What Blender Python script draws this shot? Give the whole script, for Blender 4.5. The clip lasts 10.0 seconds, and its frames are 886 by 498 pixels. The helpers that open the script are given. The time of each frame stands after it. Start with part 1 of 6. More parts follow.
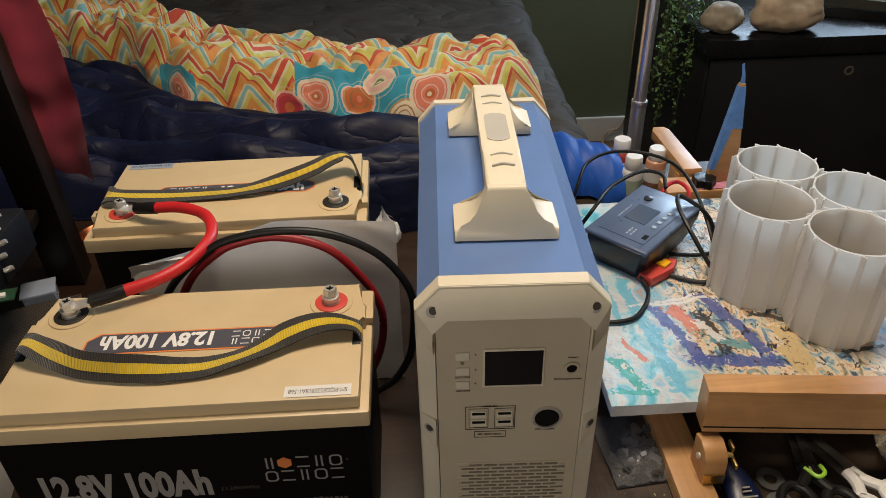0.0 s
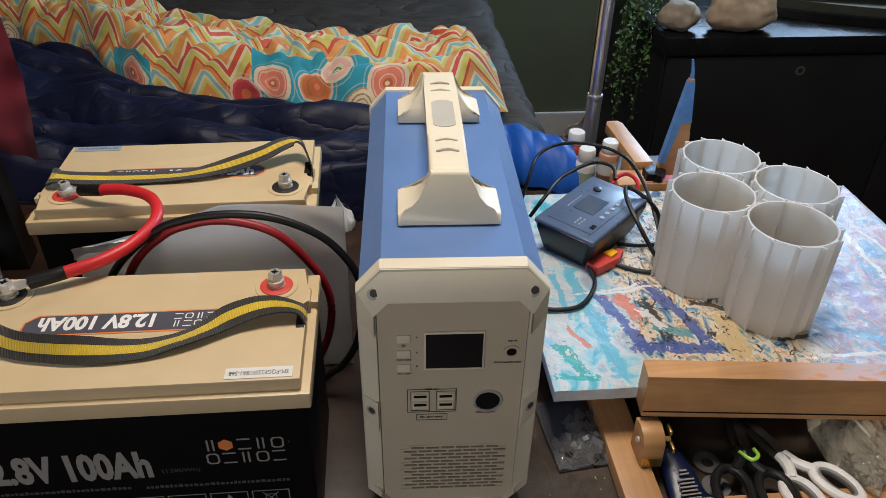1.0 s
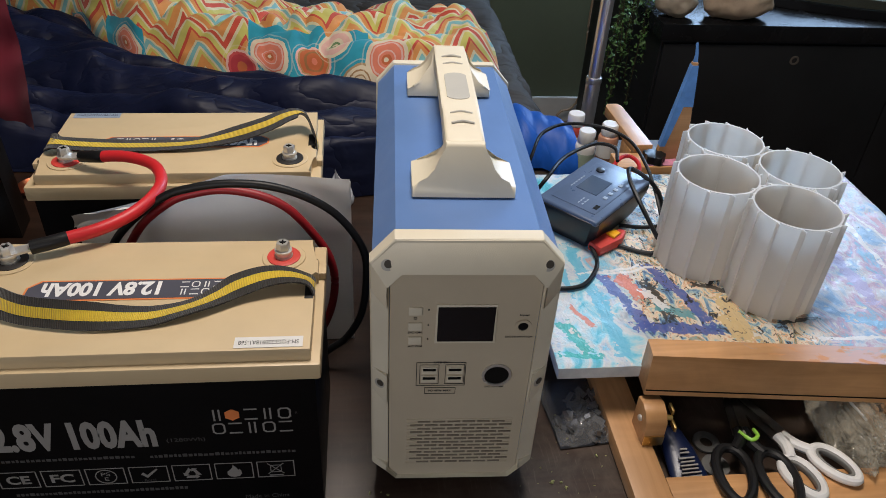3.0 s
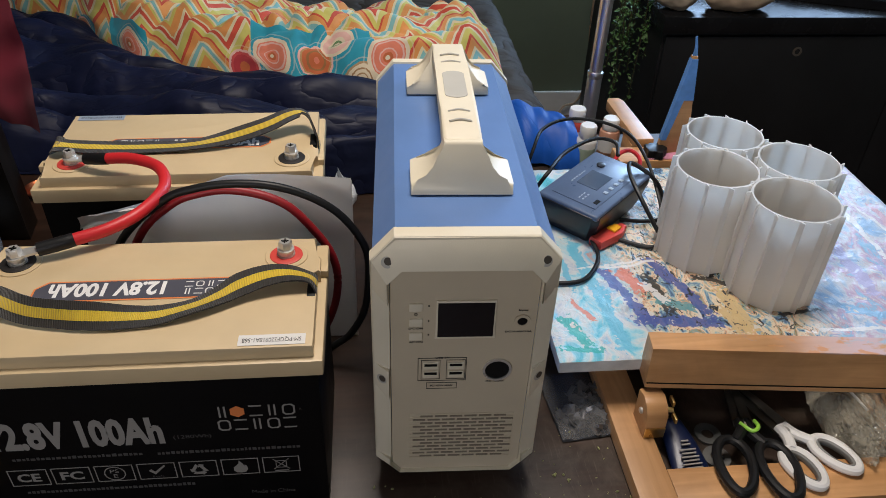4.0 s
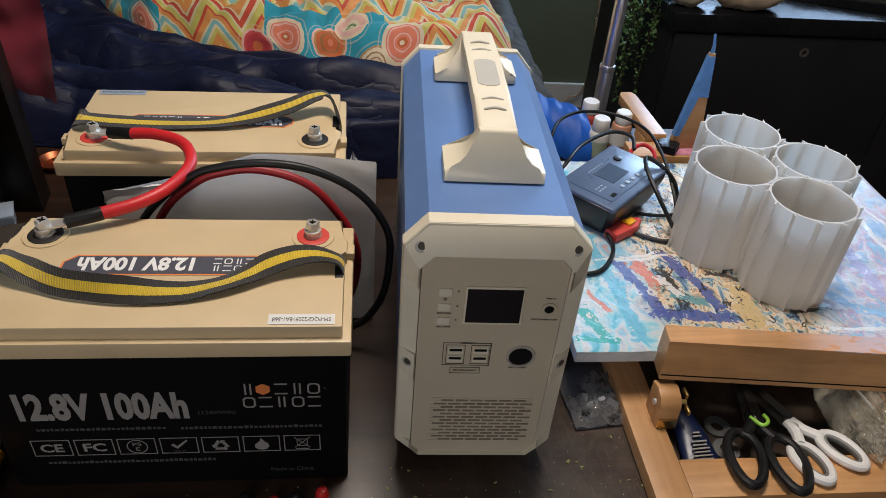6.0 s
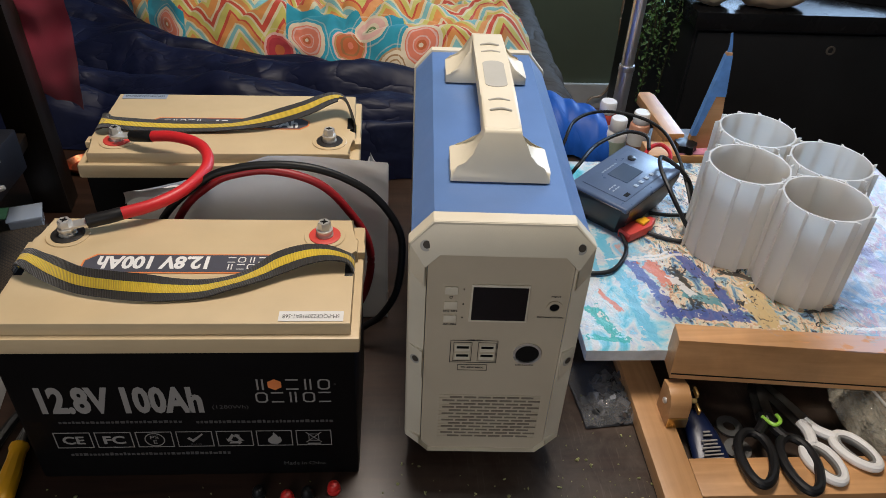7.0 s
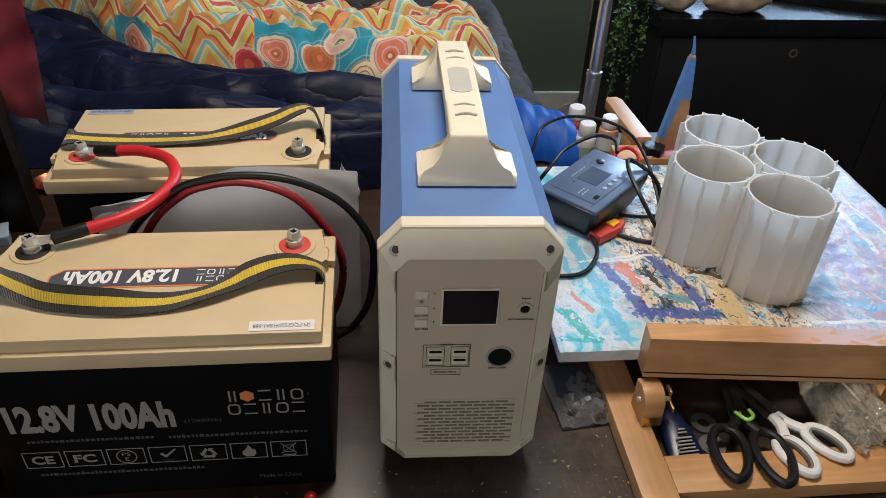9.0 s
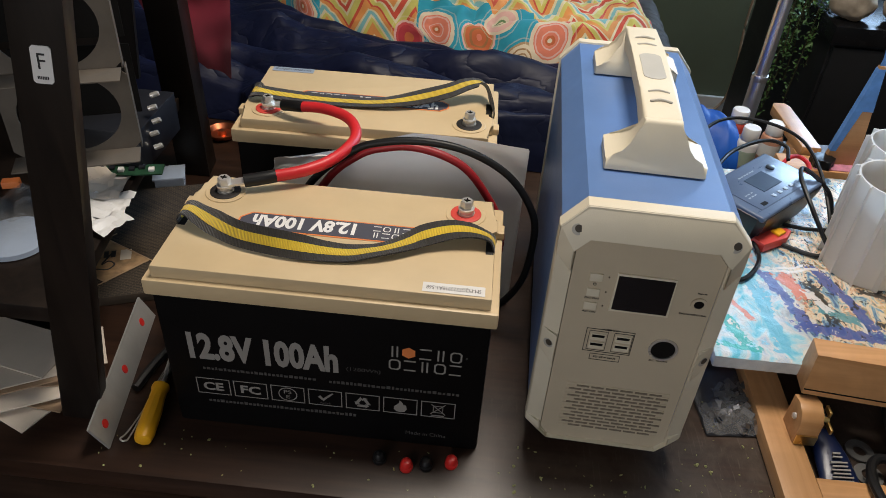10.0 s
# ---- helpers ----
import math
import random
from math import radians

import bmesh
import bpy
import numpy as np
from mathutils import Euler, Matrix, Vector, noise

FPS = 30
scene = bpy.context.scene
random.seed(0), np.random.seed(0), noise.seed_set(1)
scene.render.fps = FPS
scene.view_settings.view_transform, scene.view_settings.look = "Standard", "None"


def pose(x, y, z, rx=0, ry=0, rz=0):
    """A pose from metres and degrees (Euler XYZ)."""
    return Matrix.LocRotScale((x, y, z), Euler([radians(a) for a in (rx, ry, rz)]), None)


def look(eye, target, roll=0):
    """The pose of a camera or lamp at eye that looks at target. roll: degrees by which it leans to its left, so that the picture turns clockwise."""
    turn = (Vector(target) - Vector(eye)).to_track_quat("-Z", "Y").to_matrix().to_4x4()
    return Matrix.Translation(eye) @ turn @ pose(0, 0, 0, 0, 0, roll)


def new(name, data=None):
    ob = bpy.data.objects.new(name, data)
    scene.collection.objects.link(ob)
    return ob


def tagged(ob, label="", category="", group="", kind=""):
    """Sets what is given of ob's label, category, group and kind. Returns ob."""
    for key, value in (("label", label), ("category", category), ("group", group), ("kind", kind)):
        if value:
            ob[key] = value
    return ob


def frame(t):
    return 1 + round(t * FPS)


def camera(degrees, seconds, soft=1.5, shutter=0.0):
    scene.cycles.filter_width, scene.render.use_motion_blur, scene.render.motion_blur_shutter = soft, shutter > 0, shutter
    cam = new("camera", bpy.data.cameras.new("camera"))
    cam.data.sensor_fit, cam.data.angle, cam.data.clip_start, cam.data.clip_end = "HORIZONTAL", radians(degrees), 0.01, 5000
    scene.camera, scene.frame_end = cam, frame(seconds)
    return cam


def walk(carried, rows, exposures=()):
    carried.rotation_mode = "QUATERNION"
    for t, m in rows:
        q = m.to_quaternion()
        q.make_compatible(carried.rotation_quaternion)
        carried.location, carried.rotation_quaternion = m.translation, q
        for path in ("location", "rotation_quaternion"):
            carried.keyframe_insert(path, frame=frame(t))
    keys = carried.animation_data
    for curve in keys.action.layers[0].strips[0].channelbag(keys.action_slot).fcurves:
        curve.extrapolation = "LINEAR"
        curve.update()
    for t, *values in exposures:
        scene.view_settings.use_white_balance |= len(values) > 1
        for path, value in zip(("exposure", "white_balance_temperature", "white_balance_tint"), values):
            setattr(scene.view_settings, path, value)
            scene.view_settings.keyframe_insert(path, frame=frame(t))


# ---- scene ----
cam = camera(62.0, 10.0, soft=0.85)

PATH = [
    (0, (0.048, -0.441, 1.41), (0.112, 1.218, 0.294), -1.5),
    (0.5, (0.042, -0.446, 1.407), (0.081, 1.207, 0.281), 0.3),
    (1, (0.067, -0.452, 1.406), (0.223, 1.191, 0.277), 1.0),
    (1.5, (0.09, -0.451, 1.41), (0.396, 1.172, 0.282), 2.5),
    (2, (0.07, -0.441, 1.407), (0.424, 1.17, 0.276), 3.0),
    (2.5, (0.043, -0.44, 1.399), (0.294, 1.181, 0.255), 3.0),
    (3, (0.04, -0.452, 1.394), (0.244, 1.163, 0.233), 3.3),
    (4.5, (0.048, -0.459, 1.402), (0.241, 1.147, 0.226), 1.4),
    (5, (0.047, -0.456, 1.402), (0.279, 1.138, 0.215), 1.2),
    (5.5, (0.033, -0.452, 1.401), (0.279, 1.133, 0.206), 2.5),
    (6, (0.009, -0.462, 1.401), (0.223, 1.126, 0.204), 4.9),
    (6.2, (0.008, -0.464, 1.402), (0.192, 1.123, 0.199), 4.8),
    (7.5, (0.042, -0.48, 1.408), (0.176, 1.125, 0.222), 3.1),
    (8, (0.045, -0.483, 1.407), (0.199, 1.13, 0.234), 2.6),
    (8.5, (0.046, -0.484, 1.406), (0.223, 1.129, 0.237), 2.4),
    (9, (0.036, -0.48, 1.403), (0.23, 1.131, 0.234), 2.7),
    (9.5, (0.0, -0.481, 1.393), (0.151, 1.128, 0.216), 4.7),
    (10, (-0.031, -0.493, 1.393), (-0.11, 1.101, 0.188), 3.9),
]
LOOKS = [(0.0, -0.16, 7250, 16), (0.5, -0.14, 6850, 15), (1.0, -0.10, 6300, 15), (2.0, -0.10, 6150, 16), (4.5, -0.11, 6200, 16), (6.2, -0.10, 6250, 16), (8.0, -0.03, 6250, 15), (10.0, 0.0, 6300, 14)]
walk(cam, [(t, look(eye, target, roll)) for t, eye, target, roll in PATH], LOOKS)

# ---- world and lights ----
world = bpy.data.worlds.new("world")
scene.world = world
world.use_nodes = True
wn = world.node_tree
sky = wn.nodes.new("ShaderNodeTexSky")
sky.sky_type, sky.sun_disc, sky.sun_elevation, sky.sun_rotation = "NISHITA", False, radians(35), radians(70)
wn.links.new(sky.outputs["Color"], wn.nodes["Background"].inputs["Color"])
wn.nodes["Background"].inputs["Strength"].default_value = 0.12


def area_lamp(name, eye, target, w, h, watts, col):
    d = bpy.data.lights.new(name, "AREA")
    d.shape, d.size, d.size_y, d.energy, d.color = "RECTANGLE", w, h, watts, col
    ob = new(name, d)
    ob.matrix_world = look(eye, target)
    return ob


area_lamp("north_window_light", (1.68, 2.40, 1.80), (0.6, 0.3, 0.85), 0.95, 0.80, 59, (0.49, 0.73, 1.0))
# unseen fill added behind the camera to lift the fronts
area_lamp("south_fill_light", (-0.75, -1.95, 1.55), (0.0, 0.3, 0.8), 1.15, 1.15, 12.5, (1.0, 0.96, 0.90))
area_lamp("ceiling_light_glow", (0.15, 0.35, 2.33), (0.15, 0.35, 0.0), 0.40, 0.40, 21.5, (1.0, 0.90, 0.74))
area_lamp("aquarium_lamp_glow", (1.72, 1.66, 1.28), (1.72, 1.66, 0.8), 0.7, 0.15, 4, (0.9, 1.0, 0.85))

# ---- materials ----


def base_mat(name, rough, metal):
    m = bpy.data.materials.new(name)
    m.use_nodes = True
    nt = m.node_tree
    b = nt.nodes["Principled BSDF"]
    b.inputs["Roughness"].default_value, b.inputs["Metallic"].default_value = rough, metal
    tc = nt.nodes.new("ShaderNodeTexCoord")
    return m, nt, b, tc.outputs["Object"]


def nz(nt, vec, scale, detail=4, dist=0.0, rough=0.55):
    n = nt.nodes.new("ShaderNodeTexNoise")
    n.inputs["Scale"].default_value, n.inputs["Detail"].default_value = scale, detail
    n.inputs["Distortion"].default_value, n.inputs["Roughness"].default_value = dist, rough
    nt.links.new(vec, n.inputs["Vector"])
    return n.outputs["Fac"]


def ramp(nt, fac, stops, mode="LINEAR"):
    r = nt.nodes.new("ShaderNodeValToRGB")
    r.color_ramp.interpolation = mode
    e = r.color_ramp.elements
    while len(e) < len(stops):
        e.new(0.5)
    for k, (p, c) in enumerate(stops):
        e[k].position, e[k].color = p, (*c, 1)
    nt.links.new(fac, r.inputs["Fac"])
    return r.outputs["Color"]


def mathn(nt, op, a, b=None, c=None):
    n = nt.nodes.new("ShaderNodeMath")
    n.operation = op
    for k, v in enumerate((a, b, c)):
        if v is None:
            continue
        if isinstance(v, (int, float)):
            n.inputs[k].default_value = v
        else:
            nt.links.new(v, n.inputs[k])
    return n.outputs[0]


def mixc(nt, fac, a, b, mode="MIX"):
    n = nt.nodes.new("ShaderNodeMix")
    n.data_type, n.blend_type = "RGBA", mode
    for s, v in ((n.inputs[0], fac), (n.inputs[6], a), (n.inputs[7], b)):
        if isinstance(v, (int, float)):
            s.default_value = v
        elif isinstance(v, tuple):
            s.default_value = (*v, 1)
        else:
            nt.links.new(v, s)
    return n.outputs[2]


def bumpn(nt, b, fac, strength, dist=0.001):
    n = nt.nodes.new("ShaderNodeBump")
    n.inputs["Strength"].default_value, n.inputs["Distance"].default_value = strength, dist
    nt.links.new(fac, n.inputs["Height"])
    nt.links.new(n.outputs[0], b.inputs["Normal"])


def stretch(nt, vec, s, turn=0.0):
    n = nt.nodes.new("ShaderNodeMapping")
    n.inputs["Scale"].default_value = s
    n.inputs["Rotation"].default_value = (0, 0, turn)
    nt.links.new(vec, n.inputs["Vector"])
    return n.outputs[0]


def mat(name, col, rough=0.5, metal=0.0, var=0.12, scale=18, fine=350, bump=0.15, vary=0.0, spec=0.5):
    """A plain surface with patches of wear and a fine grain."""
    m, nt, b, vec = base_mat(name, rough, metal)
    lo, hi = tuple(c * (1 - var) for c in col), tuple(min(1, c * (1 + var)) for c in col)
    c = ramp(nt, nz(nt, vec, scale), [(0.3, lo), (0.7, hi)])
    if vary:
        oi = nt.nodes.new("ShaderNodeObjectInfo")
        c = mixc(nt, vary, c, ramp(nt, oi.outputs["Random"], [(0, (0.4, 0.4, 0.4)), (1, (1, 1, 1))]), "MULTIPLY")
    nt.links.new(c, b.inputs["Base Color"])
    b.inputs["Specular IOR Level"].default_value = spec
    f = nz(nt, vec, fine, 3)
    r = nt.nodes.new("ShaderNodeMapRange")
    r.inputs["To Min"].default_value, r.inputs["To Max"].default_value = max(0.03, rough - 0.08), min(1, rough + 0.08)
    nt.links.new(nz(nt, vec, scale * 2.7), r.inputs["Value"])
    nt.links.new(r.outputs[0], b.inputs["Roughness"])
    if bump:
        bumpn(nt, b, f, bump, 0.0006)
    return m


def wood(name, dark, light, rough, axis="x", scale=6.0, bump=0.2):
    m, nt, b, vec = base_mat(name, rough, 0)
    s = {"x": (0.06, 1, 1), "y": (1, 0.06, 1), "z": (1, 1, 0.06)}[axis]
    v = stretch(nt, vec, s)
    g = nz(nt, v, scale * 14, 6, 1.2)
    big = nz(nt, v, scale * 2.5, 3, 2.0)
    f = mathn(nt, "ADD", mathn(nt, "MULTIPLY", g, 0.55), mathn(nt, "MULTIPLY", big, 0.45))
    c = ramp(nt, f, [(0.32, dark), (0.68, light)])
    wear = ramp(nt, nz(nt, vec, 9, 6, 0.5), [(0.35, (0.75, 0.75, 0.75)), (0.65, (1.1, 1.1, 1.1))])
    nt.links.new(mixc(nt, 1.0, c, wear, "MULTIPLY"), b.inputs["Base Color"])
    r = nt.nodes.new("ShaderNodeMapRange")
    r.inputs["To Min"].default_value, r.inputs["To Max"].default_value = rough - 0.12, rough + 0.12
    nt.links.new(nz(nt, vec, 14, 5), r.inputs["Value"])
    nt.links.new(r.outputs[0], b.inputs["Roughness"])
    bumpn(nt, b, g, bump, 0.0005)
    return m


def cloth(name, col, rough, weave=900, var=0.25, sheen=0.3, spec=0.5):
    m, nt, b, vec = base_mat(name, rough, 0)
    lo, hi = tuple(c * (1 - var) for c in col), tuple(c * (1 + var) for c in col)
    nt.links.new(ramp(nt, nz(nt, vec, 11, 5), [(0.3, lo), (0.7, hi)]), b.inputs["Base Color"])
    b.inputs["Sheen Weight"].default_value, b.inputs["Specular IOR Level"].default_value = sheen, spec
    bumpn(nt, b, nz(nt, vec, weave, 2), 0.25, 0.0006)
    return m


def crinkled(name, col, rough, spec, along, scale, deep):
    """Cloth with long soft creases over its weave."""
    m = cloth(name, col, rough, 900, 0.2, 0.0, spec)
    nt = m.node_tree
    b = nt.nodes["Principled BSDF"]
    vec = nt.nodes.new("ShaderNodeTexCoord").outputs["Object"]
    st = stretch(nt, vec, along, 0.35)
    crease = mathn(nt, "ABSOLUTE", mathn(nt, "SUBTRACT", nz(nt, st, scale, 3, 0.35, 0.42), 0.5))
    bumpn(nt, b, mathn(nt, "POWER", crease, 0.6), 0.9, deep)
    return m


def webbing(name, col):
    """Woven strap: fine ribs across its length."""
    m = cloth(name, col, 0.75, 1500, 0.15, 0.2)
    nt = m.node_tree
    wv = nt.nodes.new("ShaderNodeTexWave")
    wv.inputs["Scale"].default_value, wv.inputs["Distortion"].default_value = 210, 0.6
    nt.links.new(nt.nodes.new("ShaderNodeTexCoord").outputs["Object"], wv.inputs["Vector"])
    b = nt.nodes["Principled BSDF"]
    bumpn(nt, b, wv.outputs["Fac"], 0.7, 0.0010)
    src = b.inputs["Base Color"].links[0].from_socket
    nt.links.new(mixc(nt, 1.0, src, ramp(nt, wv.outputs["Fac"], [(0.2, (0.88, 0.88, 0.88)), (0.7, (1.05, 1.05, 1.05))]), "MULTIPLY"), b.inputs["Base Color"])
    return m


M_TABLE = wood("dark_walnut_laminate", (0.012, 0.0058, 0.0036), (0.046, 0.022, 0.013), 0.36, "x", 5)
M_FLOOR = wood("floor_boards", (0.06, 0.03, 0.02), (0.16, 0.085, 0.055), 0.35, "x", 3)
M_EASEL = wood("beech_wood", (0.47, 0.235, 0.085), (0.66, 0.36, 0.155), 0.42, "x", 6)
M_EASELY = wood("beech_wood_along", (0.47, 0.235, 0.085), (0.66, 0.36, 0.155), 0.42, "y", 6)
M_SHELF = wood("black_brown_wood", (0.008, 0.006, 0.005), (0.022, 0.015, 0.011), 0.4, "z", 5)
M_TAN = mat("tan_plastic", (0.60, 0.46, 0.27), 0.42, var=0.05, bump=0.12, fine=900)
M_BODY = mat("black_battery_case", (0.0035, 0.0032, 0.0034), 0.45, var=0.2, bump=0.1, spec=0.12)
M_PRINT = mat("grey_print", (0.27, 0.255, 0.232), 0.5, var=0.06, bump=0)
M_PRINT_D = mat("dim_grey_print", (0.075, 0.071, 0.067), 0.5, var=0.06, bump=0)
M_WHITEPR = mat("white_print", (0.78, 0.76, 0.73), 0.5, var=0.04, bump=0)
M_ORANGE = mat("orange_print", (0.75, 0.22, 0.06), 0.5, var=0.08, bump=0)
M_SLATE = mat("slate_label", (0.075, 0.075, 0.095), 0.4, var=0.08, bump=0)
M_STICKER = mat("white_sticker", (0.74, 0.73, 0.71), 0.4, var=0.05, bump=0.05)
M_STICKER_B = mat("filmed_sticker", (0.30, 0.36, 0.45), 0.3, var=0.08, bump=0.05)
M_INK = mat("black_ink", (0.012, 0.012, 0.013), 0.5, var=0.1, bump=0)
M_STRAP = webbing("grey_webbing", (0.021, 0.0175, 0.0145))
M_YELLOW = webbing("yellow_webbing", (0.70, 0.48, 0.02))
M_STEEL = mat("bolt_steel", (0.66, 0.64, 0.60), 0.30, 0.6, var=0.08, bump=0.1)
M_RED = mat("red_rubber", (0.55, 0.018, 0.022), 0.42, var=0.08, bump=0.1)
# the same red, dimmed in colour for shade and the bag's veil
M_RED_SHADE = mat("shaded_red_rubber", (0.27, 0.010, 0.014), 0.45, var=0.1, bump=0.1)
M_REDRING = mat("red_ring_plastic", (0.62, 0.06, 0.045), 0.45, var=0.08)
M_BLACKRING = mat("black_ring_plastic", (0.02, 0.018, 0.017), 0.45)
M_BLACK = mat("black_rubber", (0.007, 0.007, 0.0075), 0.45, var=0.15, bump=0.1, spec=0.35)
M_CREAM = mat("cream_plastic", (0.68, 0.615, 0.475), 0.5, var=0.04, fine=1200, bump=0.15)
M_PANEL = mat("grey_beige_panel", (0.53, 0.45, 0.325), 0.55, var=0.04, fine=1400, bump=0.2)
M_BLUE = mat("blue_coated_aluminium", (0.110, 0.205, 0.44), 0.36, var=0.05, fine=900, bump=0.1)
M_GRIP = mat("grey_grip_inlay", (0.42, 0.40, 0.35), 0.6, var=0.05)
M_SCREEN = mat("dark_screen", (0.012, 0.012, 0.014), 0.12, var=0.2, bump=0)
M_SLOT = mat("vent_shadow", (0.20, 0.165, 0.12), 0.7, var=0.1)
M_WELL = mat("screw_well_shadow", (0.055, 0.045, 0.034), 0.7)
# near-black for flat pieces that stand in for shade in holes and slots
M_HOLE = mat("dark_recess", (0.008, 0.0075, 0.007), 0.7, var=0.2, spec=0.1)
M_CHROME = mat("chrome", (0.86, 0.85, 0.89), 0.34, 1.0, var=0.06, bump=0.02)
M_TUBE = mat("white_printed_plastic", (0.80, 0.775, 0.735), 0.5, var=0.03, fine=300, bump=0.12)
M_BRASS = mat("brass", (0.75, 0.55, 0.22), 0.3, 1.0)
M_DEVICE = mat("charcoal_device_case", (0.014, 0.015, 0.019), 0.32, var=0.1)
# top of the dark charger, tinted blue for the window's reflection
M_DEVICE_SHEEN = mat("blue_sheen_device_top", (0.085, 0.125, 0.215), 0.30, var=0.1)
M_LCD = mat("dim_lcd", (0.055, 0.085, 0.14), 0.15, var=0.15, bump=0)
M_KEY = mat("pale_blue_key", (0.30, 0.36, 0.45), 0.4, var=0.05)
M_WHITE = mat("white_plastic", (0.75, 0.74, 0.72), 0.4, var=0.04)
M_PAPER = mat("paper", (0.70, 0.62, 0.52), 0.8, var=0.12, scale=9, vary=0.5)
M_KRAFT = mat("tan_paper", (0.34, 0.23, 0.14), 0.8, var=0.15)
M_NAVYP = mat("navy_tube_plastic", (0.006, 0.013, 0.05), 0.35, var=0.15)
M_MET_GREY = mat("black_sheet_steel", (0.145, 0.125, 0.102), 0.42, 0.3, var=0.2)
M_GREENPCB = mat("green_circuit_board", (0.014, 0.055, 0.026), 0.4, var=0.3, scale=90)
M_COPPER = mat("copper", (0.75, 0.24, 0.11), 0.35, 1.0)
M_YELHANDLE = mat("yellow_handle_plastic", (0.85, 0.42, 0.012), 0.35, var=0.08)
M_RULER = mat("brushed_steel_blade", (0.42, 0.42, 0.41), 0.4, 0.4, var=0.15)
M_BLUETAPE_L = mat("light_blue_tape", (0.10, 0.26, 0.60), 0.7, var=0.15, scale=60)
M_GREENWALL = mat("dark_green_wall_paint", (0.110, 0.132, 0.083), 0.75, var=0.1, scale=3, fine=120, bump=0.2)
M_WALL = mat("dull_wall_paint", (0.16, 0.16, 0.13), 0.8, var=0.06, scale=3, fine=120, bump=0.2)
M_CEIL = mat("white_ceiling_paint", (0.55, 0.54, 0.51), 0.85, var=0.04, scale=3)
M_TRIM = mat("white_trim_paint", (0.62, 0.61, 0.57), 0.5, var=0.05)
M_CABINET = mat("black_cabinet", (0.013, 0.013, 0.014), 0.5, spec=0.4, var=0.25, scale=5, fine=200, bump=0.1)
M_CABTOP = mat("glossy_black_top", (0.010, 0.010, 0.011), 0.26, spec=0.20, var=0.25, scale=8, bump=0.05)
M_ROCK = mat("tan_river_rock", (0.48, 0.36, 0.25), 0.8, var=0.35, scale=14, fine=90, bump=0.5)
M_ROCKG = mat("grey_river_rock", (0.38, 0.31, 0.23), 0.75, var=0.3, scale=18, fine=90, bump=0.4)
M_LEAF = mat("green_leaf", (0.09, 0.19, 0.05), 0.5, var=0.3, scale=40, bump=0.1)
M_STEM = mat("brown_stem", (0.06, 0.05, 0.02), 0.7)
M_MOSS = mat("moss_green", (0.25, 0.45, 0.04), 0.8, var=0.5, scale=60, bump=0.5)
M_MAROON = cloth("maroon_cloth", (0.29, 0.014, 0.042), 0.85, 700, 0.2, 0.4)
M_GREY = crinkled("charcoal_sheet", (0.050, 0.043, 0.036), 0.7, 0.3, (1, 1.6, 1), 6, 0.030)
M_NAVY = crinkled("navy_nylon", (0.0040, 0.0066, 0.028), 0.52, 0.30, (1, 2.2, 1), 12.0, 0.007)
# the jacket's navy again, brightened in colour to stand for window light
M_NAVY_LIT = crinkled("window_lit_navy_nylon", (0.010, 0.085, 0.42), 0.50, 0.3, (2.2, 1, 1), 9, 0.004)
M_CRUMB = mat("dry_crumbs", (0.33, 0.34, 0.14), 0.8, var=0.5, scale=300)
M_MINT = mat("green_dip", (0.05, 0.35, 0.18), 0.4)
M_LIME = mat("lime_plastic", (0.30, 0.62, 0.06), 0.4)
M_GREYG = mat("grey_rubber_grip", (0.19, 0.19, 0.18), 0.6)
M_BLADE = mat("scissor_steel", (0.23, 0.23, 0.22), 0.3, 1.0)
M_REDCAP = mat("red_vinyl_cap", (0.60, 0.025, 0.02), 0.3, var=0.06)
M_MATTRESS = mat("bed_base_cloth", (0.05, 0.045, 0.04), 0.9)


def clear(name, col, rough, alpha, ior=1.45):
    m, nt, b, vec = base_mat(name, rough, 0)
    b.inputs["Base Color"].default_value = (*col, 1)
    b.inputs["IOR"].default_value = ior
    a = nt.nodes.new("ShaderNodeMapRange")
    a.inputs["To Min"].default_value, a.inputs["To Max"].default_value = alpha - 0.12, min(1, alpha + 0.12)
    nt.links.new(nz(nt, vec, 16, 5), a.inputs["Value"])
    nt.links.new(a.outputs[0], b.inputs["Alpha"])
    bumpn(nt, b, nz(nt, vec, 60, 4), 0.3, 0.002)
    return m


M_FILM = clear("smoky_antistatic_film", (0.90, 0.88, 0.84), 0.30, 0.80)
M_CRINKLE = clear("milky_white_film", (0.80, 0.82, 0.86), 0.3, 0.70)
M_BAG = clear("clear_bag_film", (0.4, 0.4, 0.4), 0.10, 0.20)
M_BUBBLE = clear("bubble_film", (0.52, 0.48, 0.38), 0.10, 0.42)
M_BLUEBOX = clear("blue_tinted_plastic", (0.50, 0.58, 0.70), 0.2, 0.45)
M_GLASS = clear("tank_glass", (0.04, 0.06, 0.07), 0.03, 0.35)


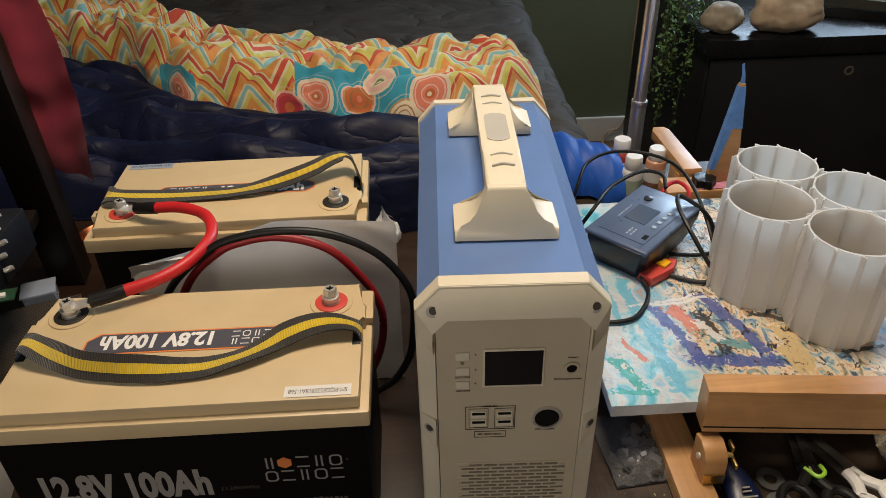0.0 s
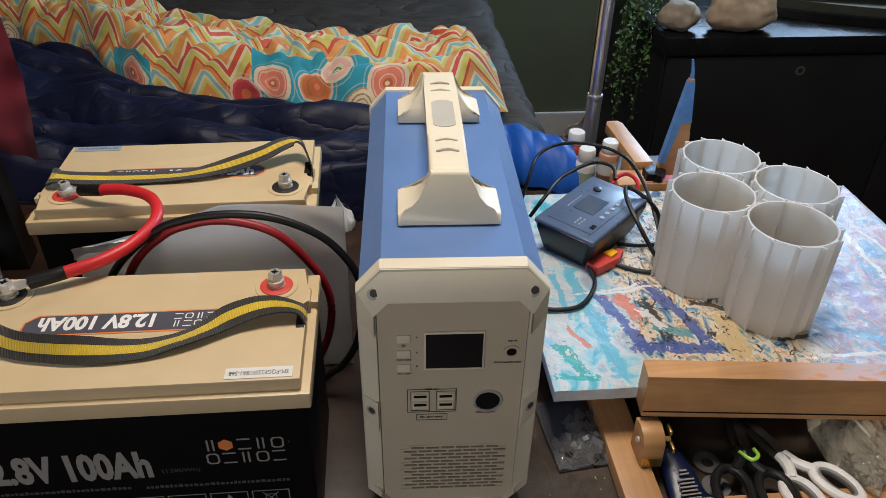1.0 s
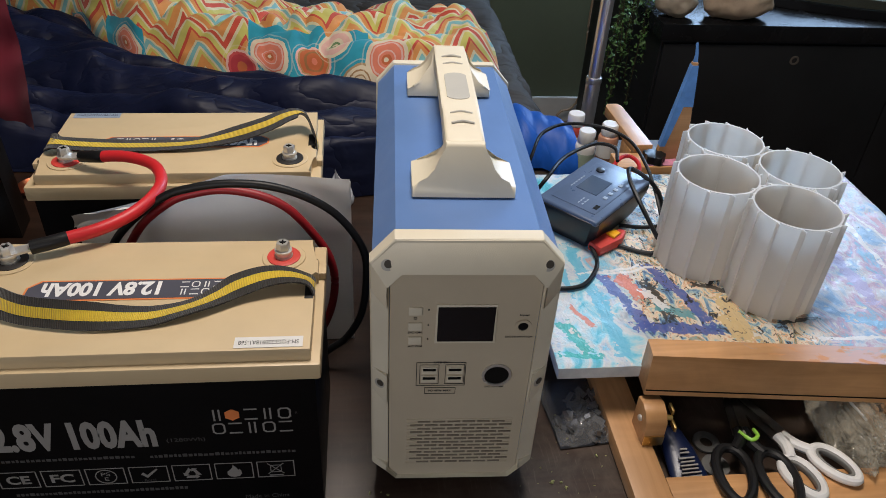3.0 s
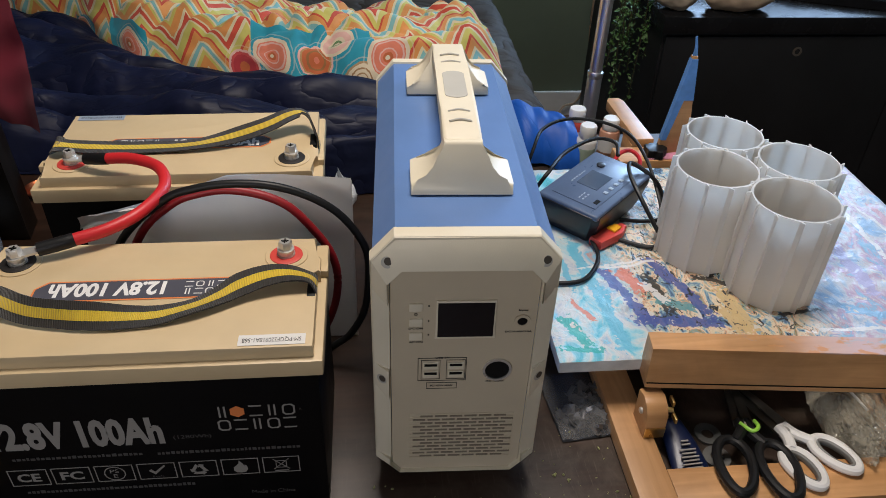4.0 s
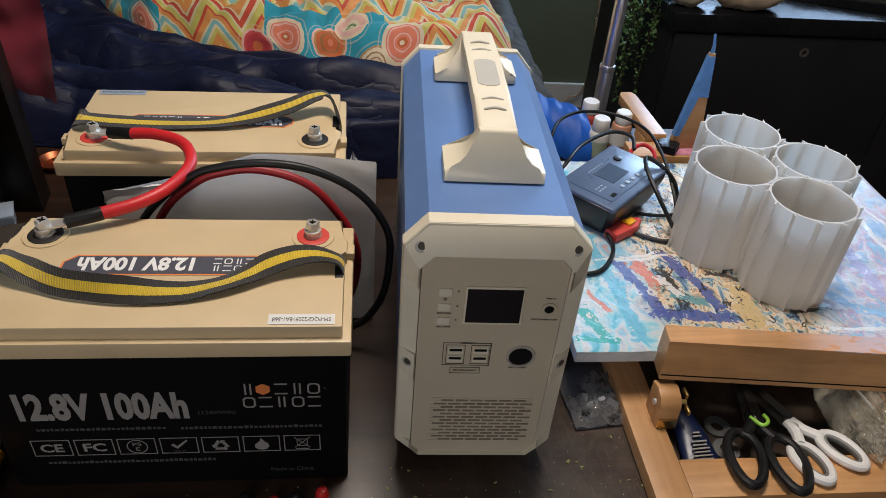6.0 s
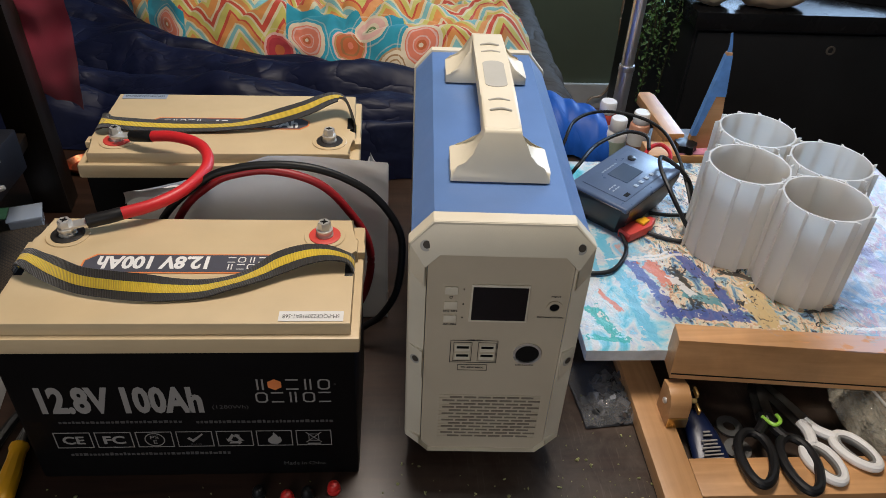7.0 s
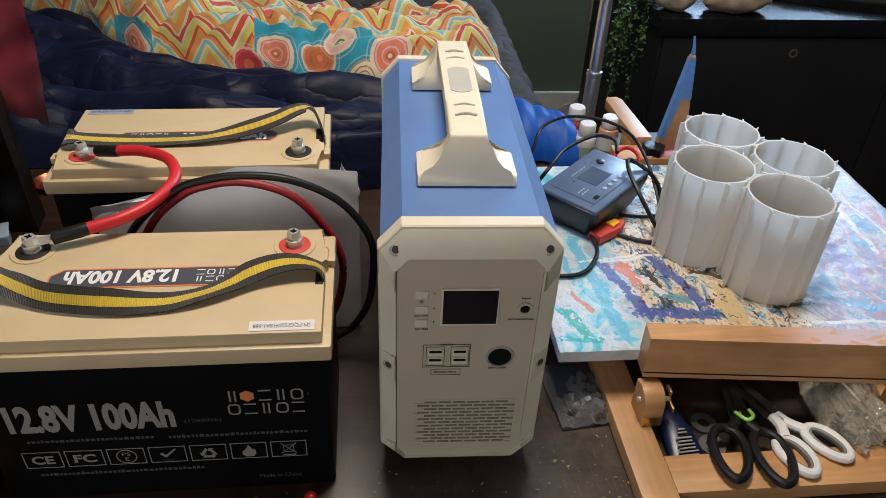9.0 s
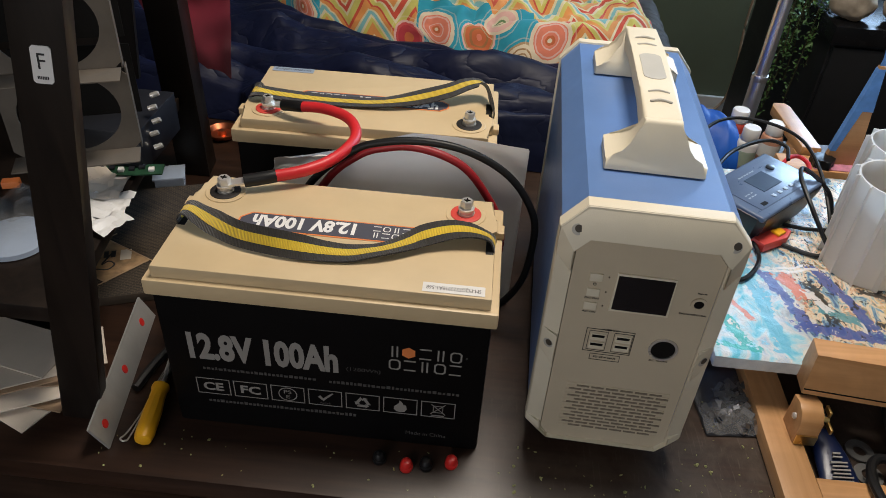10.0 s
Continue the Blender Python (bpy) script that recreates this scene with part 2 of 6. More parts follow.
def quilt_material():
    m, nt, b, vec = base_mat("patchwork_quilt_print", 0.85, 0)
    uv = nt.nodes.new("ShaderNodeTexCoord").outputs["UV"]
    warp = nt.nodes.new("ShaderNodeTexNoise")
    warp.inputs["Scale"].default_value = 4
    nt.links.new(uv, warp.inputs["Vector"])
    wob = nt.nodes.new("ShaderNodeVectorMath")
    wob.operation = "MULTIPLY_ADD"
    nt.links.new(warp.outputs["Color"], wob.inputs[0])
    wob.inputs[1].default_value = (0.024, 0.024, 0)
    nt.links.new(uv, wob.inputs[2])
    sep = nt.nodes.new("ShaderNodeSeparateXYZ")
    nt.links.new(wob.outputs[0], sep.inputs[0])
    u, v = sep.outputs["X"], sep.outputs["Y"]
    # chevrons: bands shifted by a triangle wave
    zig = mathn(nt, "MULTIPLY", mathn(nt, "PINGPONG", mathn(nt, "ADD", u, mathn(nt, "MULTIPLY", v, 0.35)), 0.058), 1.25)
    band = mathn(nt, "FRACT", mathn(nt, "MULTIPLY", mathn(nt, "ADD", v, zig), 7.6))
    cream, yel, red, org, aqua = (0.66, 0.58, 0.36), (0.55, 0.50, 0.12), (0.55, 0.07, 0.035), (0.66, 0.27, 0.07), (0.20, 0.44, 0.45)
    chev = ramp(nt, band, [(0, yel), (0.14, cream), (0.20, red), (0.31, cream), (0.37, org), (0.52, yel), (0.60, cream),
                           (0.66, aqua), (0.76, cream), (0.82, org), (0.94, red)], "CONSTANT")
    # teal patches with round rosettes: place along the quilt, height up its front, radius, kind
    teal, rust, pink, buff, salmon = (0.018, 0.29, 0.40), (0.50, 0.12, 0.035), (0.70, 0.42, 0.36), (0.68, 0.58, 0.42), (0.68, 0.20, 0.12)
    kinds = {"salmon": [(0, buff), (0.10, rust), (0.22, salmon), (0.34, pink), (0.40, salmon), (0.66, pink), (0.74, salmon), (0.80, buff)],
             "rust": [(0, salmon), (0.16, rust), (0.42, (0.30, 0.13, 0.04)), (0.56, rust), (0.78, (0.42, 0.25, 0.10)), (0.88, pink)],
             "flower": [(0, (0.10, 0.22, 0.08)), (0.16, buff), (0.26, (0.14, 0.24, 0.10)), (0.36, buff), (0.52, pink), (0.84, buff)],
             "tan": [(0, (0.36, 0.22, 0.10)), (0.10, buff), (0.42, (0.36, 0.22, 0.10)), (0.48, buff), (0.62, (0.34, 0.20, 0.09)), (0.70, buff), (0.88, (0.40, 0.27, 0.14))],
             "wine": [(0, rust), (0.3, (0.40, 0.03, 0.04)), (0.7, (0.50, 0.06, 0.06)), (0.86, pink)]}
    wav = mathn(nt, "MULTIPLY", mathn(nt, "SUBTRACT", nz(nt, uv, 7.0, 2), 0.5), 0.09)
    col = chev
    for mid, half, deep in ((1.947, 0.125, 0.180), (1.535, 0.050, 0.12), (1.40, 0.030, 0.06), (1.15, 0.06, 0.09)):
        inx = mathn(nt, "LESS_THAN", mathn(nt, "ABSOLUTE", mathn(nt, "SUBTRACT", mathn(nt, "ADD", u, wav), mid)), half)
        col = mixc(nt, mathn(nt, "MULTIPLY", inx, mathn(nt, "LESS_THAN", mathn(nt, "ADD", v, wav), deep)), col, teal)
    for cu, cvv, rr, kind in ((1.804, 0.060, 0.036, "wine"), (1.864, 0.105, 0.040, "salmon"), (1.955, 0.110, 0.036, "rust"), (1.994, 0.150, 0.034, "flower"), (2.041, 0.062, 0.036, "tan"),
                              (2.100, 0.095, 0.042, "salmon"), (1.545, 0.070, 0.034, "salmon"), (1.40, 0.035, 0.030, "rust"), (1.15, 0.05, 0.038, "tan")):
        du, dv = mathn(nt, "SUBTRACT", u, cu), mathn(nt, "SUBTRACT", v, cvv)
        rad = mathn(nt, "DIVIDE", mathn(nt, "SQRT", mathn(nt, "ADD", mathn(nt, "MULTIPLY", du, du), mathn(nt, "MULTIPLY", dv, dv))), rr)
        rad = mathn(nt, "ADD", rad, mathn(nt, "MULTIPLY", mathn(nt, "SUBTRACT", nz(nt, uv, 90, 3), 0.5), 0.12))
        col = mixc(nt, mathn(nt, "LESS_THAN", rad, 1.0), col, ramp(nt, rad, kinds[kind], "CONSTANT"))
        dots = mathn(nt, "COMPARE", rad, 1.18, 0.035)
        col = mixc(nt, mathn(nt, "MULTIPLY", dots, 0.35), col, buff)
    fade = ramp(nt, nz(nt, vec, 30, 5), [(0.3, (0.86, 0.86, 0.86)), (0.7, (1.08, 1.08, 1.08))])
    nt.links.new(mixc(nt, 1.0, col, fade, "MULTIPLY"), b.inputs["Base Color"])
    b.inputs["Sheen Weight"].default_value = 0.15
    bumpn(nt, b, nz(nt, vec, 500, 3), 0.3, 0.0008)
    return m


LEFT = [("cyan", 0.063, 0.214, 0.075, 0.104, 0.015), ("cyan", 0.076, 0.110, 0.077, 0.023, 0.016), ("cyan", 0.040, 0.209, 0.043, 0.127, 0.009), ("teal", 0.023, 0.066, 0.035, 0.034, 0.015),
        ("teal", 0.010, 0.020, 0.048, 0.017, 0.009), ("coral", 0.037, 0.099, 0.051, 0.064, 0.007), ("coral", 0.116, 0.157, 0.122, 0.117, 0.016), ("soot", 0.142, 0.139, 0.151, 0.082, 0.016),
        ("straw", 0.227, 0.104, 0.235, 0.041, 0.020), ("aqua", 0.143, 0.095, 0.183, 0.078, 0.015), ("navy", 0.088, 0.158, 0.120, 0.060, 0.013), ("navy", 0.160, 0.170, 0.195, 0.072, 0.016),
        ("navy", 0.118, 0.060, 0.192, 0.052, 0.018), ("straw", 0.215, 0.075, 0.222, 0.045, 0.022), ("coral", 0.110, 0.150, 0.128, 0.120, 0.020), ("white", 0.135, 0.125, 0.150, 0.095, 0.012), ("white", 0.070, 0.165, 0.165, 0.172, 0.005), ("soot", 0.205, 0.138, 0.237, 0.123, 0.009), ("white", 0.092, 0.171, 0.153, 0.181, 0.004)]
RIGHT = [("pink", 0.486, 0.156, 0.485, 0.018, 0.010), ("pink", 0.532, 0.291, 0.518, 0.176, 0.010), ("white", 0.480, 0.287, 0.474, 0.173, 0.008), ("white", 0.503, 0.299, 0.519, 0.192, 0.005),
         ("lilac", 0.420, 0.187, 0.416, 0.100, 0.016), ("sky", 0.448, 0.011, 0.503, 0.012, 0.010), ("sky", 0.372, 0.066, 0.433, 0.049, 0.014), ("white", 0.315, 0.034, 0.459, 0.028, 0.006),
         ("lilac", 0.455, 0.145, 0.451, 0.056, 0.012), ("sky", 0.540, 0.248, 0.535, 0.143, 0.012), ("soot", 0.282, 0.062, 0.325, 0.069, 0.006)]


def canvas_material():
    m, nt, b, vec = base_mat("layered_acrylic_paint", 0.38, 0)
    sep = nt.nodes.new("ShaderNodeSeparateXYZ")
    nt.links.new(vec, sep.inputs[0])
    x = sep.outputs["X"]
    st = stretch(nt, vec, (1.5, 1, 1), 0.25)
    n1, n2 = nz(nt, st, 15, 7, 0.9, 0.62), nz(nt, stretch(nt, vec, (1.7, 1, 1), 1.1), 30, 6, 1.2, 0.62)
    left = ramp(nt, n1, [(0.30, (0.03, 0.32, 0.34)), (0.38, (0.10, 0.44, 0.58)), (0.43, (0.28, 0.56, 0.66)), (0.50, (0.58, 0.60, 0.60)), (0.55, (0.44, 0.50, 0.58)),
                         (0.61, (0.16, 0.50, 0.68)), (0.70, (0.62, 0.24, 0.14))])
    mid = ramp(nt, n2, [(0.33, (0.015, 0.02, 0.03)), (0.39, (0.10, 0.20, 0.36)), (0.44, (0.30, 0.46, 0.50)), (0.48, (0.66, 0.55, 0.38)), (0.52, (0.72, 0.62, 0.48)),
                        (0.555, (0.62, 0.32, 0.16)), (0.59, (0.16, 0.36, 0.36)), (0.63, (0.40, 0.26, 0.10)), (0.68, (0.03, 0.02, 0.02))])
    right = ramp(nt, n1, [(0.30, (0.20, 0.36, 0.58)), (0.42, (0.30, 0.44, 0.62)), (0.49, (0.54, 0.56, 0.60)), (0.56, (0.48, 0.33, 0.45)),
                          (0.62, (0.22, 0.46, 0.64)), (0.70, (0.60, 0.30, 0.34))])
    wob = mathn(nt, "ADD", x, mathn(nt, "MULTIPLY", mathn(nt, "SUBTRACT", nz(nt, vec, 9, 5, 0.8), 0.5), 0.16))
    s1 = nt.nodes.new("ShaderNodeMapRange")
    s1.inputs["From Min"].default_value, s1.inputs["From Max"].default_value = 0.085, 0.115
    nt.links.new(wob, s1.inputs["Value"])
    s2 = nt.nodes.new("ShaderNodeMapRange")
    s2.inputs["From Min"].default_value, s2.inputs["From Max"].default_value = 0.30, 0.36
    nt.links.new(wob, s2.inputs["Value"])
    c = mixc(nt, s2.outputs[0], mixc(nt, s1.outputs[0], left, mid), right)
    # broad strokes over the ground: colour, ends and width on the canvas
    hue = {"cyan": (0.13, 0.44, 0.60), "teal": (0.02, 0.36, 0.33), "coral": (0.62, 0.20, 0.12), "soot": (0.025, 0.022, 0.02), "straw": (0.58, 0.43, 0.21), "aqua": (0.10, 0.30, 0.34),
           "pink": (0.58, 0.36, 0.44), "white": (0.70, 0.69, 0.68), "lilac": (0.40, 0.38, 0.60), "sky": (0.24, 0.46, 0.68), "navy": (0.060, 0.095, 0.33)}
    wn2 = nt.nodes.new("ShaderNodeTexNoise")
    wn2.inputs["Scale"].default_value, wn2.inputs["Detail"].default_value = 22, 6
    nt.links.new(vec, wn2.inputs["Vector"])
    wob2 = nt.nodes.new("ShaderNodeVectorMath")
    wob2.operation = "MULTIPLY_ADD"
    nt.links.new(wn2.outputs["Color"], wob2.inputs[0])
    wob2.inputs[1].default_value = (0.022, 0.022, 0)
    nt.links.new(vec, wob2.inputs[2])
    dry = mathn(nt, "MULTIPLY", mathn(nt, "SUBTRACT", nz(nt, vec, 150, 5, 0.4), 0.5), 1.9)
    for kind, x0, y0, x1, y1, w in LEFT + RIGHT:
        mp = nt.nodes.new("ShaderNodeMapping")
        mp.vector_type = "TEXTURE"
        mp.inputs["Location"].default_value = ((x0 + x1) / 2 + 0.011, (y0 + y1) / 2 + 0.011, 0)
        mp.inputs["Rotation"].default_value = (0, 0, math.atan2(y1 - y0, x1 - x0))
        mp.inputs["Scale"].default_value = (math.hypot(x1 - x0, y1 - y0) / 2 + w / 2, w / 2, 1)
        nt.links.new(wob2.outputs[0], mp.inputs["Vector"])
        sp2 = nt.nodes.new("ShaderNodeSeparateXYZ")
        nt.links.new(mp.outputs[0], sp2.inputs[0])
        reach = mathn(nt, "MAXIMUM", mathn(nt, "ABSOLUTE", sp2.outputs["X"]), mathn(nt, "ABSOLUTE", sp2.outputs["Y"]))
        c = mixc(nt, mathn(nt, "MULTIPLY", mathn(nt, "LESS_THAN", mathn(nt, "ADD", reach, dry), 1.0), 0.9), c, hue[kind])
    dabs = mathn(nt, "GREATER_THAN", nz(nt, st, 48, 5, 0.8), 0.64)
    c = mixc(nt, dabs, c, (0.62, 0.60, 0.56))
    dark = mathn(nt, "GREATER_THAN", nz(nt, st, 85, 6, 1.2), mathn(nt, "SUBTRACT", 0.74, mathn(nt, "MULTIPLY", mathn(nt, "MULTIPLY", s1.outputs[0], mathn(nt, "SUBTRACT", 1.0, s2.outputs[0])), 0.13)))
    c = mixc(nt, dark, c, (0.03, 0.03, 0.035))
    nt.links.new(c, b.inputs["Base Color"])
    bumpn(nt, b, nz(nt, st, 60, 6, 1.0), 0.55, 0.0025)
    return m


def printed_box_material():
    m, nt, b, vec = base_mat("brown_printed_card", 0.8, 0)
    br = nt.nodes.new("ShaderNodeTexBrick")
    nt.links.new(vec, br.inputs["Vector"])
    br.inputs["Scale"].default_value = 75
    br.inputs["Color1"].default_value, br.inputs["Color2"].default_value = (0.016, 0.012, 0.008, 1), (0.030, 0.022, 0.014, 1)
    br.inputs["Mortar"].default_value, br.inputs["Mortar Size"].default_value = (0.065, 0.046, 0.028, 1), 0.04
    nt.links.new(mixc(nt, 1.0, br.outputs["Color"], ramp(nt, nz(nt, vec, 20, 5), [(0.3, (0.7, 0.7, 0.7)), (0.7, (1.2, 1.2, 1.2))]), "MULTIPLY"), b.inputs["Base Color"])
    return m


def translucent(m, col, fac):
    """Lets some light through a thin plastic wall."""
    nt = m.node_tree
    t = nt.nodes.new("ShaderNodeBsdfTranslucent")
    t.inputs["Color"].default_value = (*col, 1)
    mx = nt.nodes.new("ShaderNodeMixShader")
    mx.inputs[0].default_value = fac
    nt.links.new(nt.nodes["Principled BSDF"].outputs[0], mx.inputs[1])
    nt.links.new(t.outputs[0], mx.inputs[2])
    nt.links.new(mx.outputs[0], nt.nodes["Material Output"].inputs["Surface"])




def smeared_ledge():
    """Beech with dried paint dragged along its upper side."""
    m = wood("paint_smeared_beech", (0.47, 0.235, 0.085), (0.66, 0.36, 0.155), 0.42, "x", 6)
    nt = m.node_tree
    b = nt.nodes["Principled BSDF"]
    vec = nt.nodes.new("ShaderNodeTexCoord").outputs["Object"]
    sep = nt.nodes.new("ShaderNodeSeparateXYZ")
    nt.links.new(vec, sep.inputs[0])
    top = mathn(nt, "GREATER_THAN", sep.outputs["Z"], 0.1205)
    src = b.inputs["Base Color"].links[0].from_socket
    for start, lean, scale, low, col in ((0.03, 1.0, 30, 0.36, (0.60, 0.46, 0.50)), (-0.02, 1.0, 55, 0.57, (0.62, 0.28, 0.10)), (-0.30, 1.0, 48, 0.66, (0.24, 0.26, 0.32)), (0.06, 1.0, 70, 0.58, (0.30, 0.50, 0.62))):
        far = nt.nodes.new("ShaderNodeMapRange")
        far.inputs["From Min"].default_value, far.inputs["From Max"].default_value = start - 0.05, start + 0.05
        nt.links.new(sep.outputs["X"], far.inputs["Value"])
        blot = ramp(nt, nz(nt, stretch(nt, vec, (0.5, lean, 1)), scale, 5, 0.6), [(low, (0, 0, 0)), (low + 0.06, (0.85, 0.85, 0.85))])
        src = mixc(nt, mathn(nt, "MULTIPLY", mathn(nt, "MULTIPLY", far.outputs[0], blot), top), src, col)
    nt.links.new(src, b.inputs["Base Color"])
    return m


M_LEDGE = smeared_ledge()


def scuffed(m):
    """Dust and fine scratches, with a paler grey tone growing towards the right end."""
    nt = m.node_tree
    b = nt.nodes["Principled BSDF"]
    vec = nt.nodes.new("ShaderNodeTexCoord").outputs["Object"]
    sep = nt.nodes.new("ShaderNodeSeparateXYZ")
    nt.links.new(vec, sep.inputs[0])
    reach = nt.nodes.new("ShaderNodeMapRange")
    reach.inputs["From Min"].default_value, reach.inputs["From Max"].default_value = -0.06, 0.24
    nt.links.new(mathn(nt, "ADD", sep.outputs["X"], mathn(nt, "MULTIPLY", mathn(nt, "SUBTRACT", nz(nt, vec, 8, 5), 0.5), 0.35)), reach.inputs["Value"])
    cloud = ramp(nt, nz(nt, vec, 26, 8, 0.6, 0.7), [(0.36, (0.12, 0.12, 0.12)), (0.62, (0.8, 0.8, 0.8))])
    fine = ramp(nt, nz(nt, stretch(nt, vec, (9, 0.7, 1), 0.5), 40, 4), [(0.60, (0, 0, 0)), (0.66, (0.5, 0.5, 0.5))])
    veil = mathn(nt, "MULTIPLY", reach.outputs[0], mathn(nt, "MULTIPLY", mathn(nt, "ADD", cloud, fine), 0.55))
    src = b.inputs["Base Color"].links[0].from_socket
    nt.links.new(mixc(nt, veil, src, (0.115, 0.092, 0.072)), b.inputs["Base Color"])
    b.inputs["Specular IOR Level"].default_value = 0.45


scuffed(M_TABLE)
M_SHELF.node_tree.nodes["Principled BSDF"].inputs["Specular IOR Level"].default_value = 0.25
translucent(M_FILM, (0.90, 0.88, 0.85), 0.50)
translucent(M_TUBE, (0.95, 0.925, 0.885), 0.60)
M_QUILT, M_CANVAS, M_PRINTBOX = quilt_material(), canvas_material(), printed_box_material()

# ---- building helpers ----


def link(name, me, material, parent=None, label="", smooth=35):
    ob = new(name, me)
    if not me.materials:
        me.materials.append(material)
    if smooth:
        me.polygons.foreach_set("use_smooth", [True] * len(me.polygons))
        me.set_sharp_from_angle(angle=radians(smooth))
    if parent is not None:
        ob.parent = parent
    if label:
        ob["label"] = label
    return ob


def part(name, bm, material, parent=None, label="", smooth=35):
    """One mesh object from a bmesh, under a thing or a part."""
    bmesh.ops.recalc_face_normals(bm, faces=bm.faces)
    me = bpy.data.meshes.new(name)
    bm.to_mesh(me)
    bm.free()
    return link(name, me, material, parent, label, smooth)


def thing(name, m, label, category, group=""):
    ob = new(name)
    ob.empty_display_size = 0.05
    ob.matrix_world = m
    return tagged(ob, label, category, group)


def box(x0, x1, y0, y1, z0, z1, bevel=0.0, seg=2, bm=None):
    bm = bm or bmesh.new()
    vs = [bm.verts.new((x, y, z)) for z in (z0, z1) for y in (y0, y1) for x in (x0, x1)]
    fs = [bm.faces.new([vs[i] for i in f]) for f in ((0, 2, 3, 1), (4, 5, 7, 6), (0, 1, 5, 4), (2, 6, 7, 3), (0, 4, 6, 2), (1, 3, 7, 5))]
    if bevel:
        es = list({e for f in fs for e in f.edges})
        bmesh.ops.bevel(bm, geom=es, offset=bevel, segments=seg, affect="EDGES", profile=0.6)
    return bm


def prism(pts, lo, hi, axis="z", bevel=0.0, bm=None, seg=2):
    """A polygon drawn out along an axis; for axis y the points are (x, z), for axis x (y, z)."""
    bm = bm or bmesh.new()

    def at(p, h):
        return {"z": (p[0], p[1], h), "y": (p[0], h, p[1]), "x": (h, p[0], p[1])}[axis]

    a, b = [bm.verts.new(at(p, lo)) for p in pts], [bm.verts.new(at(p, hi)) for p in pts]
    n = len(pts)
    fs = [bm.faces.new(a[::-1]), bm.faces.new(b)] + [bm.faces.new((a[i], a[(i + 1) % n], b[(i + 1) % n], b[i])) for i in range(n)]
    if bevel:
        bmesh.ops.bevel(bm, geom=list({e for f in fs[:2] for e in f.edges}), offset=bevel, segments=seg, affect="EDGES", profile=0.6)
    return bm


def lathe(profile, seg=24, m=None, bm=None):
    """A turned form from (radius, height) pairs."""
    bm = bm or bmesh.new()
    rings = []
    for r, z in profile:
        ring = [Vector((max(r, 1e-5) * math.cos(2 * math.pi * k / seg), max(r, 1e-5) * math.sin(2 * math.pi * k / seg), z)) for k in range(seg)]
        rings.append([bm.verts.new(m @ p if m else p) for p in ring])
    for a, b in zip(rings, rings[1:]):
        for k in range(seg):
            bm.faces.new((a[k], a[(k + 1) % seg], b[(k + 1) % seg], b[k]))
    bm.faces.new(rings[0][::-1])
    bm.faces.new(rings[-1])
    return bm


def spline(pts, n=10, closed=False):
    """A smooth line through points."""
    p = [Vector(q) for q in pts]
    if closed:
        p = [p[-1]] + p + p[:2]
    else:
        p = [2 * p[0] - p[1]] + p + [2 * p[-1] - p[-2]]
    out = []
    for a, b, c, d in zip(p, p[1:], p[2:], p[3:]):
        for k in range(n):
            t = k / n
            out.append(0.5 * (2 * b + (c - a) * t + (2 * a - 5 * b + 4 * c - d) * t * t + (3 * b - a - 3 * c + d) * t ** 3))
    if not closed:
        out.append(p[-2])
    return out


def sweep(pts, radius, seg=12, n=10, bm=None, closed=False, flat=1.0):
    """A round cable or rod along a smooth line; flat squeezes it upright."""
    bm = bm or bmesh.new()
    line = spline(pts, n, closed)
    rings = []
    up = Vector((0, 0, 1))
    for k, q in enumerate(line):
        a = line[k - 1] if closed or k else q
        b = line[(k + 1) % len(line)] if closed else line[min(k + 1, len(line) - 1)]
        t = (b - a).normalized()
        s = t.cross(up)
        s = s.normalized() if s.length > 0.05 else t.cross(Vector((0, 1, 0))).normalized()
        w = s.cross(t)
        r = radius(k / (len(line) - 1)) if callable(radius) else radius
        rings.append([bm.verts.new(q + r * math.cos(2 * math.pi * j / seg) * s + flat * r * math.sin(2 * math.pi * j / seg) * w) for j in range(seg)])
    pairs = list(zip(rings, rings[1:])) + ([(rings[-1], rings[0])] if closed else [])
    for a, b in pairs:
        for j in range(seg):
            bm.faces.new((a[j], a[(j + 1) % seg], b[(j + 1) % seg], b[j]))
    if not closed:
        bm.faces.new(rings[0][::-1])
        bm.faces.new(rings[-1])
    return bm


def band(pts, wide, thick, side, n=8, lift=0.0, bm=None):
    """A flat strap along a line; side gives the direction of its width at each point."""
    bm = bm or bmesh.new()
    line, sides = spline(pts, n), spline(side, n)
    rows = []
    for k, q in enumerate(line):
        t = (line[min(k + 1, len(line) - 1)] - line[max(k - 1, 0)]).normalized()
        s = sides[k].normalized()
        s = (s - t * s.dot(t)).normalized()
        w = s.cross(t)
        w = -w if w.z < 0 else w
        rows.append([bm.verts.new(q + a * wide / 2 * s + (b * thick / 2 + lift) * w) for a, b in ((-1, -1), (1, -1), (1, 1), (-1, 1))])
    for a, b in zip(rows, rows[1:]):
        for j in range(4):
            bm.faces.new((a[j], a[(j + 1) % 4], b[(j + 1) % 4], b[j]))
    bm.faces.new(rows[0][::-1])
    bm.faces.new(rows[-1])
    return bm


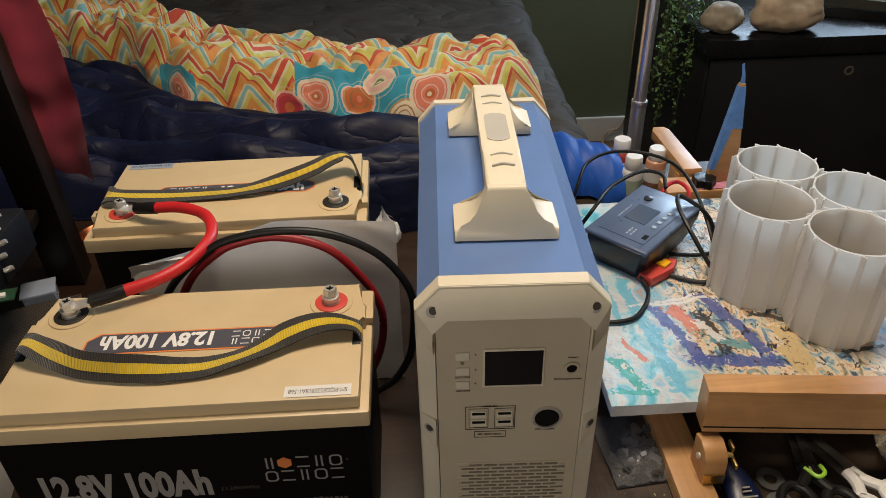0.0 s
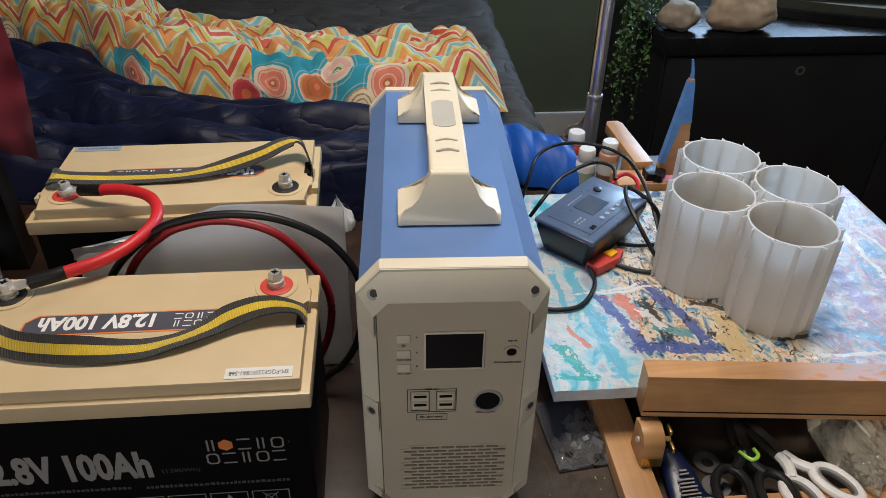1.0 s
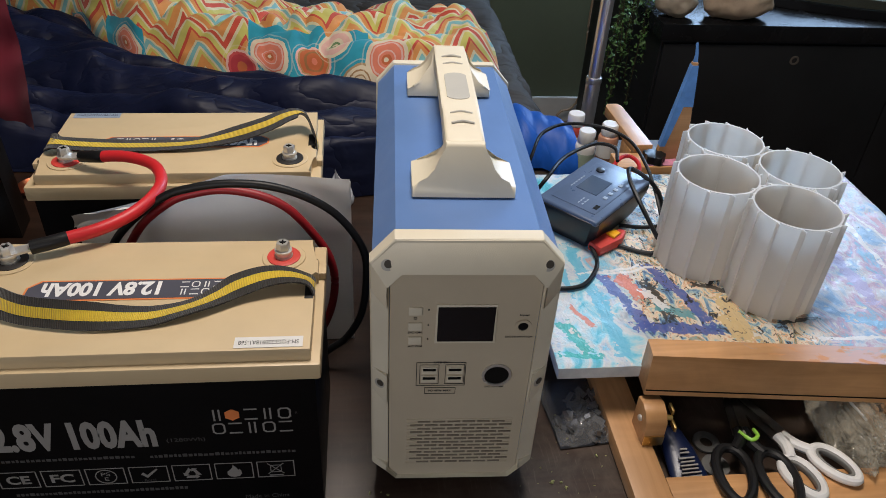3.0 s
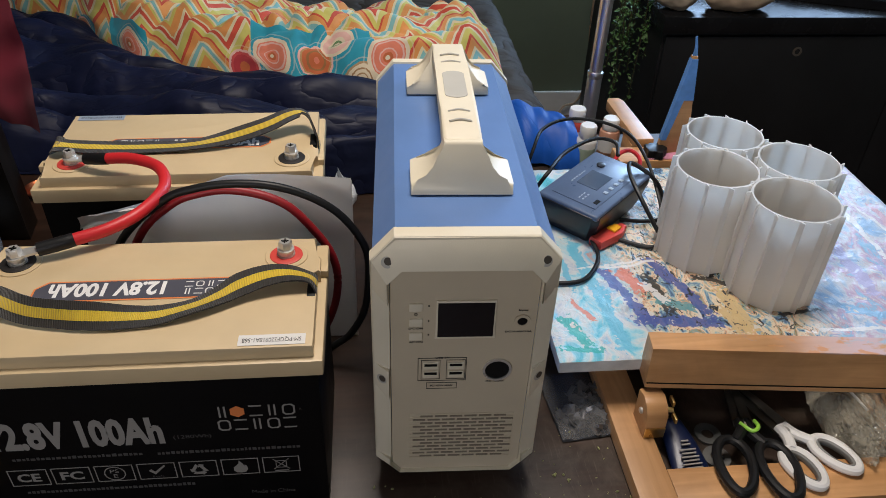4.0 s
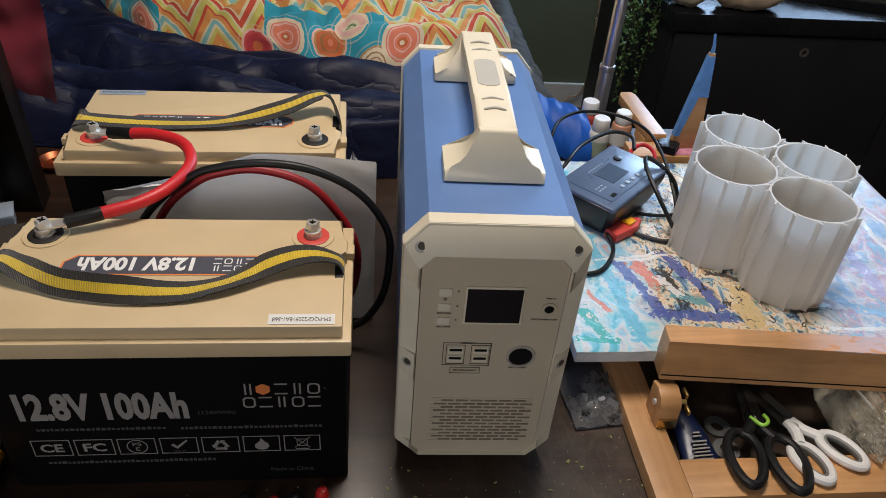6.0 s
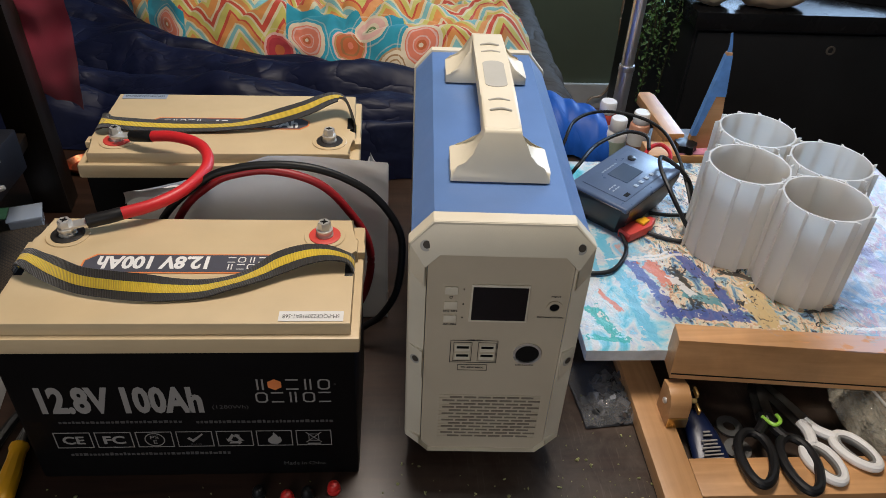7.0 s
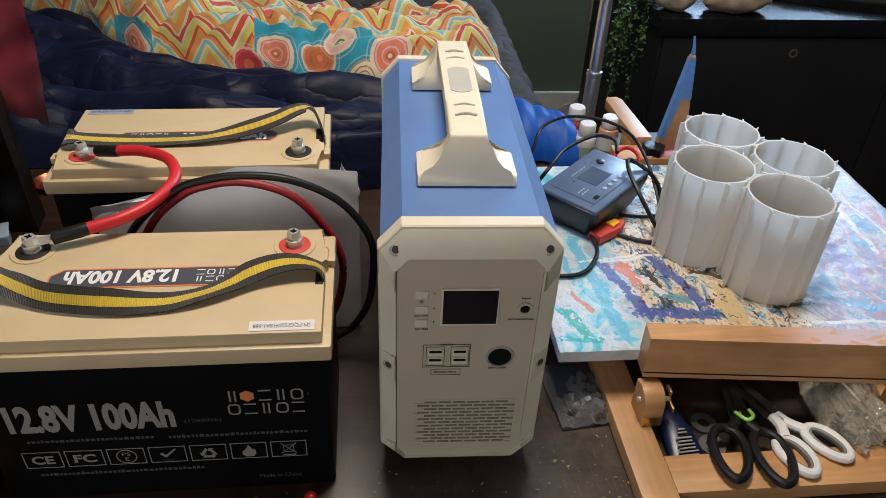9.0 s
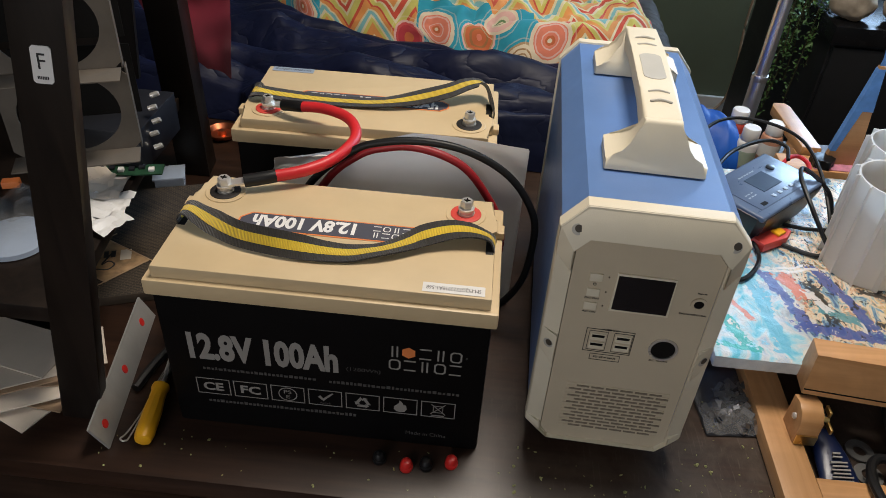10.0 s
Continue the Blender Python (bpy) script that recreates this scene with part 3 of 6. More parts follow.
def grid(nx, ny, f, uv=None):
    """A sheet of quads: f(i/nx, j/ny) gives a place."""
    bm = bmesh.new()
    vs = [[bm.verts.new(f(i / nx, j / ny)) for i in range(nx + 1)] for j in range(ny + 1)]
    lay = bm.loops.layers.uv.new("UVMap") if uv else None
    for j in range(ny):
        for i in range(nx):
            fc = bm.faces.new((vs[j][i], vs[j][i + 1], vs[j + 1][i + 1], vs[j + 1][i]))
            if uv:
                for lp, (a, b) in zip(fc.loops, ((i, j), (i + 1, j), (i + 1, j + 1), (i, j + 1))):
                    lp[lay].uv = uv(a / nx, b / ny)
    return bm


def words(body, w, h, m, material, parent, name="lettering", bold=0.0):
    """Flat letters of that width and height, centred on m, in its x-y plane."""
    cu = bpy.data.curves.new(name, "FONT")
    cu.body, cu.align_x, cu.extrude = body, "CENTER", 0.0
    cu.resolution_u, cu.offset = 3, bold
    ob = new(name, cu)
    me = bpy.data.meshes.new_from_object(ob.evaluated_get(bpy.context.evaluated_depsgraph_get()))
    bpy.data.objects.remove(ob)
    co = np.array([v.co for v in me.vertices])
    lo, hi = co.min(0), co.max(0)
    s = (w / (hi[0] - lo[0]), h / (hi[1] - lo[1]))
    for v in me.vertices:
        v.co = m @ Vector(((v.co.x - (lo[0] + hi[0]) / 2) * s[0], (v.co.y - (lo[1] + hi[1]) / 2) * s[1], 0))
    return link(name, me, material, parent, "", 0)


def bars(rects, m, material, parent, name="print_bars", depth=0.0003):
    bm = bmesh.new()
    for x0, x1, y0, y1 in rects:
        box(x0, x1, y0, y1, 0, depth, bm=bm)
    bm.transform(m)
    return part(name, bm, material, parent, "", 0)


def outline(x0, x1, y0, y1, t, m, material, parent, name="print_frame"):
    return bars([(x0, x1, y0, y0 + t), (x0, x1, y1 - t, y1), (x0, x0 + t, y0 + t, y1 - t), (x1 - t, x1, y0 + t, y1 - t)], m, material, parent, name)


def ridge(x, y, s, k=0):
    return noise.noise(Vector((x * s, y * s, 3.7 * k)))


T = 0.75   # height of the table top
FACE = Matrix(((1, 0, 0, 0), (0, 0, -1, 0), (0, 1, 0, 0), (0, 0, 0, 1)))   # drawing plane of a front: x right, y up


def face_at(y):
    return Matrix.Translation((0, y, 0)) @ FACE

# ---- the room ----
X0, X1, Y0, Y1, ROOM = -2.2, 2.6, -2.0, 2.45, 2.4


def structure(name, bm, material, label, smooth=0):
    return tagged(part(name, bm, material, None, label, smooth), kind="structure")


structure("floor", box(X0 - 0.1, X1 + 0.1, Y0 - 0.1, Y1 + 0.1, -0.1, 0.0), M_FLOOR, "dark brown wooden floor boards")
structure("ceiling", box(X0 - 0.1, X1 + 0.1, Y0 - 0.1, Y1 + 0.1, ROOM, ROOM + 0.1), M_CEIL, "plain white painted ceiling")
def wall_with_window(y0, y1, xa, xb, za, zb):
    bm = box(X0 - 0.1, X1 + 0.1, y0, y1, 0, za)
    box(X0 - 0.1, X1 + 0.1, y0, y1, zb, ROOM, bm=bm)
    box(X0 - 0.1, xa, y0, y1, za, zb, bm=bm)
    box(xb, X1 + 0.1, y0, y1, za, zb, bm=bm)
    return bm


structure("wall_north", wall_with_window(Y1, Y1 + 0.1, 1.2, 2.2, 1.40, 2.20), M_GREENWALL, "dark green painted wall behind the bed")
# unseen walls, kept dull to hold down bounced light
structure("wall_south", wall_with_window(Y0 - 0.1, Y0, -1.35, -0.15, 0.95, 2.15), M_WALL, "plain dull wall with an unseen opening for the added fill")
structure("wall_west", box(X0 - 0.1, X0, Y0, Y1, 0, ROOM), M_WALL, "plain dull wall out of view")
structure("wall_east", box(X1, X1 + 0.1, Y0, Y1, 0, ROOM), M_WALL, "plain dull wall out of view")
# the south window is made up, out of view, to house the added fill
for name, xa, xb, za, zb, y in (("window_1", 1.2, 2.2, 1.40, 2.20, Y1 + 0.02), ("fill_window", -1.35, -0.15, 0.95, 2.15, Y0 - 0.08)):
    win = tagged(new(name), "white framed window out of view", "window", kind="structure")
    win.location = (xa, y, za)
    w, h = xb - xa, zb - za
    fr = box(0, 0.05, 0, 0.06, 0, h)
    box(w - 0.05, w, 0, 0.06, 0, h, bm=fr)
    box(0.05, w - 0.05, 0, 0.06, 0, 0.05, bm=fr)
    box(0.05, w - 0.05, 0, 0.06, h - 0.05, h, bm=fr)
    part("window_frame", fr, M_TRIM, win)
structure("baseboard", box(X0, X1, Y1 - 0.018, Y1 - 0.002, 0.0, 0.11, 0.004), M_TRIM, "white painted baseboard along the green wall")

# floor boards, laid proud of the sub-floor
plank = box(-0.60, 0.60, -0.058, 0.058, 0, 0.006, 0.002, 1)
me_plank = bpy.data.meshes.new("floor_plank")
plank.to_mesh(me_plank)
plank.free()
me_plank.materials.append(M_FLOOR)
flo = bpy.data.objects["floor"]
for r in range(14):
    for c in range(2):
        o = new("floor_plank", me_plank)
        o.parent = flo
        o.location = (0.72 + 1.205 * c + 0.07 * ((r * 7) % 3 - 1), 0.55 + 0.12 * r, 0.0005)

# ---- the work table ----
table = thing("work_table", pose(0, 0, 0), "dark walnut laminate work table with a worn top", "table")
part("tabletop", box(-1.05, 0.705, -0.066, 0.80, T - 0.028, T, 0.003), M_TABLE, table)
for x in (-1.01, 0.63):
    for y in (0.0, 0.72):
        part("leg", box(x, x + 0.05, y, y + 0.05, 0.0, T - 0.028, 0.003), M_SHELF, table)
part("apron", box(-0.95, 0.62, 0.0, 0.02, T - 0.11, T - 0.028, 0.002), M_SHELF, table)

# ---- batteries ----


def battery(m, serial, strap, film):
    inv = m.inverted()
    cover = [tuple(inv.to_3x3() @ Vector(q)) for p, q in strap]
    strap = [tuple(inv @ Vector(p)) for p, q in strap]
    b = thing("battery", m, "tan and black sealed battery with a striped carrying strap", "battery", "batteries on the table")
    hw, hd = 0.165, 0.086
    part("case", box(-hw + 0.005, hw - 0.005, -hd + 0.005, hd - 0.005, 0.0, 0.184, 0.004), M_BODY, b, "black plastic battery case with grey print")
    lid = part("lid", box(-hw, hw, -hd, hd, 0.181, 0.199, 0.003), M_TAN, b, "tan plastic lid")
    # the raised top has steps and a strap notch on both ends
    half = [(0.157, -0.080), (0.157, 0.002), (0.150, 0.004), (0.150, 0.022), (0.159, 0.024), (0.159, 0.046), (0.153, 0.049), (0.153, 0.080)]
    prof = half + [(-x, y) for x, y in half[::-1]]
    part("raised_top", prism(prof, 0.198, 0.212, bevel=0.0022), M_TAN, lid)
    part("end_rib", box(hw - 0.012, hw + 0.001, 0.030, 0.045, 0.199, 0.207, 0.001), M_TAN, lid)
    part("end_rib", box(-hw - 0.001, -hw + 0.012, 0.030, 0.045, 0.199, 0.207, 0.001), M_TAN, lid)
    for x, ring, lb in ((0.125, M_REDRING, "red"), (-0.128, M_BLACKRING, "black")):
        t = Matrix.Translation((x, 0.050, 0.2122))
        part("terminal_seat", lathe([(0.021, 0), (0.021, 0.0006), (0.0205, 0.001)], 28, t), M_TAN, b)
        part("terminal_ring", lathe([(0.016, 0.0008), (0.016, 0.0018), (0.015, 0.0022), (0.009, 0.0022)], 28, t), ring, b, lb + " terminal ring")
        bolt = lathe([(0.0088, 0.002), (0.0088, 0.0038), (0.0078, 0.0040), (0.0078, 0.0075), (0.0085, 0.0078), (0.0085, 0.0096), (0.0064, 0.010)], 20, t)
        lathe([(0.0068, 0.010), (0.0068, 0.0165), (0.0060, 0.0182), (0.003, 0.0182), (0.0028, 0.0168)], 6, t @ pose(0, 0, 0, 0, 0, 17), bm=bolt)
        part("terminal_bolt", bolt, M_STEEL, b, "steel hex bolt with washers", 30)
        part("bolt_slot", _cross(t), M_HOLE, b)
    # strap with a yellow middle
    s = part("strap", band(strap, 0.0250, 0.0016, cover), M_STRAP, b, "grey nylon strap with a yellow stripe")
    part("stripe", band(strap, 0.0092, 0.0009, cover, lift=0.0007), M_YELLOW, s)
    for x in (-1, 1):
        part("strap_clip", box(x * 0.152 - 0.004, x * 0.152 + 0.004, -0.014, 0.016, 0.196, 0.2125, 0.001), M_BLACK, b)
    # label on the raised top, to be read from the back
    top = Matrix.Translation((0.0, 0.004, 0.2123)) @ pose(0, 0, 0, 0, 0, 180)
    plate = [(-0.098, -0.013), (0.088, -0.013), (0.098, -0.004), (0.098, 0.006), (0.090, 0.013), (-0.088, 0.013), (-0.098, 0.004), (-0.098, -0.006)]
    o = prism([(x * 1.02, y * 1.14) for x, y in plate], 0, 0.0002)
    o.transform(top)
    part("label_border", o, M_ORANGE, b, "", 0)
    o = prism(plate, 0.0001, 0.0004)
    o.transform(top)
    part("label", o, M_SLATE, b, "slate label with white print", 0)
    words("12.8V 100Ah", 0.104, 0.0200, top @ Matrix.Translation((0.034, -0.001, 0.0006)), M_WHITEPR, b, bold=0.04)
    for k in range(5):
        for row, y in enumerate((-0.0095, 0.0012)):
            plain_mark(k + row, -0.082 + 0.0098 * k, y, 0.0075, 0.0082, 0.0011, top @ Matrix.Translation((0, 0, 0.0004)), M_WHITEPR, b)
    # serial sticker
    st = Matrix.Translation((0.122, -0.071, 0.2123)) @ pose(0, 0, 0, 0, 0, 180)
    bars([(-0.0285, 0.0285, -0.0065, 0.0065)], st, M_STICKER_B if film else M_STICKER, b, "serial_sticker")
    words(serial, 0.050, 0.0060, st @ Matrix.Translation((0, 0, 0.0005)), M_INK, b)
    # print on the front of the case
    f = face_at(-hd + 0.0048) @ Matrix.Translation((0, -0.005, 0))
    words("12.8V 100Ah", 0.150, 0.037, f @ Matrix.Translation((-0.060, 0.121, 0.0002)), M_PRINT, b, bold=0.045)
    words("(1280Wh)", 0.034, 0.0062, f @ Matrix.Translation((0.040, 0.110, 0.0002)), M_PRINT_D, b)
    words("Made in China", 0.042, 0.0055, f @ Matrix.Translation((0.105, 0.024, 0.0002)), M_PRINT_D, b)
    words("R", 0.0022, 0.0025, f @ Matrix.Translation((0.1405, 0.141, 0.0002)), M_PRINT_D, b)
    for row, y in enumerate((0.1165, 0.1340)):
        for k in range(5):
            if (row, k) != (1, 1):
                plain_mark(k + 2 * row, 0.065 + 0.0148 * k, y, 0.0116, 0.0142, 0.0017, f, M_PRINT, b)
    hexa = [(0.0842 + 0.0072 * math.cos(math.pi / 6 + k * math.pi / 3), 0.141 + 0.0072 * math.sin(math.pi / 6 + k * math.pi / 3)) for k in range(6)]
    o = prism(hexa, 0, 0.0004)
    o.transform(f)
    part("maker_badge", o, M_ORANGE, b, "small orange hexagon", 0)
    rnd = random.Random(4)
    for x, xe, y, h in ((-0.124, -0.008, 0.0905, 0.0038), (0.005, 0.135, 0.0895, 0.0040), (-0.124, 0.030, 0.0425, 0.0042)):
        rects = []
        while x < xe:
            w = rnd.uniform(0.002, 0.0042)
            rects.append((x, x + w, y - h / 2, y + h / 2 * rnd.choice((0.5, 0.7, 1.0))))
            x += w + 0.0014
        bars(rects, f, M_PRINT_D, b, "small_print")
    # seven marks in frames
    for k in range(7):
        x0 = -0.134 + 0.0388 * k
        outline(x0, x0 + 0.0350, 0.0525, 0.0755, 0.0009, f, M_PRINT, b, "mark_frame")
        c = f @ Matrix.Translation((x0 + 0.0175, 0.064, 0.0003))
        if k < 2:
            words("CE" if k == 0 else "FC", 0.021, 0.0120, c, M_PRINT, b, bold=0.03)
        elif k == 2:
            part("mark", _ring(0.0088, 0.0098, c), M_PRINT, b, "", 0)
            words("PS", 0.0080, 0.0052, c @ Matrix.Translation((0, 0.0032, 0)), M_PRINT, b)
            words("E", 0.0036, 0.0050, c @ Matrix.Translation((0, -0.0038, 0)), M_PRINT, b)
        elif k == 3:
            o = prism([(-0.0075, 0.001), (-0.005, 0.0035), (-0.002, -0.0005), (0.0075, 0.0085), (0.0085, 0.007), (-0.002, -0.0045)], 0, 0.0002)
            o.transform(c)
            part("mark", o, M_PRINT, b, "", 0)
            words("RoHS", 0.0105, 0.0026, c @ Matrix.Translation((0, -0.0078, 0)), M_PRINT_D, b)
        elif k == 4:
            for a in range(3):
                o = prism([(-0.0062, -0.0062), (0.0030, -0.0062), (0.0030, -0.0080), (0.0066, -0.0045), (0.0030, -0.0010), (0.0030, -0.0030), (-0.0045, -0.0030)], 0, 0.0002)
                o.transform(c @ Matrix.Translation((0, -0.001, 0)) @ pose(0, 0, 0, 0, 0, 120 * a))
                part("mark", o, M_PRINT, b, "", 0)
        elif k == 5:
            o = prism([(0, -0.0088), (0.0045, -0.0078), (0.0068, -0.004), (0.0062, 0.0005), (0.0045, 0.003), (0.0040, 0.0008), (0.0022, 0.005),
                       (-0.0008, 0.009), (-0.0012, 0.005), (-0.0036, 0.002), (-0.0064, -0.001), (-0.0066, -0.0048), (-0.004, -0.008)], 0, 0.0002)
            o.transform(c)
            part("mark", o, M_PRINT, b, "", 0)
        else:
            outline(-0.0052, 0.0052, -0.0042, 0.0062, 0.0007, c, M_PRINT, b, "mark")
            bars([(-0.0065, 0.0065, -0.0092, -0.0078)], c, M_PRINT, b, "mark")
            for a in (45, -45):
                bars([(-0.0105, 0.0105, -0.0004, 0.0004)], c @ Matrix.Translation((0, 0.001, 0)) @ pose(0, 0, 0, 0, 0, a), M_PRINT, b, "mark")
    return b


def plain_mark(kind, x, y, w, h, t, m, material, parent):
    """One plain shape of a maker's mark: a rounded frame or a pair of strokes."""
    c = min(w, h) * 0.22
    if kind % 3 == 0:
        ring = [(x, y + c), (x + c, y), (x + w - c, y), (x + w, y + c), (x + w, y + h - c), (x + w - c, y + h), (x + c, y + h), (x, y + h - c)]
        inner = [(x + w / 2 + (p - x - w / 2) * (1 - 2 * t / w), y + h / 2 + (q - y - h / 2) * (1 - 2 * t / h)) for p, q in ring]
        bm = bmesh.new()
        a, b = [bm.verts.new((p, q, 0.0003)) for p, q in ring], [bm.verts.new((p, q, 0.0003)) for p, q in inner]
        for k in range(8):
            bm.faces.new((a[k], a[(k + 1) % 8], b[(k + 1) % 8], b[k]))
    elif kind % 3 == 1:
        bm = box(x, x + w, y, y + t, 0, 0.0003)
        box(x, x + w, y + h - t, y + h, 0, 0.0003, bm=bm)
    else:
        bm = box(x + c, x + c + t, y, y + h, 0, 0.0003)
        box(x + w - c - t, x + w - c, y, y + h, 0, 0.0003, bm=bm)
    bm.transform(m)
    return part("maker_mark", bm, material, parent, "", 0)


def _cross(t):
    bm = box(-0.0036, 0.0036, -0.0006, 0.0006, 0.0176, 0.0186)
    box(-0.0006, 0.0006, -0.0036, 0.0036, 0.0176, 0.01865, bm=bm)
    bm.transform(t)
    return bm


def _ring(r0, r1, m, h=0.0003, seg=26):
    bm = bmesh.new()
    vs = []
    for k in range(seg):
        a = 2 * math.pi * k / seg
        vs.append([bm.verts.new(m @ Vector((r * math.cos(a), r * math.sin(a), z))) for r, z in ((r0, 0), (r1, 0), (r1, h), (r0, h))])
    for a, b in zip(vs, vs[1:] + vs[:1]):
        for j in range(4):
            bm.faces.new((a[j], b[j], b[(j + 1) % 4], a[(j + 1) % 4]))
    return bm


FLAT = (0, 1, 0.0)
# each strap: places along it and the direction of its width
UP = (0, 1, 0)
STRAP1 = [((-0.319, 0.090, 0.953), UP), ((-0.321, 0.089, 0.968), UP), ((-0.309, 0.084, 0.976), (-0.2, 0.95, -0.1)), ((-0.282, 0.068, 0.975), (-0.3, 0.85, 0.35)),
          ((-0.253, 0.053, 0.975), (-0.25, 0.60, 0.70)), ((-0.221, 0.046, 0.975), (-0.15, 0.55, 0.80)), ((-0.197, 0.046, 0.972), (-0.1, 0.75, 0.60)),
          ((-0.172, 0.048, 0.968), (-0.2, 0.90, 0.25)), ((-0.147, 0.051, 0.966), (-0.35, 0.90, 0.05)), ((-0.125, 0.057, 0.967), (-0.38, 0.88, -0.15)),
          ((-0.108, 0.064, 0.968), (-0.36, 0.92, -0.15)), ((-0.092, 0.073, 0.970), (-0.38, 0.90, 0.05)), ((-0.077, 0.081, 0.974), (-0.3, 0.90, 0.30)),
          ((-0.055, 0.089, 0.977), (-0.25, 0.93, 0.20)), ((-0.035, 0.093, 0.976), (-0.2, 0.97, 0.0)), ((-0.017, 0.093, 0.971), (-0.1, 0.95, -0.2)),
          ((-0.010, 0.092, 0.963), UP), ((-0.011, 0.092, 0.953), UP)]
STRAP2 = [((-0.331, 0.378, 0.953), UP), ((-0.333, 0.370, 0.967), UP), ((-0.321, 0.358, 0.974), (-0.3, 0.92, 0.1)), ((-0.297, 0.362, 0.969), (-0.2, 0.96, 0.14)),
          ((-0.251, 0.364, 0.966), (-0.2, 0.97, 0.10)), ((-0.203, 0.365, 0.966), (-0.2, 0.98, 0.05)), ((-0.172, 0.367, 0.967), (-0.2, 0.98, 0.0)),
          ((-0.143, 0.372, 0.970), (-0.15, 0.97, 0.16)), ((-0.113, 0.382, 0.974), (-0.22, 0.91, 0.35)), ((-0.082, 0.394, 0.980), (-0.3, 0.90, 0.29)),
          ((-0.059, 0.408, 0.985), (-0.3, 0.92, 0.15)), ((-0.043, 0.414, 0.986), (-0.2, 0.97, -0.05)), ((-0.033, 0.408, 0.982), (-0.1, 0.85, -0.4)),
          ((-0.026, 0.394, 0.973), (0.0, 0.60, -0.75)), ((-0.021, 0.384, 0.963), (0.0, 0.75, -0.6)), ((-0.020, 0.381, 0.953), UP)]
bat1 = battery(pose(-0.166, 0.089, T), "SM-PQGF220918A1-568", STRAP1, False)
bat2 = battery(pose(-0.179, 0.385, T, 0, 0, 181.0), "SM-PQGF220918A1-455", STRAP2, True)

# jumper between the batteries
jump = thing("jumper_cable", pose(-0.27, 0.24, T + 0.22), "thick red jumper cable with black sleeves joining two batteries", "cable")
J = [(-0.300, 0.326, 0.973), (-0.280, 0.320, 0.976), (-0.262, 0.312, 0.980), (-0.224, 0.302, 0.985), (-0.190, 0.280, 0.986), (-0.175, 0.240, 0.985), (-0.188, 0.198, 0.982), (-0.215, 0.170, 0.979),
     (-0.254, 0.152, 0.976), (-0.275, 0.145, 0.974), (-0.294, 0.139, 0.972)]
JL = [tuple(Vector(p) - Vector((-0.27, 0.24, T + 0.22))) for p in J]
part("cable", sweep(JL[2:-2], 0.0064), M_RED, jump)
for a in (JL[1:4], JL[-4:-1]):
    a = [a[0], a[1], tuple(Vector(a[1]) * 0.75 + Vector(a[2]) * 0.25)] if a is not None and a[0] == JL[1] else [tuple(Vector(a[0]) * 0.25 + Vector(a[1]) * 0.75), a[1], a[2]]
    part("sleeve", sweep(a, 0.0069), M_BLACK, jump, "black heat-shrink sleeve")
for e, i in ((JL[0], JL[1]), (JL[-1], JL[-2])):
    part("lug", band([e, tuple((Vector(e) + Vector(i)) / 2), i], 0.013, 0.0022, [FLAT] * 3), M_STEEL, jump, "tinned copper lug")

# heavy cables standing in front of the bag
def long_cable(name, pts, r, material, label, ends):
    o = Vector(pts[0])
    c = thing(name, Matrix.Translation(o), label, "cable", "power cables")
    part("cable", sweep([tuple(Vector(p) - o) for p in pts], r), material, c)
    if ends:
        part("sleeve", sweep([tuple(Vector(p) - o) for p in ends], r * 1.15, n=4), M_BLACK, c)
    return c


long_cable("power_cable", [(-0.262, 0.205, T + 0.012), (-0.252, 0.208, 0.86), (-0.225, 0.214, 0.932), (-0.174, 0.215, 0.981), (-0.138, 0.215, 0.996), (-0.096, 0.215, 1.001), (-0.053, 0.215, 0.996), (-0.014, 0.215, 0.979),
                           (0.014, 0.214, 0.955), (0.035, 0.21, 0.920), (0.0385, 0.205, 0.885), (0.032, 0.20, 0.836), (0.014, 0.20, 0.799), (-0.004, 0.20, 0.783), (-0.022, 0.205, T + 0.012)], 0.0043, M_BLACK, "thick black power cable standing in a loop", None)
long_cable("power_cable", [(-0.262, 0.226, T + 0.012), (-0.240, 0.228, 0.86), (-0.207, 0.229, 0.932), (-0.168, 0.230, 0.969), (-0.138, 0.230, 0.981), (-0.108, 0.231, 0.984), (-0.074, 0.231, 0.977), (-0.046, 0.230, 0.962), (-0.023, 0.230, 0.933),
                           (-0.004, 0.229, 0.899), (0.002, 0.228, 0.862), (-0.006, 0.226, 0.815), (-0.03, 0.224, T + 0.012)], 0.0047, M_RED_SHADE, "thick red power cable standing in a loop, its red dimmed for shade", None)

# bag standing between the batteries
bagx = thing("antistatic_bag", pose(-0.125, 0.25, T), "smoky grey antistatic bag standing between the batteries", "bag")


def bag_sheet(k):
    def f(u, v):
        x = -0.150 + 0.297 * u
        top = 0.190 + 0.046 * min(1, u / 0.55) - 0.004 * math.sin(7 * u)
        bulge = 0.010 * math.sin(math.pi * u) * math.sin(math.pi * v) + 0.004 * ridge(x, v, 9, k)
        return (x, (bulge + 0.0015) * (1 if k else -1) + 0.006 * ridge(x, v * 0.3, 5), top * v)
    return f


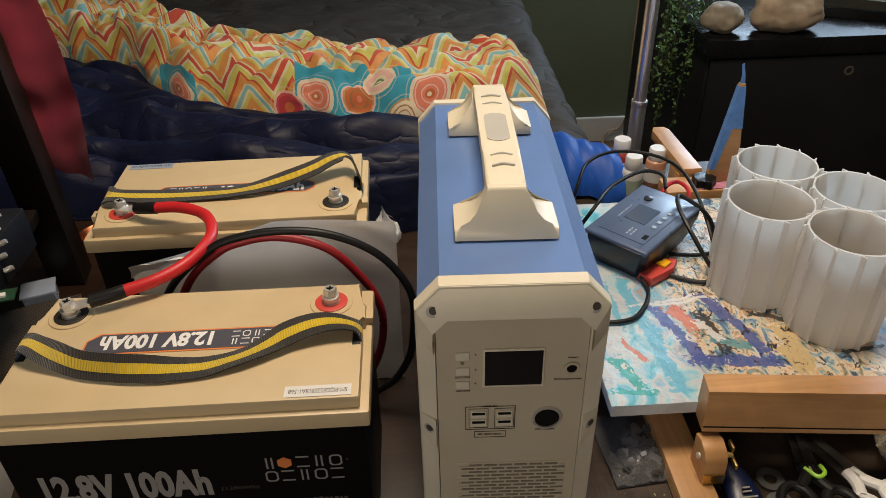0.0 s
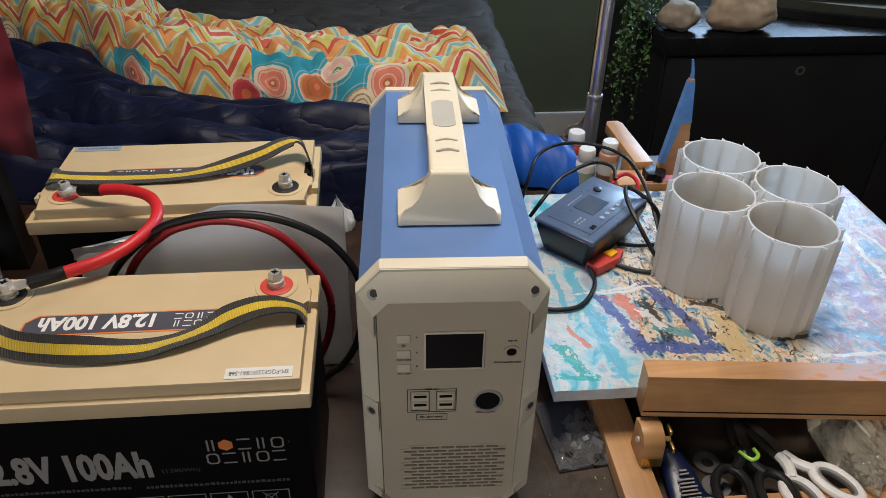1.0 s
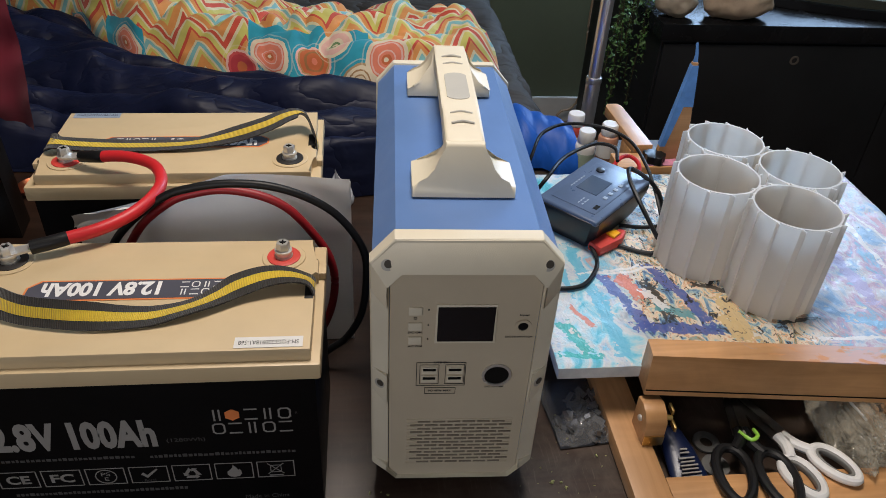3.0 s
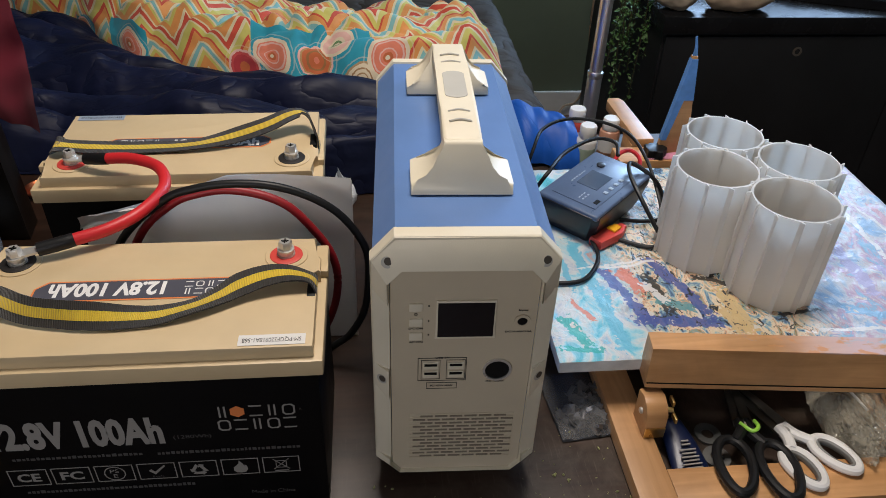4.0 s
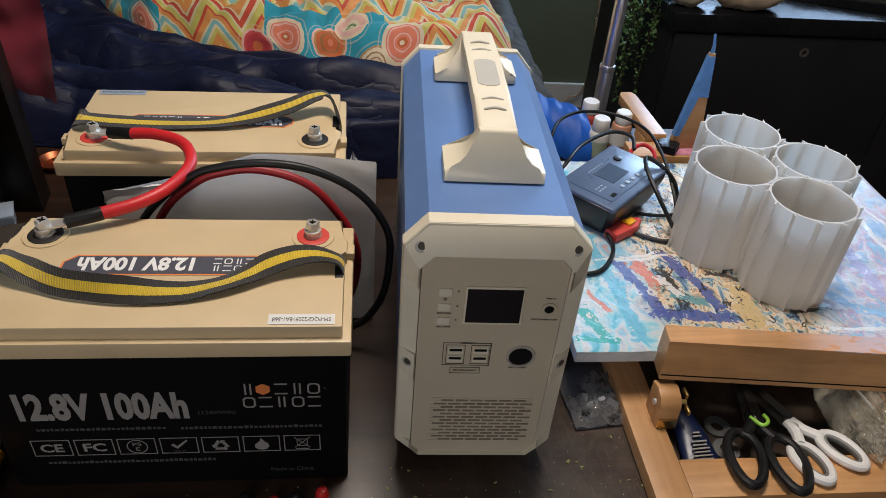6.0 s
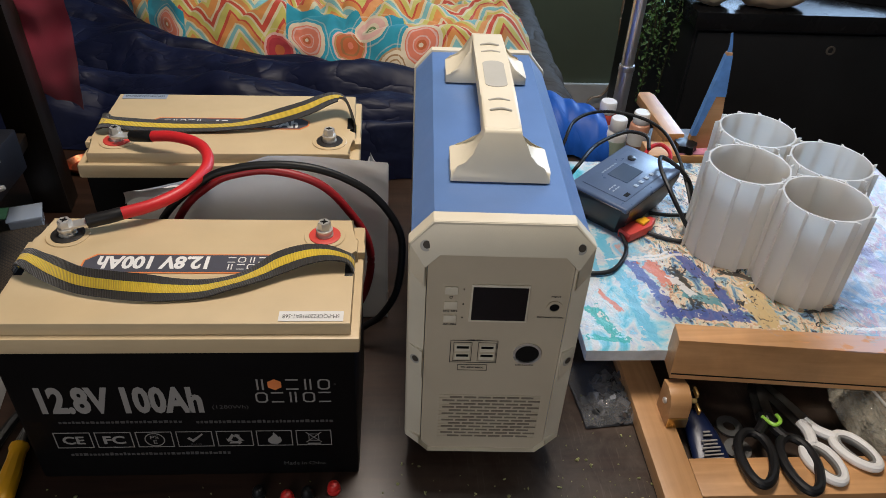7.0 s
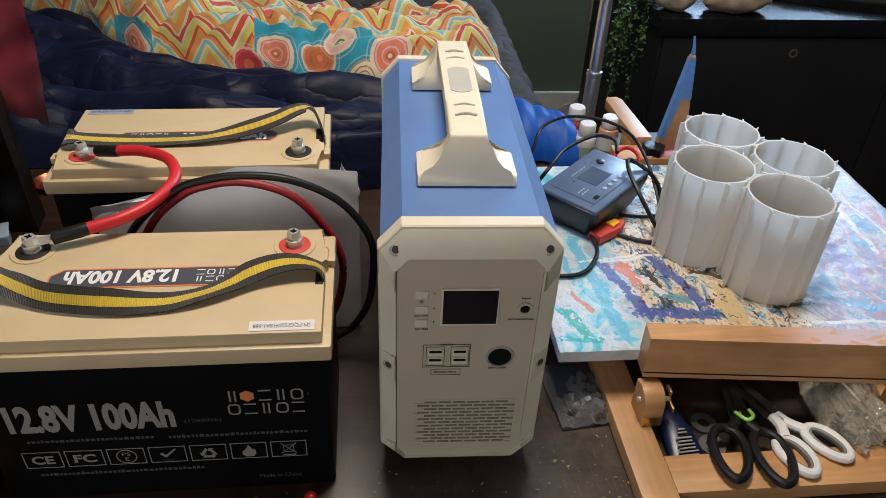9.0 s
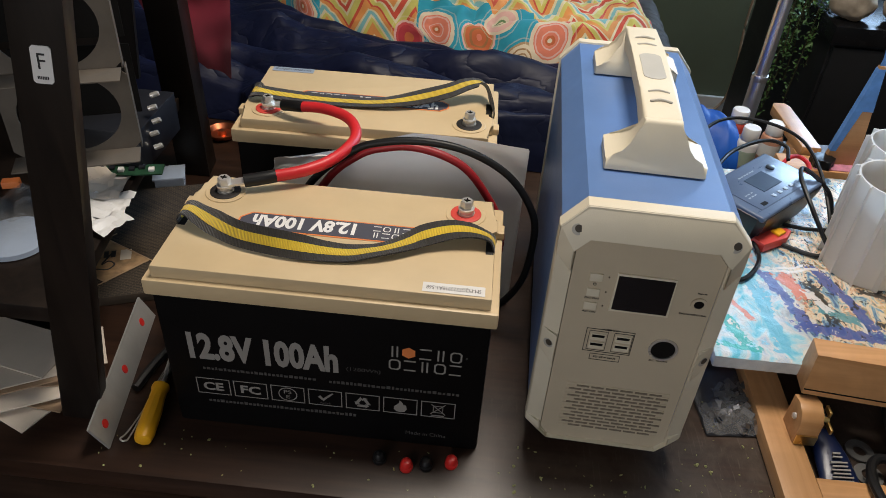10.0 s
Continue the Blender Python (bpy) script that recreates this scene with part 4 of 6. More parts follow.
part("film", grid(40, 16, bag_sheet(0)), M_FILM, bagx)
part("film", grid(40, 16, bag_sheet(1)), M_FILM, bagx)
part("seam", sweep([(0.146, 0, 0.002), (0.1465, 0.001, 0.12), (0.1470, 0, 0.232)], 0.0009, 6), M_FILM, bagx)
flap = thing("film_flap", pose(-0.228, 0.240, T + 0.03), "torn milky plastic edge behind the cables", "film")
part("sheet", grid(24, 6, lambda u, v: (-0.046 + 0.098 * u + 0.006 * v, 0.004 * math.sin(6 * u) - 0.012 * v * v, 0.152 + 0.034 * u + (0.020 - 0.012 * u) * v + 0.005 * ridge(3 * u, v, 1.5))), M_STICKER, flap)
def crumple(u, v):
    a = 2 * math.pi * u
    r = 0.037 * math.sin(math.pi * min(v, 0.98) * 0.5 + 0.02) * (1 + 0.35 * ridge(math.cos(a), math.sin(a) + v, 2.3) + 0.18 * abs(ridge(3 * math.cos(a), 3 * math.sin(a), 2, 4)))
    return (0.8 * r * math.cos(a), 1.2 * r * math.sin(a), max(0.0, 0.046 * (1 - v) * (1 + 0.4 * ridge(a, v, 1.7, 2)) + 0.006 * ridge(a * 2, v * 4, 1.3, 5)))


wb = thing("plastic_bag", pose(-0.010, 0.590, T + 0.0005), "crumpled milky white plastic bag behind a battery", "bag")
part("film", grid(48, 14, crumple), M_CRINKLE, wb, "", 20)

# ---- power station ----
ps = thing("power_station", pose(0.1280, 0.212, T, 0, 0, -2.0), "blue and cream portable power station with a carrying handle", "power station")
HL = 0.198


def octa(i, j=0.0):
    """Cross-section of the housing, moved inwards by i."""
    return [(-0.060 + 0.4 * i, 0.312 - i), (0.060 - 0.4 * i, 0.312 - i), (0.0805 - i, 0.288 - 0.4 * i), (0.0805 - i, 0.040 + 0.4 * i), (0.060 - 0.4 * i, 0.018 + i), (-0.060 + 0.4 * i, 0.018 + i),
            (-0.0805 + i, 0.040 + 0.4 * i), (-0.0805 + i, 0.288 - 0.4 * i)]


part("housing", prism(octa(0.0022), -HL + 0.018, HL - 0.018, "y"), M_BLUE, ps, "blue coated aluminium housing", 20)


def cap(sign):
    bm = bmesh.new()
    loops = []
    for i, y in ((0.0026, HL - 0.0225), (0.0, HL - 0.022), (0.0, HL - 0.016), (0.0004, HL - 0.0105), (0.0016, HL - 0.0085)):
        loops.append([bm.verts.new((x, sign * y, z)) for x, z in octa(i)])
    pan = [(-0.053, 0.2825), (0.053, 0.2825), (0.0645, 0.269), (0.0645, 0.038), (0.0555, 0.0265), (-0.0555, 0.0265), (-0.0645, 0.038), (-0.0645, 0.269)]
    for g, y in ((0.0, HL - 0.0030), (0.0006, HL - 0.0045)):
        loops.append([bm.verts.new((x * (1 - g * 14), sign * y, z)) for x, z in pan])
    for a, b in zip(loops, loops[1:]):
        for k in range(8):
            bm.faces.new((a[k], a[(k + 1) % 8], b[(k + 1) % 8], b[k]))
    bm.faces.new(loops[0])
    part("end_cap", bm, M_CREAM, ps, "cream plastic end cap", 25)
    part("front_panel" if sign < 0 else "back_panel", prism([(x * 0.985, z) for x, z in pan], sign * (HL - 0.0042), sign * (HL - 0.007), "y"), M_PANEL, ps, "grey-beige plastic panel", 20)


cap(-1), cap(1)
TOPB = [(-0.0800, 0.2600), (-0.0800, 0.2878), (-0.0597, 0.3115), (0.0597, 0.3115), (0.0800, 0.2878), (0.0800, 0.2600), (0.0655, 0.2470), (0.0655, 0.2695), (0.0535, 0.2830), (-0.0535, 0.2830), (-0.0655, 0.2695), (-0.0655, 0.2470)]
LOWB = [(-0.0800, 0.0500), (-0.0655, 0.0465), (-0.0655, 0.0380), (-0.0560, 0.0262), (0.0560, 0.0262), (0.0655, 0.0380), (0.0655, 0.0465), (0.0800, 0.0500), (0.0800, 0.0402), (0.0597, 0.0185), (-0.0597, 0.0185), (-0.0800, 0.0402)]


def boss(name, pts, outer):
    """A rim whose outer edge lies further back than its inner edge."""
    bm = bmesh.new()
    fr = [bm.verts.new((x, -HL + (0.0092 if k in outer else -0.0012), z)) for k, (x, z) in enumerate(pts)]
    bk = [bm.verts.new((x, -HL + 0.016, z)) for x, z in pts]
    n = len(pts)
    for k in range(n):
        bm.faces.new((fr[k], fr[(k + 1) % n], bk[(k + 1) % n], bk[k]))
    half = n // 2
    rim = []
    for k in range(half - 1):
        rim.append(bm.faces.new((fr[k], fr[k + 1], fr[n - 2 - k], fr[n - 1 - k])))
        bm.faces.new((bk[k], bk[k + 1], bk[n - 2 - k], bk[n - 1 - k]))
    edges = [e for e in bm.edges if sum(f in rim for f in e.link_faces) == 1]
    bmesh.ops.bevel(bm, geom=edges, offset=0.0011, segments=2, affect="EDGES", profile=0.6)
    return part(name, bm, M_CREAM, ps, "cream plastic rim", 40)


boss("top_rim", TOPB, range(6))
boss("bottom_rim", LOWB[7:] + LOWB[:7], range(6))
for sx in (-1, 1):
    boss("side_rim", [(sx * x, z) for x, z in ((0.0800, 0.1735), (0.0800, 0.1470), (0.0655, 0.1330), (0.0655, 0.1690))], range(2))
for x, z in ((-0.0655, 0.289), (0.0655, 0.289), (-0.0722, 0.157), (0.0722, 0.157)):
    sx = 1 if x > 0 else -1
    tilt = Vector((0.13 * sx, -1, 0.33)) if z > 0.2 else Vector((0.70 * sx, -1, 0))
    at = Matrix.Translation((x, -HL + (0.0046 if z > 0.2 else 0.0033), z)) @ tilt.to_track_quat("Z", "Y").to_matrix().to_4x4()
    # flat discs; the dark, shifted inner one is the recess's shade as colour
    well = part("screw_well", lathe([(0.0052, 0), (0.0052, 0.0003)], 18, at), M_GRIP, ps, "flat beige disc in place of a screw recess")
    part("screw_hole_shade", lathe([(0.0035, 0.0003), (0.0035, 0.0006)], 16, at @ Matrix.Translation((0.0008, 0.0010, 0))), M_WELL, well)
for sx in (-1, 1):
    for y in (-0.14, 0.14):
        part("foot", box(sx * 0.045 - 0.014, sx * 0.045 + 0.014, y - 0.014, y + 0.014, 0, 0.019, 0.002), M_BLACK, ps, "black rubber foot")
# handle: two feet, an arch, a grip
def handle():
    def saddle(y, sgn):
        outl = [(-0.045, 0.0), (0.045, 0.0), (0.045, 0.0095), (0.038, 0.0115), (0.030, 0.0155), (0.0235, 0.023), (0.0195, 0.032), (0.0175, 0.041), (0.0165, 0.0455),
                (-0.0165, 0.0455), (-0.0175, 0.041), (-0.0195, 0.032), (-0.0235, 0.023), (-0.030, 0.0155), (-0.038, 0.0115), (-0.045, 0.0095)]
        bm = bmesh.new()
        a = [bm.verts.new((x, y + sgn * 0.30 * z, 0.311 + z)) for x, z in outl]
        b = [bm.verts.new((x, y + sgn * (0.050 if z < 0.012 else 0.050 - 0.85 * (z - 0.012)), 0.311 + z)) for x, z in outl]
        n = len(outl)
        fs = [bm.faces.new(a), bm.faces.new(b[::-1])] + [bm.faces.new((a[k], b[k], b[(k + 1) % n], a[(k + 1) % n])) for k in range(n)]
        bmesh.ops.bevel(bm, geom=list({e for f in fs[:2] for e in f.edges}), offset=0.0028, segments=2, affect="EDGES", profile=0.6)
        return bm
    part("handle_foot", saddle(-0.127, 1), M_CREAM, ps, "cream plastic handle foot", 50)
    part("handle_foot", saddle(0.133, -1), M_CREAM, ps, "cream plastic handle foot", 50)
    prof = [(-0.1165, 0.342), (-0.1140, 0.352), (-0.104, 0.3580), (-0.05, 0.3600), (0.05, 0.3600), (0.110, 0.3580), (0.120, 0.352), (0.1225, 0.342),
            (0.104, 0.336), (0.090, 0.343), (0.05, 0.3455), (-0.05, 0.3455), (-0.086, 0.343), (-0.100, 0.336)]
    part("handle_grip", prism(prof, -0.0170, 0.0170, "x", 0.0035, seg=3), M_CREAM, ps, "cream plastic handle grip", 50)
    pad = prism([(0.011 * math.cos(a) + 0, 0.0235 * (1 if math.sin(a) > 0 else -1) + 0.008 * math.sin(a)) for a in [2 * math.pi * (k + 0.5) / 16 for k in range(16)]], 0.3598, 0.3606)
    part("grip_inlay", pad, M_GRIP, ps, "grey grip inlay")
    for y in (-0.078, -0.058, 0.058, 0.078):
        part("grip_groove", sweep([(-0.010, y - 0.002, 0.3596), (0, y + 0.001, 0.3602), (0.010, y - 0.002, 0.3596)], 0.0011, 6, 4), M_GRIP, ps)


handle()
pf = face_at(-HL + 0.0041)
def on(x, z, d=0.0002):
    return pf @ Matrix.Translation((x, z, d))


# controls on the front panel
part("screen_bezel", prism([(-0.0250, 0.2058), (0.0282, 0.2058), (0.0272, 0.2490), (-0.0240, 0.2490)], -HL + 0.0044, -HL + 0.0022, "y", 0.0008), M_CREAM, ps)
part("screen", box(-0.0228, 0.0260, -HL + 0.0019, -HL + 0.003, 0.2085, 0.2470), M_SCREEN, ps, "dark display, switched off")
for z in (0.2415, 0.2245, 0.2085):
    part("push_button", box(-0.0475, -0.0360, -HL + 0.0025, -HL + 0.0045, z - 0.0042, z + 0.0042, 0.0007), M_CREAM, ps, "cream push button")
    part("indicator", box(-0.0312, -0.0300, -HL + 0.0036, -HL + 0.0045, z + 0.0005, z + 0.0018), M_HOLE, ps)
part("power_mark", _ring(0.0010, 0.0015, on(-0.0417, 0.2335)), M_INK, ps, "", 0)
words("DC ON", 0.0125, 0.0022, on(-0.0417, 0.2172), M_INK, ps, bold=0.04)
words("AC ON", 0.0125, 0.0022, on(-0.0417, 0.2012), M_INK, ps, bold=0.04)
words("Input", 0.0085, 0.0024, on(0.0515, 0.2365), M_INK, ps, bold=0.04)
words("DC16-60V/10A", 0.0240, 0.0022, on(0.0490, 0.2120), M_INK, ps, bold=0.04)
words("USB 5V", 0.0130, 0.0023, on(-0.0172, 0.1815), M_INK, ps, bold=0.04)
words("PD 45W MAX", 0.0215, 0.0024, on(-0.0172, 0.1460), M_INK, ps, bold=0.04)
words("DC 12V/9A", 0.0175, 0.0021, on(0.0325, 0.1505), M_INK, ps, bold=0.04)
part("input_rim", _ring(0.0045, 0.0072, on(0.0513, 0.2245), 0.0012), M_PANEL, ps)
part("input_socket", _ring(0.0001, 0.0046, on(0.0513, 0.2245), 0.0004), M_HOLE, ps)
part("lighter_rim", _ring(0.0112, 0.0134, on(0.0333, 0.166), 0.0016, 32), M_STEEL, ps, "metal socket rim")
part("lighter_socket", _ring(0.0001, 0.0114, on(0.0333, 0.166), 0.0005, 32), M_HOLE, ps)
outline(-0.0395, 0.0050, 0.1525, 0.1815, 0.0006, on(0, 0, 0), M_INK, ps)
outline(-0.0315, -0.0030, 0.1420, 0.1500, 0.0005, on(0, 0, 0), M_INK, ps)
for x in (-0.0365, -0.0135):
    outline(x, x + 0.0175, 0.1545, 0.1788, 0.0005, on(0, 0, 0), M_INK, ps)
    for z in (0.1680, 0.1575):
        part("usb_port", box(x + 0.0018, x + 0.0157, -HL + 0.0030, -HL + 0.0042, z, z + 0.0078), M_CREAM, ps, "cream framed port")
        part("usb_slot", box(x + 0.0030, x + 0.0145, -HL + 0.0026, -HL + 0.0031, z + 0.0038, z + 0.0066), M_HOLE, ps)
# grille: solid bars whose brown stands in for shade inside the slots
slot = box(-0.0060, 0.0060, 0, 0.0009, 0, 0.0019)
me_slot = bpy.data.meshes.new("vent_slot_shade")
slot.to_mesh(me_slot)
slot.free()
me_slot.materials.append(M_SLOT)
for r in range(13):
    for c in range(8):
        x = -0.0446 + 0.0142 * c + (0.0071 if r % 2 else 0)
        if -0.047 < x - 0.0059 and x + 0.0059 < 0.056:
            o = new("vent_slot_shade", me_slot)
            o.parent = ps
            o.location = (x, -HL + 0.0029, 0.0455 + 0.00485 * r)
rib = bmesh.new()
for r in range(14):
    z = 0.0424 + 0.00485 * r
    box(-0.0470, 0.0540, -HL + 0.0032, -HL + 0.0045, z, z + 0.0022, 0.0005, 1, bm=rib)
part("grille_ribs", rib, M_PANEL, ps, "", 0)

# ---- table easel and painted canvas ----
CZ = 0.838
easel = thing("table_easel", pose(0.48, 0.10, T), "beech table easel laid flat, with a ledge and side rails", "easel")
EO = Vector((0.48, 0.10, T))


def ez(bm):
    bm.transform(Matrix.Translation(-EO))
    return bm


part("side_rail", ez(box(0.303, 0.342, -0.105, 0.62, T + 0.002, T + 0.022, 0.0015)), M_EASELY, easel, "beech side rail")
part("side_rail", ez(box(0.607, 0.648, -0.105, 0.62, T + 0.002, T + 0.022, 0.0015)), M_EASELY, easel, "beech side rail")
part("front_rail", ez(box(0.342, 0.607, -0.043, 0.004, T + 0.002, T + 0.022, 0.0015)), M_EASEL, easel, "beech front rail")
part("back_rail", ez(box(0.452, 0.635, 0.575, 0.625, T + 0.035, T + 0.065, 0.002)), M_EASEL, easel, "paint-smeared back rail")
part("upright", ez(box(0.312, 0.330, 0.24, 0.50, T + 0.022, T + 0.075, 0.002)), M_EASELY, easel)
part("upright", ez(box(0.622, 0.640, 0.12, 0.50, T + 0.022, T + 0.075, 0.002)), M_EASELY, easel)
led = prism([(0.075, 0.819), (0.079, 0.872), (0.104, 0.873), (0.104, 0.819)], 0.333, 0.655, "x", 0.0015)
led.transform(Matrix.Translation((0.333, 0.09, 0)) @ pose(0, 0, 0, 0, 0, -5.4) @ Matrix.Translation((-0.333, -0.09, 0)))
ledge = part("ledge", ez(led), M_LEDGE, easel, "beech ledge with paint marks")
gv = box(0.334, 0.654, 0.0748, 0.0765, 0.8255, 0.8263)
gv.transform(Matrix.Translation((0.333, 0.0895, 0)) @ pose(0, 0, 0, 0, 0, -5.4) @ Matrix.Translation((-0.333, -0.09, 0)))
part("ledge_groove", ez(gv), M_HOLE, ledge)
for x, y in ((0.329, 0.060), (0.610, 0.034)):
    blk = [(y - 0.014, 0.772), (y + 0.020, 0.772), (y + 0.020, 0.812), (y + 0.006, 0.816), (y - 0.006, 0.812), (y - 0.013, 0.803)]
    part("hinge_block", ez(prism(blk, x, x + 0.024, "x", 0.002)), M_EASEL, easel, "rounded beech hinge block")
    part("hinge_plate", ez(prism([(y - 0.0155, 0.7725), (y - 0.014, 0.7725), (y - 0.014, 0.786), (y - 0.0155, 0.786)], x + 0.001, x + 0.023, "x")), M_BRASS, easel, "brass hinge plate")
    s = lathe([(0.0036, 0), (0.0036, 0.002), (0.0025, 0.003)], 14)
    s.transform(Matrix.Translation((x - 0.001, y, 0.800)) @ pose(0, 0, 0, 0, -90, 0))
    part("hinge_screw", ez(s), M_STEEL, easel)
    w = sweep([(x + 0.024, y - 0.002, 0.802), (x + 0.032, y - 0.004, 0.802)], 0.003, 10, 2)
    box(x + 0.031, x + 0.034, y - 0.016, y - 0.004, 0.793, 0.800, 0.001, bm=w)
    box(x + 0.031, x + 0.034, y - 0.002, y + 0.010, 0.804, 0.811, 0.001, bm=w)
    part("wing_nut", ez(w), M_BRASS, easel, "brass wing nut")
arm = prism([(-0.016, -0.055), (0.016, -0.055), (0.016, 0.10), (0.010, 0.112), (-0.010, 0.112), (-0.016, 0.10)], -0.009, 0.009, "z", 0.002)
arm.transform(Matrix.Translation((0.507, 0.685, 0.818)) @ pose(0, 0, 0, 0, 0, 3))
part("arm", ez(arm), M_EASELY, easel, "pale beech arm with a rounded end")
part("arm_block", ez(box(0.492, 0.524, 0.640, 0.690, T + 0.030, 0.810, 0.002)), M_EASEL, easel)

cv = thing("painted_canvas", pose(0.242, 0.100, CZ), "stretched canvas covered in layered acrylic paint, on the easel", "painting")
CW, CD = 0.555, 0.415


def paint(u, v):
    x, y = CW * u, CD * v
    z = 0.0007 * ridge(x, y, 70) + 0.0005 * ridge(x, y, 150, 2) - 0.0015 * (1 if min(u, v, 1 - u, 1 - v) < 1e-6 else 0)
    return (x, y, z)


part("paint_layer", grid(130, 96, paint), M_CANVAS, cv, "multicoloured layered paint", 60)
edge = box(0, CW, 0, CD, -0.018, -0.002, 0.0025)
part("canvas_edge", edge, mat("dirty_white_canvas", (0.60, 0.59, 0.55), 0.85, var=0.2, scale=30, fine=700, bump=0.4), cv, "white canvas edge with paint smears")

# ---- fluted tubes ----
R, TH = 0.0492, 0.127
fin_bm = bmesh.new()
fv = [[fin_bm.verts.new((x, y, z)) for x, y in ((R + 0.0010, -0.0012), (R + 0.0058, 0.0030), (R + 0.0052, 0.0040), (R + 0.0004, 0.0006))] for z in (0, TH + 0.0004)]
fin_bm.faces.new(fv[0][::-1]), fin_bm.faces.new(fv[1])
for k in range(4):
    fin_bm.faces.new((fv[0][k], fv[0][(k + 1) % 4], fv[1][(k + 1) % 4], fv[1][k]))
me_fin = bpy.data.meshes.new("fin")
fin_bm.to_mesh(me_fin)
fin_bm.free()


def tube_thing(x, y, turn):
    t = thing("fluted_tube", pose(x, y, CZ + 0.001, 0, 0, turn), "white plastic tube with fluted fins, open at the top", "tube", "white tubes on the canvas")
    bm = bmesh.new()
    nfl = 12
    pts = []
    for k in range(nfl):
        for f, rr in ((0.0, R + 0.0012), (0.06, R - 0.0003), (0.35, R - 0.0003), (0.7, R + 0.0002)):
            a = 2 * math.pi * (k + f) / nfl
            pts.append((rr * math.cos(a), rr * math.sin(a)))
    n = len(pts)
    lo = [bm.verts.new((x, y, 0)) for x, y in pts]
    hi = [bm.verts.new((x, y, TH)) for x, y in pts]
    ang = [math.atan2(y, x) for x, y in pts]
    ri = R - 0.0022
    hin = [bm.verts.new((ri * math.cos(a), ri * math.sin(a), TH)) for a in ang]
    lin = [bm.verts.new((ri * math.cos(a), ri * math.sin(a), 0.001)) for a in ang]
    for k in range(n):
        j = (k + 1) % n
        bm.faces.new((lo[k], lo[j], hi[j], hi[k]))
        bm.faces.new((hi[k], hi[j], hin[j], hin[k]))
        bm.faces.new((hin[k], hin[j], lin[j], lin[k]))
        bm.faces.new((lin[k], lin[j], lo[j], lo[k]))
    part("wall", bm, M_TUBE, t, "", 25)
    for k in range(nfl):
        fin = link("fin", me_fin, M_TUBE, t, "", 0)
        fin.matrix_local = pose(0, 0, 0, 0, 0, 360 * k / nfl)
    return t


tube_thing(0.527, 0.215, 9)
tube_thing(0.4645, 0.291, 24)
tube_thing(0.511, 0.381, 3)
tube_thing(0.5745, 0.302, 17)

# ---- charger with its leads ----
ch = thing("battery_charger", pose(0.349, 0.384, CZ + 0.002, 0, 0, 43), "dark charger with a small display and tangled leads, on the canvas", "charger")
cb = bmesh.new()
rows = []
for z, sx, sy, dx in ((0.0, 0.058, 0.036, 0), (0.012, 0.064, 0.040, 0), (0.040, 0.071, 0.047, 0), (0.047, 0.071, 0.047, 0), (0.051, 0.067, 0.043, 0)):
    c = 0.008
    rows.append([cb.verts.new((x, y, z + 0.004 * (x / 0.07))) for x, y in ((sx - c, -sy), (sx, -sy + c), (sx, sy - c), (sx - c, sy), (-sx + c, sy), (-sx, sy - c), (-sx, -sy + c), (-sx + c, -sy))])
for a, b in zip(rows, rows[1:]):
    for k in range(8):
        cb.faces.new((a[k], a[(k + 1) % 8], b[(k + 1) % 8], b[k]))
cb.faces.new(rows[0][::-1]), cb.faces.new(rows[-1])
part("case", cb, M_DEVICE, ch, "charcoal plastic case", 30)
tp = Matrix.Translation((0, 0, 0.0512)) @ pose(0, 0, 0, 0, -3.3, 0)
def chp(name, bm, material, label=""):
    bm.transform(tp)
    return part(name, bm, material, ch, label)


chp("top_shell", box(-0.0705, 0.0705, -0.0465, 0.0465, -0.0075, 0.0004, 0.0036, 3), M_DEVICE_SHEEN, "charcoal upper shell with the window's blue sheen in its colour")
chp("top_plate", box(-0.056, 0.056, -0.034, 0.034, 0.0004, 0.0012, 0.0004), M_DEVICE_SHEEN, "charcoal top plate with the window's blue sheen in its colour")
chp("display", box(-0.018, 0.022, -0.012, 0.020, 0.0012, 0.0018), M_LCD, "dim blue-grey display")
for k in range(4):
    chp("key", box(-0.018 + 0.013 * k, -0.012 + 0.013 * k, -0.027, -0.021, 0.0012, 0.0022, 0.0006), M_KEY, "pale key")
chp("knob", lathe([(0.006, 0.0012), (0.006, 0.003), (0.004, 0.0036)], 16, Matrix.Translation((0.040, 0.018, 0))), M_DEVICE)
chp("slot", box(-0.046, -0.036, -0.030, -0.024, 0.0008, 0.0016), M_HOLE)
bars([(-0.048 + 0.006 * k, -0.044 + 0.006 * k, y, y + 0.002) for k in range(3) for y in (-0.010, -0.004)] + [(-0.020 + 0.006 * k, -0.016 + 0.006 * k, 0.026, 0.028) for k in range(6)], tp @ Matrix.Translation((0, 0, 0.0012)), M_KEY, ch, "small_print")


def lead(pts, r, material, label, name="lead"):
    o = Vector(pts[0])
    c = thing(name, Matrix.Translation(o), label, "cable", "charger leads")
    part("cable", sweep([tuple(Vector(p) - o) for p in pts], r, 8, 8), material, c)
    return c


